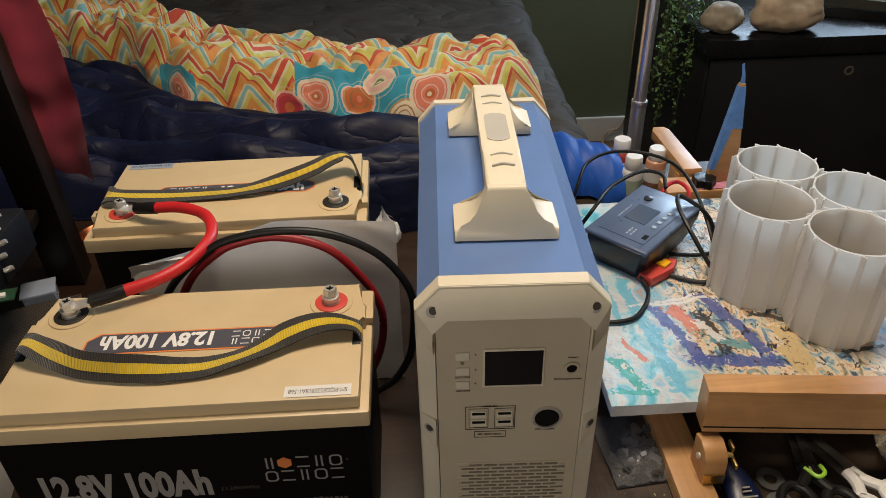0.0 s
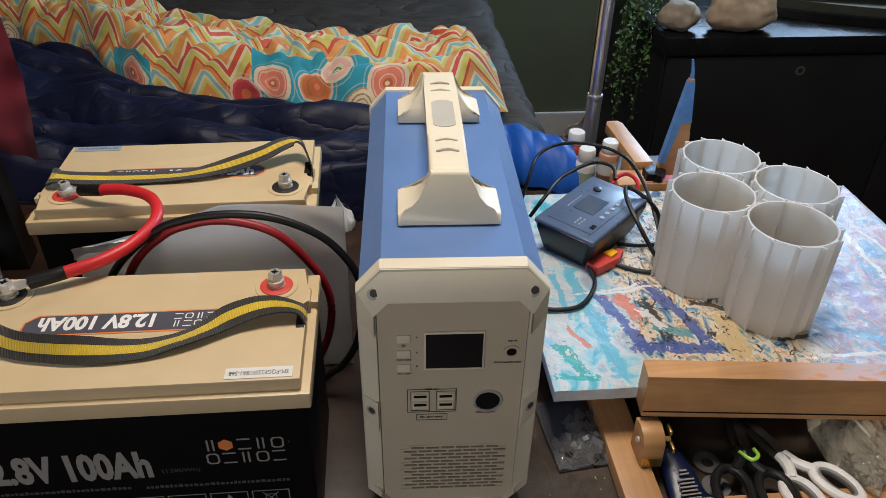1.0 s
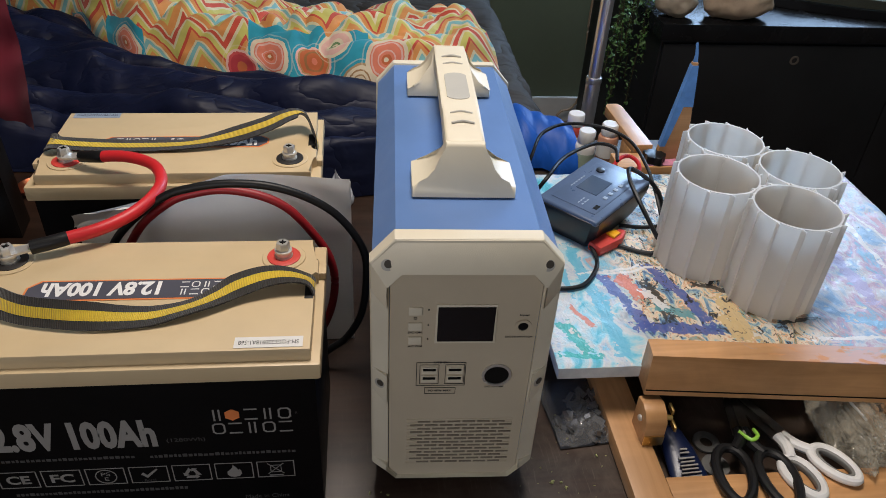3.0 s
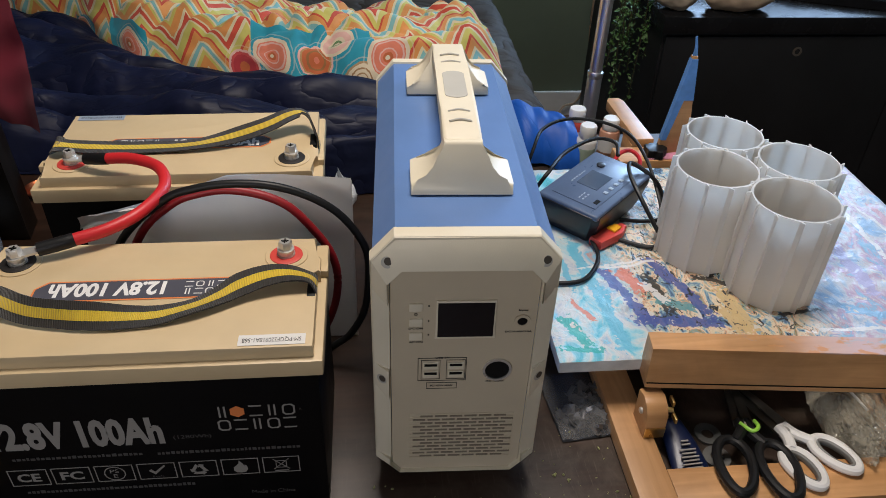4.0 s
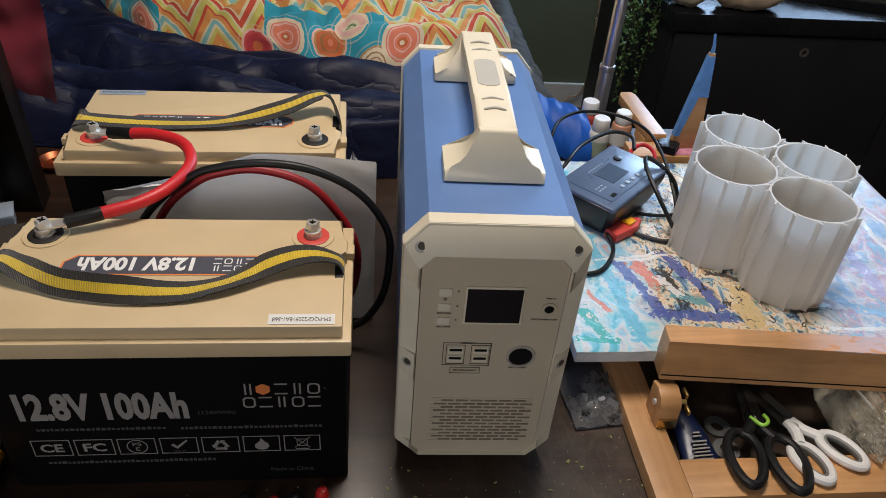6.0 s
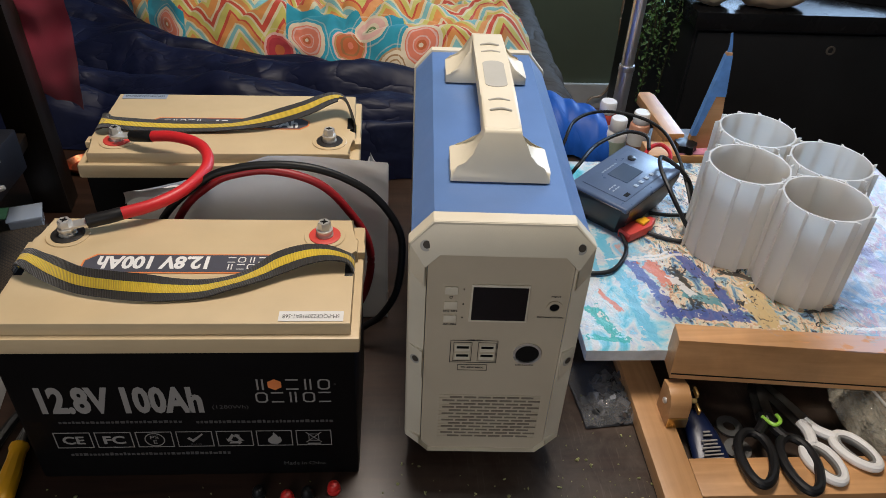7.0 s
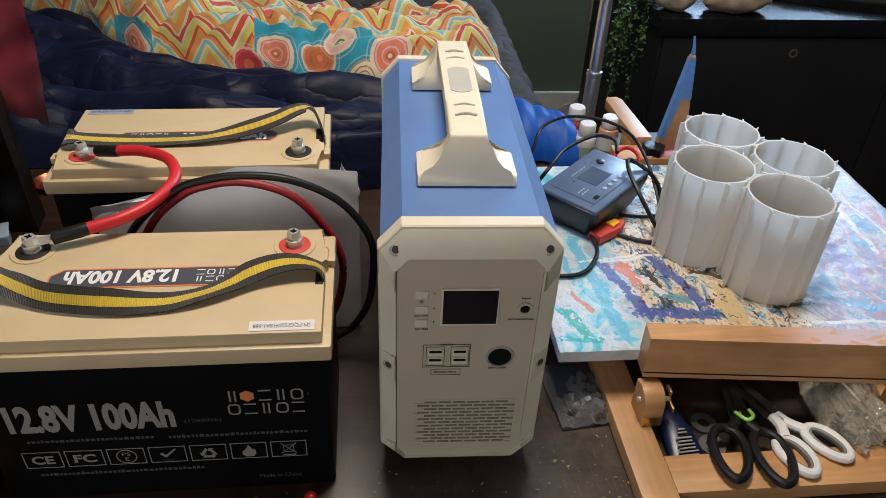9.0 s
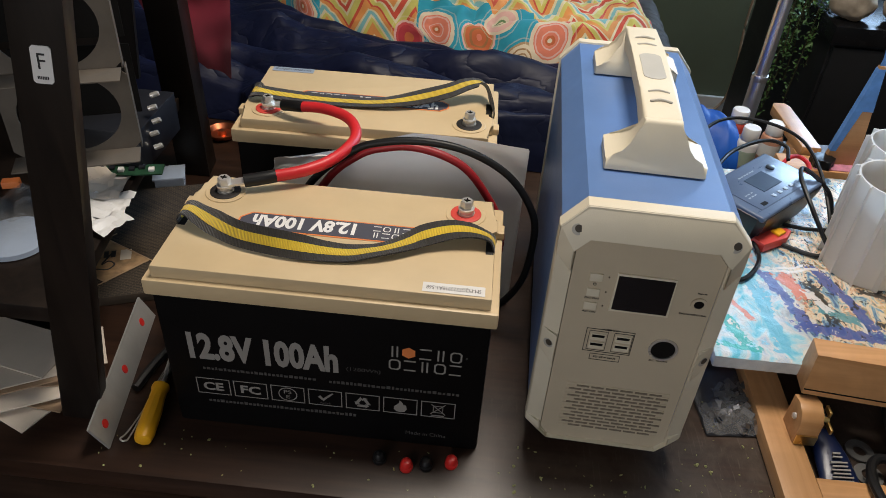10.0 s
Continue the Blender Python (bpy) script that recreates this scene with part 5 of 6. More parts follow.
lead([(0.268, 0.470, 0.845), (0.280, 0.480, 0.890), (0.302, 0.522, 0.903), (0.344, 0.548, 0.906), (0.395, 0.538, 0.906), (0.429, 0.500, 0.903), (0.438, 0.440, 0.893), (0.440, 0.385, 0.872), (0.442, 0.350, 0.846)], 0.0025, M_BLACK, "thin black lead arching over the charger")
lead([(0.268, 0.400, 0.870), (0.285, 0.402, 0.897), (0.320, 0.450, 0.902), (0.372, 0.488, 0.903), (0.402, 0.482, 0.900), (0.400, 0.455, 0.893)], 0.0028, M_BLACK, "thin black lead over the charger")
lead([(0.455, 0.391, 0.850), (0.443, 0.392, 0.878), (0.424, 0.398, 0.897), (0.404, 0.412, 0.905), (0.396, 0.390, 0.902), (0.401, 0.353, 0.888), (0.416, 0.321, 0.862), (0.4245, 0.309, 0.847), (0.408, 0.299, 0.842), (0.372, 0.317, 0.842), (0.348, 0.336, 0.845)], 0.0030, M_BLACK, "black lead looping down to the canvas")
lead([(0.446, 0.362, 0.842), (0.415, 0.360, 0.842), (0.385, 0.364, 0.843)], 0.0028, M_BLACK, "black lead lying on the canvas")
lead([(0.331, 0.312, 0.846), (0.333, 0.285, 0.842), (0.320, 0.256, 0.842), (0.299, 0.234, 0.842), (0.270, 0.230, 0.842), (0.246, 0.236, 0.843), (0.230, 0.250, 0.836)], 0.0028, M_BLACK, "black lead lying on the canvas")
lead([(0.400, 0.480, 0.860), (0.422, 0.504, 0.870), (0.441, 0.510, 0.870), (0.447, 0.485, 0.868), (0.432, 0.450, 0.858)], 0.0032, M_RED, "red lead behind the charger")
lead([(0.285, 0.560, 0.758), (0.330, 0.585, 0.785), (0.372, 0.545, 0.815), (0.395, 0.490, 0.850)], 0.0024, M_BLACK, "thin black lead behind the charger")
lead([(0.280, 0.600, 0.757), (0.330, 0.610, 0.765), (0.365, 0.565, 0.790), (0.380, 0.500, 0.842)], 0.0024, M_BLACK, "thin black lead behind the charger")
cl = thing("spring_clamp", pose(0.358, 0.322, CZ + 0.001, 0, 0, 35), "red insulated battery clamp with a yellow tip", "clamp")
part("jaw", prism([(-0.030, -0.010), (0.012, -0.012), (0.030, -0.004), (0.030, 0.004), (0.012, 0.012), (-0.030, 0.010)], 0.0, 0.014, "z", 0.004), M_REDRING, cl)
part("tip", prism([(0.0, -0.007), (0.016, -0.005), (0.016, 0.005), (0.0, 0.007)], 0.014, 0.018, "z", 0.002), M_YELHANDLE, cl)

# bottles behind the easel
def bottle(x, y, col, label, h, r):
    b = thing("small_bottle", pose(x, y, T), label, "bottle", "small bottles")
    part("body", lathe([(r * 0.9, 0), (r, 0.003), (r, h * 0.62), (r * 0.93, h * 0.68), (r * 0.62, h * 0.74)], 24), col, b)
    part("cap", lathe([(r * 0.80, h * 0.72), (r * 0.82, h * 0.73), (r * 0.82, h * 0.97), (r * 0.74, h)], 28), M_WHITE, b, "white cap")
    part("wrap", lathe([(r * 1.012, h * 0.16), (r * 1.012, h * 0.50)], 24), M_STICKER if col is not M_WHITE else M_LEAFP, b, "printed wrap label")


M_LEAFP = mat("pale_green_label", (0.42, 0.52, 0.40), 0.5)
bottle(0.422, 0.748, mat("red_bottle_plastic", (0.45, 0.05, 0.03), 0.35), "small red bottle with a white cap", 0.080, 0.0185)
bottle(0.478, 0.718, mat("peach_bottle_plastic", (0.55, 0.27, 0.17), 0.35), "small peach bottle with a white cap", 0.074, 0.0185)
bottle(0.424, 0.678, M_WHITE, "small white bottle with a pale green label", 0.081, 0.018)

# taped wooden offcut standing on the back rail
tr = thing("wooden_offcut", pose(0.551, 0.606, T + 0.0655), "pointed wooden offcut wrapped in blue tape, standing upright", "offcut")
part("board", prism([(-0.030, 0.0), (0.024, 0.0), (0.004, 0.168), (-0.004, 0.168)], -0.005, 0.005, "y", 0.0015), M_EASEL, tr)
part("tape", prism([(-0.0265, 0.024), (-0.018, 0.024), (-0.003, 0.095), (0.0130, 0.095), (0.0046, 0.164), (-0.0050, 0.164)], -0.0058, 0.0058, "y"), M_BLUETAPE_L, tr, "blue tape")
part("tape_end", prism([(-0.004, 0.163), (0.0045, 0.163), (0.0015, 0.182), (-0.003, 0.199), (-0.006, 0.198), (-0.003, 0.180)], -0.0012, 0.0006, "y"), M_BLUETAPE_L, tr, "twisted end of blue tape")
knob = prism([((0.017 + 0.003 * math.cos(5 * a)) * math.cos(a), (0.017 + 0.003 * math.cos(5 * a)) * math.sin(a)) for a in [2 * math.pi * k / 30 for k in range(30)]], 0.0, 0.015, "z", 0.003)
knob.transform(Matrix.Translation((0.516, 0.594, T + 0.0655)))
part("knob", ez(knob), M_BLACK, easel, "lobed black plastic knob")
pk = thing("paint_smear", pose(0.560, 0.582, T + 0.0653), "dried pink paint on the easel rail", "paint")
part("paint", prism([(-0.060, -0.003), (0.050, -0.003), (0.055, 0.014), (0.0, 0.020), (-0.055, 0.012)], 0, 0.0012, "z"), mat("pink_paint", (0.60, 0.25, 0.36), 0.5, var=0.3, scale=60), pk)

# ---- inside the easel frame ----
gt = thing("glue_tube", pose(0.374, 0.030, T + 0.001, 0, 0, 4), "navy blue glue tube with pale print", "tube")
tb = bmesh.new()
rws = []
for y, w, h in ((-0.040, 0.022, 0.004), (-0.030, 0.022, 0.008), (0.010, 0.018, 0.020), (0.040, 0.013, 0.022), (0.048, 0.006, 0.014)):
    rws.append([tb.verts.new((w * math.cos(a), y, max(0, h / 2 + h / 2 * math.sin(a)))) for a in [2 * math.pi * k / 16 for k in range(16)]])
for a, b in zip(rws, rws[1:]):
    for k in range(16):
        tb.faces.new((a[k], a[(k + 1) % 16], b[(k + 1) % 16], b[k]))
tb.faces.new(rws[0][::-1]), tb.faces.new(rws[-1])
part("body", tb, M_NAVYP, gt)
nzb = lathe([(0.006, 0), (0.006, 0.008), (0.003, 0.012), (0.002, 0.026)], 14, Matrix.Translation((0, 0.048, 0.009)) @ pose(0, 0, 0, -90, 0, 0))
part("nozzle", nzb, M_BLACK, gt)
slope = Matrix.Translation((0, -0.010, 0.0155)) @ pose(0, 0, 0, 17, 0, 0)
bars([(-w, w, y, y + 0.0016) for w, y in ((0.011, -0.016), (0.010, -0.012), (0.011, -0.008), (0.009, -0.004), (0.010, 0.0), (0.008, 0.004), (0.009, 0.008), (0.005, 0.014), (0.004, 0.018))], slope, M_PRINT, gt, "small_print", 0.002)
for x, y in ((0.414, 0.062), (0.412, 0.030)):
    ws = thing("washer", pose(x, y, T + 0.001), "flat grey steel washer", "washer", "washers")
    part("disc", _ring(0.007, 0.015, Matrix.Identity(4), 0.0025, 24), mat("dull_zinc", (0.15, 0.15, 0.145), 0.5, 0.5), ws)


def scissors(m, label, handle_mat, inner, rx, ry, spread):
    s = thing("scissors", m, label, "scissors", "scissors in the easel tray")
    for sg in (-1, 1):
        bl = prism([(-0.003, 0.0), (0.010, 0.0), (0.007, 0.05), (-0.002, 0.105), (-0.004, 0.105)], 0.010 + 0.0012 * sg, 0.0118 + 0.0012 * sg, "z", 0.0003)
        bl.transform(pose(0, 0, 0, 0, 0, 0) @ pose(0.001 * sg, 0, 0, 0, 0, -sg * spread * 0.35) @ Matrix.Diagonal((sg, 1, 1, 1)))
        part("blade", bl, M_BLADE, s, "steel blade")
        rot = pose(0, 0, 0, 0, 0, sg * spread)
        cx, cy = (rx + 0.002) * sg, -0.022 - ry
        loop = [(cx + rx * math.cos(a) * (1 + 0.15 * math.sin(a)), cy + ry * math.sin(a), 0.010) for a in [2 * math.pi * k / 12 for k in range(12)]]
        h = sweep([tuple(rot @ Vector(p)) for p in loop], 0.0052, 10, 4, closed=True)
        sweep([tuple(rot @ Vector(p)) for p in ((0.004 * sg, 0.008, 0.0105), (0.005 * sg, -0.008, 0.0105), (cx * 0.75, cy + ry * 0.9, 0.0105))], 0.0062, 10, 4, bm=h)
        hd = part("handle_loop", h, handle_mat, s)
        if inner:
            ins = [(cx + (rx - 0.005) * math.cos(a), cy + (ry - 0.005) * math.sin(a), 0.0095) for a in [2 * math.pi * k / 12 for k in range(12)]]
            part("soft_grip", sweep([tuple(rot @ Vector(p)) for p in ins], 0.0028, 8, 4, closed=True, flat=1.6), inner, hd, "grey soft grip")
    part("pivot", lathe([(0.004, 0.012), (0.004, 0.0150), (0.003, 0.0158)], 14), M_STEEL, s, "pivot screw")
    return s


bs = scissors(pose(0.446, 0.050, T + 0.014, -5, 0, -11), "black handled scissors with a lime green spring catch", M_BLACK, None, 0.0175, 0.037, 3)
part("catch", sweep([(-0.006, 0.000, 0.016), (0.004, -0.012, 0.017), (0.012, -0.006, 0.018), (0.010, 0.004, 0.018)], 0.0022, 8, 5), M_LIME, bs, "lime green spring catch")
scissors(pose(0.492, 0.042, T + 0.012, -5, 0, 19), "white handled scissors with grey soft grips", M_WHITE, M_GREYG, 0.0148, 0.026, 7)
bw = thing("bubble_wrap", pose(0.575, 0.060, T + 0.001), "crumpled clear bubble wrap", "bubble wrap")
bb = bmesh.new()
bmesh.ops.create_icosphere(bb, subdivisions=6, radius=1)
for v in bb.verts:
    d = v.co.normalized()
    k = 1 + 0.30 * noise.noise(d * 2.2) + 0.16 * abs(noise.noise(d * 7)) + 0.10 * abs(noise.noise(d * 16)) + 0.05 * noise.noise(d * 34)
    v.co = Vector((0.034 * d.x * k + 0.006 * d.y, 0.058 * d.y * k, 0.030 + 0.032 * d.z * k))
    v.co.z = max(v.co.z, 0.0)
part("film", bb, M_BUBBLE, bw, "", 50)
rod = thing("white_rod", pose(0.575, 0.165, T + 0.02), "thin white plastic rod", "rod")
part("rod", sweep([(-0.012, 0.02, 0.018), (0.008, -0.03, 0.010), (0.030, -0.095, -0.002)], 0.0016, 8, 4), M_WHITE, rod)
tpr = thing("tape_roll", pose(0.500, 0.185, T + 0.001), "dark roll of tape lying under the ledge", "tape")
part("roll", _ring(0.022, 0.038, Matrix.Identity(4), 0.024, 32), M_DEVICE, tpr)

# bag of metal clips
cbg = thing("bag_of_clips", pose(0.280, 0.115, T + 0.001, 0, 0, 6), "clear bag of small metal clips on the table", "bag")
part("film", grid(18, 18, lambda u, v: (-0.038 + 0.076 * u, -0.050 + 0.10 * v, 0.004 + 0.022 * math.sin(math.pi * u) * math.sin(math.pi * v) ** 0.7 + 0.005 * ridge(u, v, 7))), M_BAG, cbg)
part("under_film", grid(8, 8, lambda u, v: (-0.038 + 0.076 * u, -0.050 + 0.10 * v, 0.0006)), M_DEVICE, cbg)
rn = random.Random(7)
one = box(-0.007, 0.007, -0.0035, 0.0035, -0.0006, 0.0006)
box(-0.007, -0.0055, -0.0035, 0.0035, 0.0006, 0.004, bm=one)
me_clip = bpy.data.meshes.new("clip")
one.to_mesh(me_clip)
one.free()
me_clip.materials.append(mat("dull_clip_steel", (0.24, 0.235, 0.23), 0.35, 0.8))
for k in range(46):
    o = new("clip", me_clip)
    o.parent = cbg
    o.matrix_local = pose(rn.uniform(-0.030, 0.030), rn.uniform(-0.044, 0.020), rn.uniform(0.003, 0.012), rn.uniform(-50, 50), rn.uniform(-50, 50), rn.uniform(0, 180))

# bar clamp on the right corner
kc = thing("bench_clamp", pose(0.609, -0.020, T + 0.023), "steel screw clamp with a green-tipped handle gripping the easel rail", "clamp")
part("pad", lathe([(0.013, 0), (0.014, 0.003), (0.012, 0.008), (0.007, 0.012)], 20), M_BLACK, kc)
sc = bmesh.new()
prof = [(0.0055, 0.010)]
for k in range(30):
    prof += [(0.0065, 0.012 + 0.0028 * k), (0.0052, 0.0134 + 0.0028 * k)]
prof += [(0.0065, 0.098), (0.0075, 0.099), (0.0075, 0.118), (0.006, 0.120)]
lathe(prof, 16, bm=sc)
part("screw", sc, M_STEEL, kc, "threaded steel screw", 60)
part("screw_tip", lathe([(0.0068, 0.1195), (0.0066, 0.1225), (0.004, 0.1235)], 16), M_MINT, kc, "green dipped tip")
hb = sweep([(-0.058, -0.006, 0.114), (0.058, 0.006, 0.106)], 0.0035, 12, 2)
part("handle_bar", hb, M_STEEL, kc, "sliding steel handle bar")
for e in ((-0.058, -0.006, 0.114), (0.058, 0.006, 0.106)):
    part("handle_knob", lathe([(0.001, -0.005), (0.0052, -0.003), (0.0055, 0.003), (0.001, 0.006)], 12, Matrix.Translation(e) @ pose(0, 0, 0, 0, 90, 0)), M_STEEL, kc)
part("collar", lathe([(0.012, 0.056), (0.013, 0.058), (0.013, 0.074), (0.011, 0.077)], 20), M_BLACK, kc)
part("frame", prism([(0.008, 0.058), (0.075, 0.062), (0.090, 0.050), (0.090, -0.11), (0.0, -0.11), (0.0, -0.095), (0.072, -0.095), (0.072, 0.042), (0.008, 0.050)], -0.006, 0.008, "y", 0.0015), M_BLACK, kc, "black cast clamp frame")

# ---- small things at the front of the table ----
for x, y, c, lb in ((-0.106, -0.017, M_BLACK, "black"), (-0.077, -0.023, M_REDCAP, "red"), (-0.057, -0.019, M_BLACK, "black"), (-0.031, -0.013, M_REDCAP, "red")):
    cp = thing("terminal_cap", pose(x, y, T), lb + " rubber terminal cap on the table", "cap", "terminal caps")
    part("cap", lathe([(0.0068, 0), (0.0070, 0.001), (0.0070, 0.0045), (0.0062, 0.005), (0.0064, 0.0065), (0.0060, 0.0095), (0.0042, 0.0122), (0.0015, 0.0132)], 22), c, cp)
sd = thing("screwdriver", pose(-0.3515, -0.022, T + 0.010, 0, 0, 97), "screwdriver with a yellow handle leaning along the battery", "screwdriver")
part("handle", lathe([(0.004, 0), (0.0085, 0.002), (0.010, 0.008), (0.010, 0.040), (0.0085, 0.055), (0.0085, 0.066), (0.0098, 0.070), (0.0095, 0.074), (0.005, 0.076)], 10, pose(-0.012, 0, 0, 0, 88, 0)), M_YELHANDLE, sd, "yellow plastic handle")
part("shaft", sweep([(0.064, 0, 0.000), (0.12, 0, 0.004)], 0.003, 10, 2), M_STEEL, sd)
rl = thing("steel_straightedge", pose(-0.384, -0.040, T, 0, 0, 0), "steel blade with three red dots standing on edge by the battery", "straightedge")
E1, E2, ED = Vector((0, 0, 0.001)), Vector((-0.034, 0.200, 0.001)), Vector((-0.012, -0.006, 0.034))
rb = bmesh.new()
nn = (E2 - E1).cross(ED).normalized() * 0.0012
q = [E1, E1 + ED, E2 + ED, E2]
lo, hi = [rb.verts.new(p - nn) for p in q], [rb.verts.new(p + nn) for p in q]
rb.faces.new(lo[::-1]), rb.faces.new(hi)
for k in range(4):
    rb.faces.new((lo[k], lo[(k + 1) % 4], hi[(k + 1) % 4], hi[k]))
part("blade", rb, M_RULER, rl, "", 0)
for f in (0.10, 0.48, 0.86):
    out = nn if nn.x > 0 else -nn
    mm = Matrix.Translation(E1 + (E2 - E1) * f + ED * 0.5 + out) @ out.to_track_quat("Z", "Y").to_matrix().to_4x4()
    part("dot", lathe([(0.0050, 0), (0.0048, 0.0006)], 16, mm), M_REDCAP, rl, "red dot")
wc = thing("wire_clip", pose(-0.372, -0.005, T + 0.002), "bent steel wire clip on the table", "clip")
part("wire", sweep([(0.016, 0.028, 0.006), (0.006, 0.026, 0.003), (-0.002, -0.012, 0.0), (-0.006, -0.022, 0.0), (0.000, -0.024, 0.0), (0.003, -0.012, 0.0), (0.010, 0.060, 0.012)], 0.0010, 6, 6), M_STEEL, wc)
pl = thing("pliers", pose(-0.368, 0.095, T + 0.001, 0, 0, 82), "dark steel pliers beside the battery", "pliers")
for sg in (-1, 1):
    part("handle", sweep([(-0.06, 0.012 * sg, 0.006), (-0.02, 0.010 * sg, 0.008), (0.02, 0.003 * sg, 0.008), (0.055, 0.002 * sg, 0.008)], 0.0055, 8, 5), M_BLACK if sg > 0 else M_BLADE, pl)

crumbs = bmesh.new()
rn = random.Random(11)
for k in range(150):
    if k < 60:
        x, y = rn.uniform(0.03, 0.34), rn.uniform(-0.06, 0.02)
    elif k < 110:
        x, y = rn.uniform(-0.40, 0.32), rn.uniform(-0.062, 0.0)
    else:
        x, y = rn.uniform(0.20, 0.30), rn.uniform(-0.05, 0.16)
    r = rn.choice((0.0007, 0.0009, 0.0012, 0.002))
    mm = Matrix.Translation((x, y, T + r * 0.4)) @ pose(0, 0, 0, rn.uniform(0, 90), rn.uniform(0, 90), rn.uniform(0, 180))
    bmesh.ops.create_icosphere(crumbs, subdivisions=1, radius=r, matrix=mm @ Matrix.Diagonal((1.6, 0.9, 0.5, 1)))
tagged(part("crumbs", crumbs, M_CRUMB, None, "dry crumbs scattered on the table"), category="crumbs", kind="stuff")

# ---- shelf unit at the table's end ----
# this shear and each post's lean are fitted to the camera's view
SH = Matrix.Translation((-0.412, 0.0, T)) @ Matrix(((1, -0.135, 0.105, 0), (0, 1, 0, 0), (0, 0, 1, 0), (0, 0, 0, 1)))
unit = thing("shelf_unit", pose(-0.412, 0.0, T), "black-brown wooden shelf unit crowded with parts", "shelf")


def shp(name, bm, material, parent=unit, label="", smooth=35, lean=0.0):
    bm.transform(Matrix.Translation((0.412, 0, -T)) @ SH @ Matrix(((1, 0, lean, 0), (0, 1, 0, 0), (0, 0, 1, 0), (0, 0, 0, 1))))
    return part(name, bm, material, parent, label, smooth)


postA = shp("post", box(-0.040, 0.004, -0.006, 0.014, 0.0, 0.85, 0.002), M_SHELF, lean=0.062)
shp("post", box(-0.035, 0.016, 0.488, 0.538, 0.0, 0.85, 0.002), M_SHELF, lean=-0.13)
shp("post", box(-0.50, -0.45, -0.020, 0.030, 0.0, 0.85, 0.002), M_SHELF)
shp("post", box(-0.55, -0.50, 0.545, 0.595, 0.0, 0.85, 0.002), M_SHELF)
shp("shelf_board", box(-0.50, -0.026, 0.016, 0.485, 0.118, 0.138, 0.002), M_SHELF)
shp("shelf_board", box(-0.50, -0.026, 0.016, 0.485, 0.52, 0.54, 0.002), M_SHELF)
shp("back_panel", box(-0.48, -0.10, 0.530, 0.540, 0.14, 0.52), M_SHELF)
lbl = [(-0.015, 0.393), (-0.003, 0.393), (-0.001, 0.395), (-0.001, 0.421), (-0.003, 0.423), (-0.015, 0.423), (-0.017, 0.421), (-0.017, 0.395)]
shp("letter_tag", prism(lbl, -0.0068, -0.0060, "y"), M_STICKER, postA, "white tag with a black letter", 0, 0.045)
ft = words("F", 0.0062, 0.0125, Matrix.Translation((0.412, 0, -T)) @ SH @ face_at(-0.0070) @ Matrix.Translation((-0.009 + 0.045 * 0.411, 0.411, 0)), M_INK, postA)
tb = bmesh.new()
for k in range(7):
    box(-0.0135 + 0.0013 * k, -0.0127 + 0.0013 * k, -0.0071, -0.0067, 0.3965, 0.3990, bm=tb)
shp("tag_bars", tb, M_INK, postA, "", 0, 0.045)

# slotted steel racks with round openings
def rack(z, y, w, h):
    r = thing("steel_rack", pose(-0.492, y + 0.045, T + z, 0, 0, 22), "black sheet steel rack with a round opening, on the shelf", "rack", "steel racks")
    bm = bmesh.new()
    n, ro = 40, min(w, h) * 0.46
    inner, outer = [], []
    for k in range(n):
        a = 2 * math.pi * k / n + math.pi / n
        c, s = math.cos(a), math.sin(a)
        f = 1 / max(abs(c) / (w / 2), abs(s) / (h / 2))
        inner.append((ro * 1.15 * c, ro * s)), outer.append((f * c, f * s))
    vv = [[bm.verts.new((x, d, h / 2 + zz)) for x, zz in ring] for d in (0, 0.0015) for ring in (inner, outer)]
    for k in range(n):
        j = (k + 1) % n
        bm.faces.new((vv[0][k], vv[0][j], vv[1][j], vv[1][k]))
        bm.faces.new((vv[2][k], vv[2][j], vv[3][j], vv[3][k]))
        bm.faces.new((vv[0][k], vv[0][j], vv[2][j], vv[2][k]))
        bm.faces.new((vv[1][k], vv[1][j], vv[3][j], vv[3][k]))
    part("plate", bm, M_MET_GREY, r, "", 20)
    part("side_flange", box(w / 2 - 0.0015, w / 2, 0.0015, 0.016, 0, h, 0.0003), M_MET_GREY, r)
    part("bottom_flange", box(-w / 2, w / 2 - 0.002, -0.035, -0.0005, 0.0, 0.0016, 0.0003), M_MET_GREY, r)
    # black sheet put behind the opening to stand for the shade inside
    part("opening_shade", box(-w / 2, w / 2 - 0.002, 0.095, 0.0965, 0.0, h * 0.9), M_HOLE, r)
    return r


for z, y in ((0.195, 0.170), (0.296, 0.165), (0.398, 0.160)):
    rack(z, y, 0.135, 0.100)
sp = thing("rack_base", pose(-0.500, 0.27, T + 0.1385), "dark boxes under the steel racks", "box")
part("body", box(-0.075, 0.05, 0.0, 0.12, 0, 0.0565, 0.002), M_DEVICE, sp)
for k in range(5):
    st = thing("metal_standoff", pose(-0.446 - 0.004 * (k % 2), 0.300 + 0.004 * k, T + 0.160 + 0.016 * k, 0, 72, 15), "short bright metal standoff", "standoff", "metal standoffs")
    part("barrel", lathe([(0.0034, 0), (0.0034, 0.009), (0.0028, 0.0105)], 12), M_STEEL, st)
pcb = thing("circuit_board", pose(-0.470, 0.262, T + 0.1450, 0, 0, 14), "green circuit board with small parts on the shelf", "circuit board")
part("board", box(-0.05, 0.045, -0.012, 0.012, 0, 0.0016), M_GREENPCB, pcb)
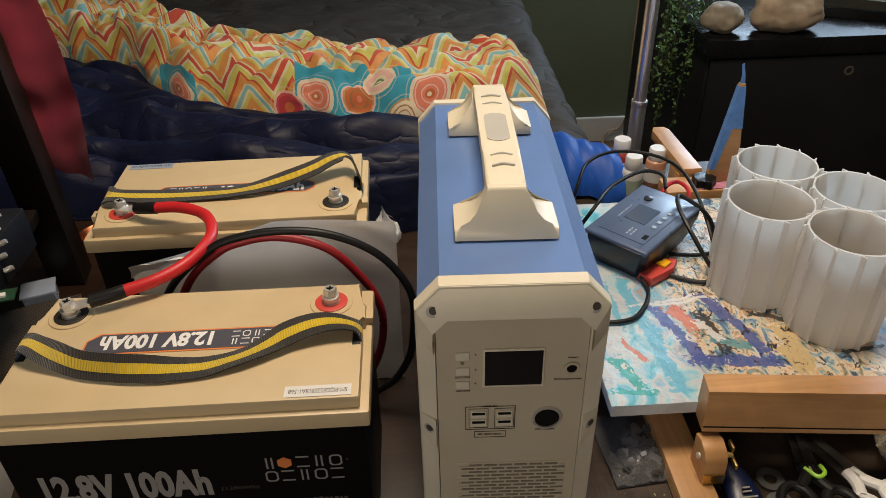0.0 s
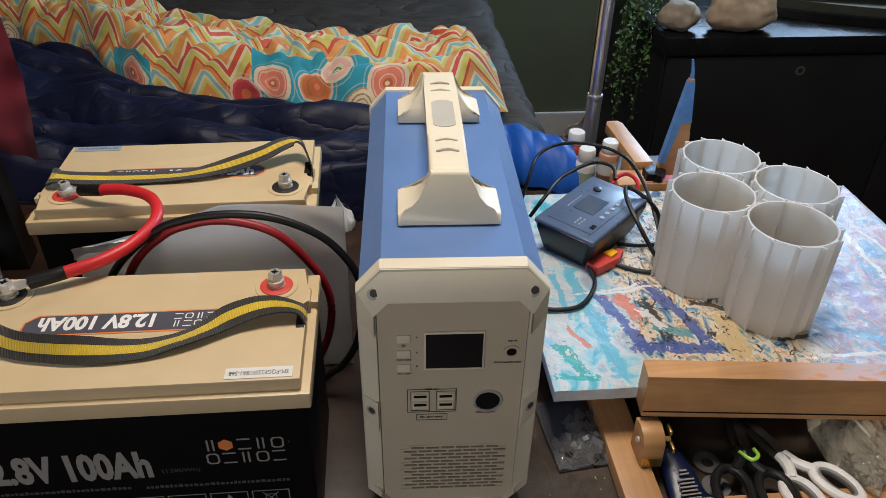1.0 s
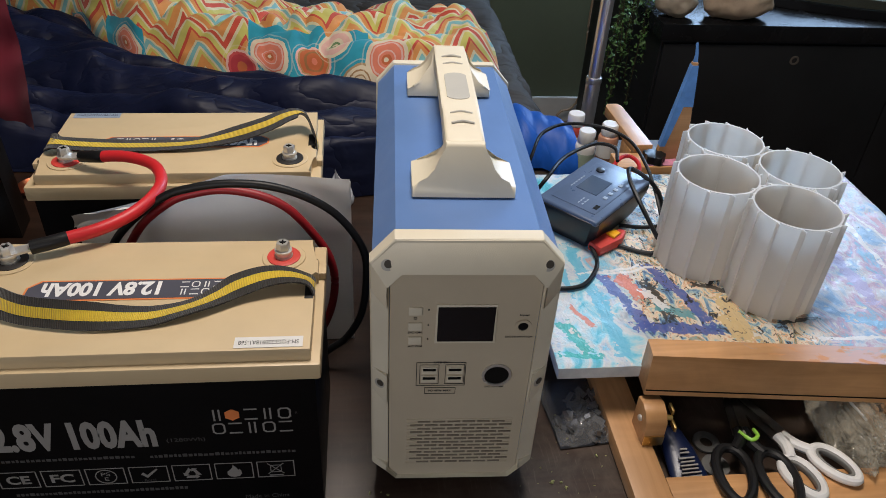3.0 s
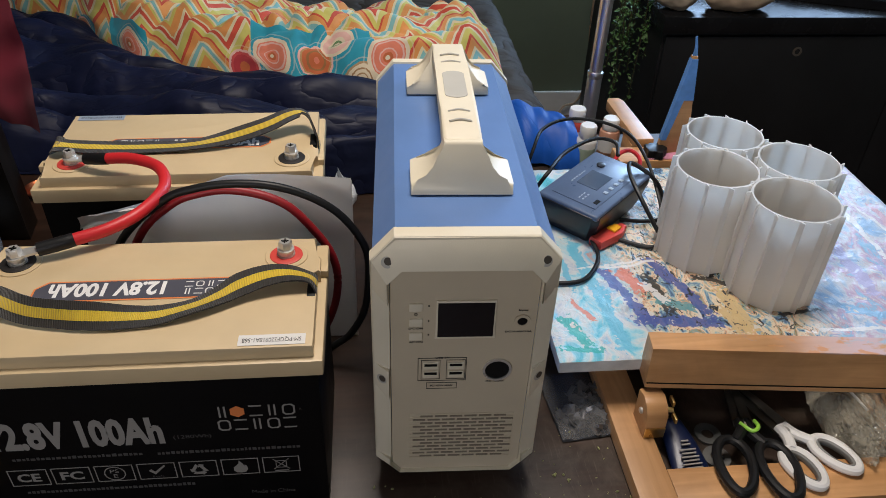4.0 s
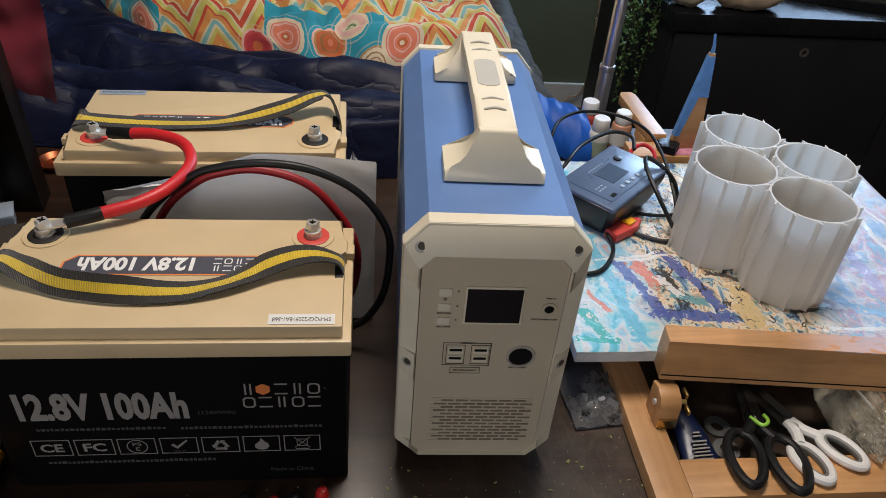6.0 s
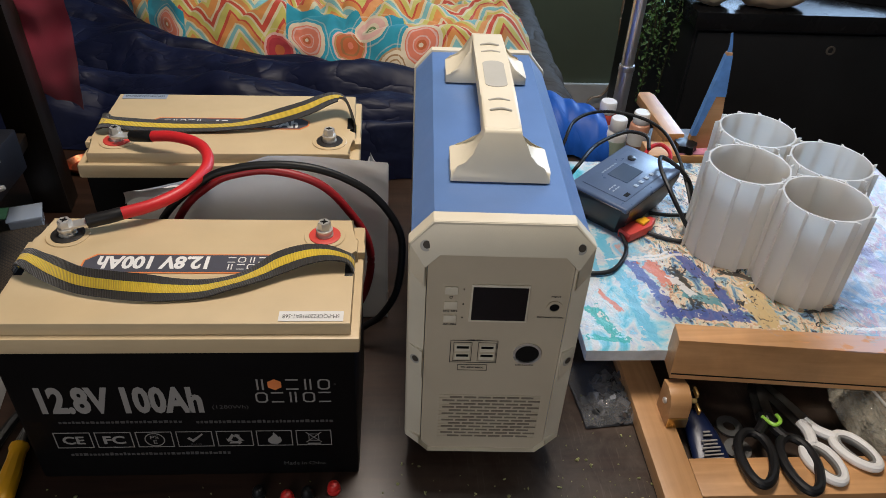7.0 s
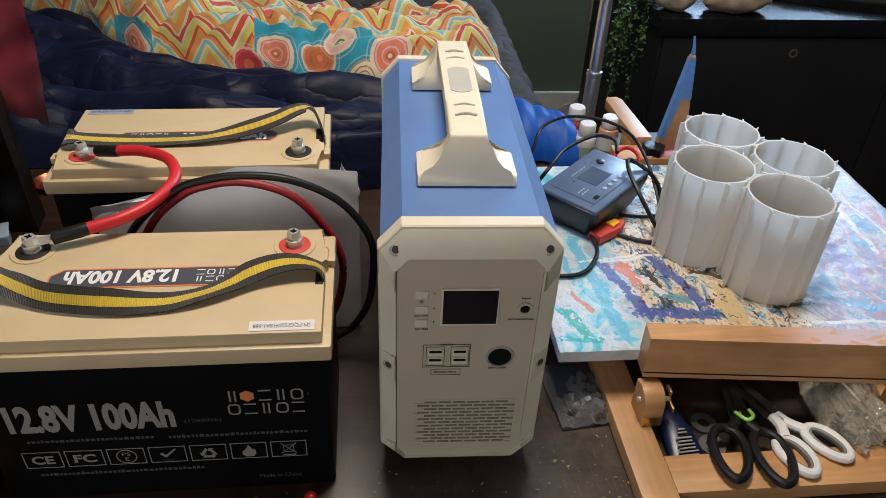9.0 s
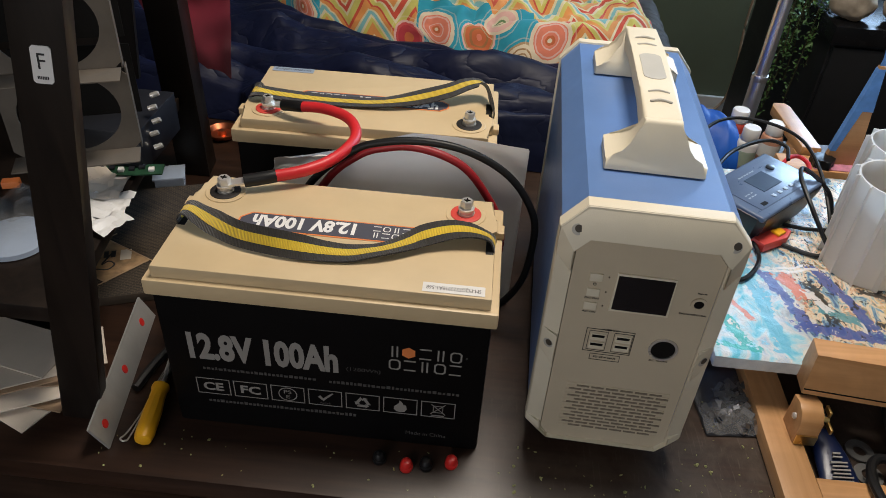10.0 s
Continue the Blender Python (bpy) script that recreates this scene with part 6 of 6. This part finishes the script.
for k in range(7):
    part("component", box(-0.044 + 0.012 * k, -0.037 + 0.012 * k, -0.006 + 0.003 * (k % 3), 0.001 + 0.003 * (k % 3), 0.0016, 0.005 + 0.001 * (k % 2), 0.0005), M_WHITE if k % 3 == 0 else M_DEVICE, pcb)
rn = random.Random(3)
for k in range(6):
    pp = thing("paper_scrap", pose(-0.452 - 0.010 * k, 0.160 + 0.012 * k + 0.02 * (k % 2), T + 0.1390 + 0.0012 * k, 0, 0, rn.uniform(-50, 50)), "crumpled white paper scrap on the shelf", "paper", "paper scraps")
    part("sheet", grid(8, 8, lambda u, v: (0.056 * (u - 0.5), 0.042 * (v - 0.5), 0.004 + 0.010 * abs(ridge(u + k, v, 2.5)))), M_WHITE if k < 3 else M_PAPER, pp, "", 20)
dsc = thing("plastic_disc", pose(-0.482, 0.258, T + 0.1395, 0, 0, 0), "white plastic disc on the shelf", "disc")
part("disc", _ring(0.0025, 0.019, Matrix.Identity(4), 0.004, 28), M_WHITE, dsc)
dsc = thing("plastic_disc", pose(-0.515, 0.250, T + 0.1395, 0, 0, 0), "white plastic disc on the shelf", "disc")
part("disc", _ring(0.004, 0.022, Matrix.Identity(4), 0.003, 28), M_WHITE, dsc)

cup = thing("clear_disc", pose(-0.528, 0.112, T + 0.1390, 0, 0, 0), "clear plastic tub lid on the shelf", "lid")
part("lid", lathe([(0.001, 0.002), (0.034, 0.002), (0.036, 0.0), (0.038, 0.001), (0.038, 0.007), (0.036, 0.008)], 36), M_BLUEBOX, cup)
fs = thing("film_scrap", pose(-0.556, 0.170, T + 0.1392), "crumpled clear film with white edges on the shelf", "film")
part("film", grid(16, 16, lambda u, v: (-0.03 + 0.06 * u, -0.045 + 0.09 * v, 0.002 + 0.035 * abs(ridge(u * 2, v * 2, 1.7, 3)) * math.sin(math.pi * u) * math.sin(math.pi * v))), M_BAG, fs, "", 15)
oc = thing("plastic_connector", pose(-0.590, 0.214, T + 0.1392, 0, 0, 20), "small orange plastic connector on the shelf", "connector")
part("body", box(-0.010, 0.010, -0.006, 0.006, 0, 0.009, 0.0015), M_ORANGE, oc)
part("socket", box(-0.0115, -0.009, -0.004, 0.004, 0.002, 0.007, 0.0005), M_BLACK, oc)

# papers and boxes under the shelf
for k in range(9):
    pp = thing("envelope", pose(-0.525 + 0.012 * (k % 4) - 0.006 * (k // 4), 0.020 + 0.013 * (k % 3) + 0.010 * (k // 3), T + 0.0006 + 0.0030 * k, rn.uniform(-1, 1), rn.uniform(-1, 1), rn.uniform(-45, 40)), "worn paper envelope in a loose pile", "envelope", "loose papers")
    part("sheet", box(-0.062, 0.062, -0.032, 0.032, 0, 0.0018, 0.0004, 1), M_KRAFT if k in (1, 4, 6) else M_PAPER, pp)
bx = thing("game_box", pose(-0.492, 0.305, T, 0, 0, 20), "brown printed card box with a tan panel", "box")
part("body", box(-0.09, 0.088, -0.13, 0.12, 0.0, 0.0145, 0.0015), M_PRINTBOX, bx)
inv = bx.matrix_world.inverted()
PANEL = [inv @ Vector(p) for p in ((-0.535, 0.285, 0.7655), (-0.459, 0.250, 0.7655), (-0.496, 0.197, 0.7655), (-0.572, 0.232, 0.7655))]
part("lid_panel", prism([(p.x, p.y) for p in PANEL], 0.0146, 0.0152), mat("tan_printed_card", (0.30, 0.19, 0.095), 0.75, var=0.45, scale=55), bx, "tan printed panel", 0)
mid = sum(PANEL, Vector()) / 4
part("swirl", sweep([(mid.x + a, mid.y + b, 0.0154) for a, b in ((-0.012, -0.018), (0.004, -0.022), (0.012, -0.012), (0.004, -0.004), (-0.004, -0.010), (0.006, 0.012))], 0.0012, 6, 6, flat=0.2), M_INK, bx, "dark printed flourish")
for k in range(3):
    part("print_row", box(mid.x - 0.012 + 0.009 * k, mid.x - 0.006 + 0.009 * k, mid.y + 0.004, mid.y + 0.018, 0.0152, 0.0156), M_INK, bx, "", 0)
part("print_patch", box(mid.x + 0.018, mid.x + 0.032, mid.y - 0.004, mid.y + 0.018, 0.0152, 0.0156), M_PAPER, bx, "", 0)
for k in range(4):
    p, q = PANEL[k], PANEL[(k + 1) % 4]
    o = (q - p) * 0.25
    part("gold_line", sweep([tuple(p + Vector((0, 0, 0.0004))), tuple(q + o + Vector((0, 0, 0.0004)))], 0.0011, 6, 2, flat=0.4), M_KRAFT, bx)
pc = thing("plastic_box", pose(-0.510, 0.450, T, 0, 0, 20), "blue tinted clear plastic box behind the shelf post", "box")
part("body", box(-0.022, 0.022, -0.018, 0.018, 0, 0.024, 0.003), M_BLUEBOX, pc)
part("lid", box(-0.024, 0.024, -0.020, 0.020, 0.024, 0.027, 0.001), M_BLUEBOX, pc)
cd = thing("copper_dish", pose(-0.486, 0.622, T), "small copper dish on the table", "dish")
part("dish", lathe([(0.018, 0), (0.024, 0.003), (0.029, 0.012), (0.027, 0.012), (0.020, 0.004), (0.008, 0.004), (0.006, 0.012), (0.002, 0.013)], 28), M_COPPER, cd)

# maroon cloth hanging from the shelf
mc = thing("hanging_cloth", pose(-0.592, 0.545, T + 0.02), "maroon cloth hanging from the shelf unit", "cloth")


def maroon(u, v):
    d = 0.20 * u
    hem = 0.893 + 0.25 * min(d, 0.04) + 1.3 * max(0, min(d, 0.14) - 0.04)
    z = hem + (1.36 - hem) * v
    fold = 0.016 * math.sin(40 * d + 3.0 * v + 0.6) + 0.008 * ridge(d * 5, v * 2, 3) + 0.006 * ridge(d * 14, v * 5, 2)
    lean = 0.010 * math.sin(4 * v) - 0.06 * max(0, v - 0.45)
    return (0.162 - d + lean, fold - 0.004 + 0.02 * u, z - T - 0.02)


part("cloth", grid(60, 40, maroon), M_MAROON, mc, "", 60)

# ---- bed ----
bed = thing("bed", pose(-0.6, 1.7, 0), "bed with a charcoal sheet", "bed")
part("base", box(-1.3, 1.02, -0.83, 0.73, 0.05, 0.40, 0.02), M_MATTRESS, bed)
part("mattress", box(-1.32, 1.00, -0.84, 0.74, 0.40, 0.70, 0.05, 4), M_GREY, bed)


def sheet(u, v):
    s = -1.95 + 2.75 * u
    y = 0.86 + 1.58 * v
    wr = 0.016 * ridge(s, y, 5) + 0.012 * ridge(s + 2 * y, y, 9, 1) + 0.016 * (0.5 - abs(ridge(s * 0.4 - y, y * 1.5 + s, 7, 2)))
    if s < 0.37:
        return (s, y, 0.715 + wr)
    d = s - 0.37
    a = min(d / 0.07, 1) * math.pi / 2
    return (0.37 + 0.062 * math.sin(a) + 0.02 * ridge(y, d, 6, 3) + wr, y, 0.715 - 0.062 * (1 - math.cos(a)) - max(0, d - 0.07) + wr)


sh = tagged(part("bed_sheet", grid(150, 90, sheet), M_GREY, None, "wrinkled charcoal grey sheet over the mattress", 80), category="sheet")


def quilt_front(x):
    return float(np.interp(x, (-1.3, -0.83, -0.65, -0.44, -0.28, -0.17, -0.09, 0.01, 0.09, 0.20, 0.32, 0.40), (1.60, 1.47, 1.37, 1.11, 1.05, 1.00, 0.96, 0.94, 0.945, 0.97, 1.04, 1.05)))


ROLL = [(0.0, 0.0), (0.008, 0.030), (0.025, 0.060), (0.055, 0.092), (0.095, 0.115), (0.14, 0.120), (0.20, 0.098), (0.30, 0.085), (0.60, 0.080)]
ARC = [0.0]
for (a0, b0), (a1, b1) in zip(ROLL, ROLL[1:]):
    ARC.append(ARC[-1] + math.hypot(a1 - a0, b1 - b0))


def quilt_xy(u, v):
    x = -1.25 + 1.595 * u
    front = quilt_front(x) - 0.02
    back = float(np.interp(x, (-1.3, -0.73, -0.39, -0.10, 0.15, 0.28, 0.345), (1.95, 1.82, 1.53, 1.40, 1.40, 1.27, 1.10))) + 0.02 * math.sin(14 * x)
    return x, front, (back - front) * v ** 1.5


def quilt(u, v):
    x, front, d = quilt_xy(u, v)
    y = front + d
    h = float(np.interp(d, [p[0] for p in ROLL], [p[1] for p in ROLL]))
    w = 0.12 * ridge(x, y, 4, 6)
    lump = 0.024 * ridge(x, y, 5) + 0.036 * (abs(ridge(x * 1.1 + w, y * 1.5 + x * 0.5, 7, 1)) - 0.2) + 0.034 * (abs(ridge(x - 0.7 * y + w, 1.2 * y + w, 12, 2)) ** 0.7 - 0.3) + 0.004 * ridge(x, y, 40, 3)
    side = min(1, (1 - u) / 0.05) ** 0.5
    back = min(1, (1 - v) / 0.08) ** 0.5
    grow = min(1, h / 0.05)
    tuck = 0.018 * ridge(x, h, 8, 7) * grow + 0.006 * ridge(x, h * 1.5, 22, 5) * grow
    calm = 0.25 + 1.05 * min(1, d / 0.13)
    return (x + 0.012 * ridge(x, y, 14, 8) * calm, y + tuck, 0.748 + (h + lump * grow * calm + 0.004) * side * back)


def quilt_uv(u, v):
    x, front, d = quilt_xy(u, v)
    return x + 2.0, float(np.interp(d, [p[0] for p in ROLL], ARC))


tagged(part("quilt", grid(280, 120, quilt, quilt_uv), M_QUILT, None, "crumpled patchwork quilt with bright chevrons and rosettes", 80), category="quilt")


def jacket(u, v):
    x = -0.88 + 1.17 * u
    y0 = 0.585 + 0.03 * math.sin(4 * x) + 0.012 * ridge(x, 0, 12) + 0.12 * max(0, min(1, (-0.405 - x) / 0.07))
    y1 = quilt_front(x) + 0.03
    y = y0 + (y1 - y0) * v
    low = 1 - 0.92 * max(0, (v - 0.52) / 0.48) ** 1.3
    rise = 0.044 * (1 - math.exp(-v * 9)) * low
    k = (y - 0.55) * 10.5 + 0.5 * x + 0.6 * math.sin(2.3 * x + 0.7) + 1.1 * ridge(x * 0.8, y, 2.2, 4) + 0.35 * ridge(x, y, 7, 3)
    seam = abs(math.sin(math.pi * k))
    puff = low * 0.064 * seam ** 0.6 * (0.72 + 0.9 * ridge(x, y * 2, 4, 9))
    pucker = 0.006 * (1 - 0.8 * seam) * ridge(x, y * 0.3, 30, 2) + 0.036 * (0.4 - abs(ridge(x * 0.6 + 0.5 * y, y * 1.3, 6, 5))) + 0.003 * (0.5 - abs(ridge(x + y, y * 0.9, 21, 8)))
    wr = 0.016 * ridge(x * 0.7, y, 6) + 0.010 * (1 - 2 * abs(ridge(x * 0.8, y * 1.6, 8, 1))) + pucker
    e = min(1, v / 0.05) ** 0.6 * min(1, (1 - u) / 0.03) ** 0.5
    return (x, y, T + 0.002 + max(0.0, rise + puff + wr * (0.4 + 0.6 * low) + 0.006) * e)


jk = thing("puffer_jacket", pose(0, 0, 0), "navy puffer jacket spread over the bed's edge and the table", "jacket")
part("body", grid(300, 160, jacket), M_NAVY, jk, "navy quilted body", 80)


def sleeve(u, v):
    a = math.pi * (v * 1.1 - 0.05)
    x = 0.225 + 0.185 * u
    r = 0.056 - 0.014 * u + 0.006 * abs(math.sin(3 * math.pi * u + 1.2 * ridge(u * 2, v, 2))) + 0.007 * ridge(u * 2, v, 2) + 0.002 * ridge(u * 7, v * 3, 2)
    cy = 0.80 - 0.085 * u
    return (x, cy - 1.45 * r * math.cos(a), T + 0.003 + 1.4 * r * max(0, math.sin(a)) + 0.012 * (1 - u))


part("sleeve", grid(60, 30, sleeve), M_NAVY_LIT, jk, "padded sleeve of the navy jacket, window light put into its blue", 80)

# ---- chrome pole ----
po = thing("chrome_pole", pose(0.513, 0.96, 0), "chrome pole stand with a joint ring", "pole")
part("lower_tube", lathe([(0.10, 0), (0.10, 0.01), (0.018, 0.03), (0.0155, 0.05), (0.0155, 0.805), (0.0148, 0.808)], 28), M_CHROME, po)
part("upper_tube", lathe([(0.0132, 0.805), (0.0132, 2.2), (0.012, 2.21)], 28), M_CHROME, po)
part("joint_ring", lathe([(0.0160, 0.800), (0.0166, 0.802), (0.0166, 0.810), (0.0160, 0.812)], 28), M_CHROME, po)

co = thing("wall_cord", pose(0.945, Y1 - 0.03, 0.02), "thin pale cord hanging along the green wall to the floor", "cord")
part("cord", sweep([(0.004, 0.014, 0.62), (0.0, 0.012, 0.40), (0.010, 0.0, 0.24), (0.002, -0.012, 0.11), (-0.030, -0.02, 0.055), (-0.075, -0.03, 0.045), (-0.10, -0.05, 0.005), (-0.06, -0.09, -0.012)], 0.0050, 8, 8), M_KRAFT, co)

# ---- aquarium stand ----
ac = thing("aquarium_stand", pose(1.5, 1.75, 0), "black aquarium stand with glossy top and two doors", "cabinet")
part("body", box(-0.66, 0.70, -0.315, 0.34, 0.0, 0.728, 0.003), M_CABINET, ac)
part("door", box(-0.655, 0.052, -0.331, -0.317, 0.03, 0.718, 0.003), M_CABINET, ac, "plain black door with a round lock")
part("door", box(0.056, 0.690, -0.331, -0.317, 0.03, 0.718, 0.003), M_CABINET, ac, "plain black door")
lk = _ring(0.008, 0.013, Matrix.Translation((-0.272, -0.331, 0.676)) @ FACE, 0.003, 24)
part("lock", lk, M_MET_GREY, ac, "small ring lock")
part("top", box(-0.675, 0.72, -0.345, 0.36, 0.731, 0.776, 0.004), M_CABTOP, ac, "glossy black top")
aq = thing("aquarium", pose(1.72, 1.725, 0.777), "bow-fronted aquarium with moss, on the stand", "aquarium")
bow = [(-0.54, 0.25)] + [(-0.54 + 1.04 * k / 14, -0.14 - 0.165 * math.sin(math.pi * k / 14)) for k in range(15)] + [(0.50, 0.25)]
part("base_frame", prism(bow, 0, 0.022, "z", 0.004), M_CABTOP, aq)
part("tank_glass", prism([(x * 0.985, y * 0.985) for x, y in bow], 0.023, 0.45, "z"), M_GLASS, aq)
mo = grid(40, 16, lambda u, v: (-0.47 + 0.94 * u, -0.15 + 0.36 * v - 0.085 * math.sin(math.pi * u), 0.062 + 0.03 * v + 0.008 * ridge(u * 5, v * 2, 3) + 0.008 * ridge(u * 14, v * 6, 3)))
part("moss", mo, M_MOSS, aq)
part("gravel", prism([(x * 0.96, y * 0.95) for x, y in bow], 0.024, 0.048, "z"), M_STEM, aq)


def rock(x, y, z, sx, sy, sz, material, label, seed):
    r = thing("rock", pose(x, y, z), label, "rock", "rocks on the stand")
    bm = bmesh.new()
    bmesh.ops.create_icosphere(bm, subdivisions=4, radius=1)
    for v in bm.verts:
        d = v.co.normalized()
        k = 1 + 0.22 * noise.noise(d * 1.3 + Vector((seed, 0, 0))) + 0.10 * noise.noise(d * 3.1 + Vector((0, seed, 0))) + 0.03 * noise.noise(d * 9)
        v.co = Vector((sx * d.x * k, sy * d.y * k, max(0, sz + sz * d.z * k * 1.05)))
    part("stone", bm, material, r, "", 60)


rock(0.875, 1.475, 0.7765, 0.052, 0.045, 0.040, M_ROCKG, "smooth grey-tan river rock", 2.0)
rock(1.045, 1.470, 0.7765, 0.098, 0.060, 0.054, M_ROCK, "angular tan rock on the black stand", 5.5)

# hanging plant
hp = thing("hanging_plant", pose(0.80, 1.52, 1.35), "trailing green plant hanging beside the aquarium stand", "plant")
rn = random.Random(21)
lf = bmesh.new()
for s in range(13):
    bx0, by0 = rn.uniform(-0.06, 0.05), rn.uniform(-0.05, 0.06)
    ln = rn.uniform(0.55, 0.90)
    pts = [(bx0 * 0.4, by0 * 0.4, 0.0), (bx0 * 0.9, by0, -0.2), (bx0 + rn.uniform(-0.02, 0.02), by0, -0.5 * ln - 0.1), (bx0 + rn.uniform(-0.03, 0.01), by0 + rn.uniform(-0.02, 0.02), -ln)]
    part("vine", sweep(pts, 0.0014, 5, 6), M_STEM, hp)
    line = spline(pts, 30)
    for q in line[8:]:
        for _ in range(2):
            w = rn.uniform(0.005, 0.010)
            mm = Matrix.Translation(q + Vector((rn.uniform(-0.012, 0.012), rn.uniform(-0.012, 0.012), rn.uniform(-0.006, 0.006)))) @ pose(0, 0, 0, rn.uniform(-60, 60), rn.uniform(-60, 60), rn.uniform(0, 360))
            vs = [lf.verts.new(mm @ Vector(p)) for p in ((-w, 0, 0), (-0.2 * w, -0.55 * w, 0.15 * w), (w, 0, 0.05 * w), (-0.2 * w, 0.55 * w, 0.15 * w))]
            lf.faces.new(vs)
part("leaves", lf, M_LEAF, hp, "many small round leaves", 0)["kind"] = "stuff"
part("pot", lathe([(0.05, -0.02), (0.07, 0.08), (0.072, 0.09), (0.066, 0.09), (0.060, 0.06)], 24), M_WHITE, hp)
part("hanger", sweep([(0, 0, 0.09), (0, 0, ROOM - 1.35)], 0.002, 6, 2), M_STEM, hp)

# ceiling lamp
lamp = thing("ceiling_light", pose(0.15, 0.35, ROOM), "round white flush ceiling lamp", "lamp")
part("base", lathe([(0.20, -0.001), (0.20, -0.02), (0.18, -0.03)], 28), M_TRIM, lamp)
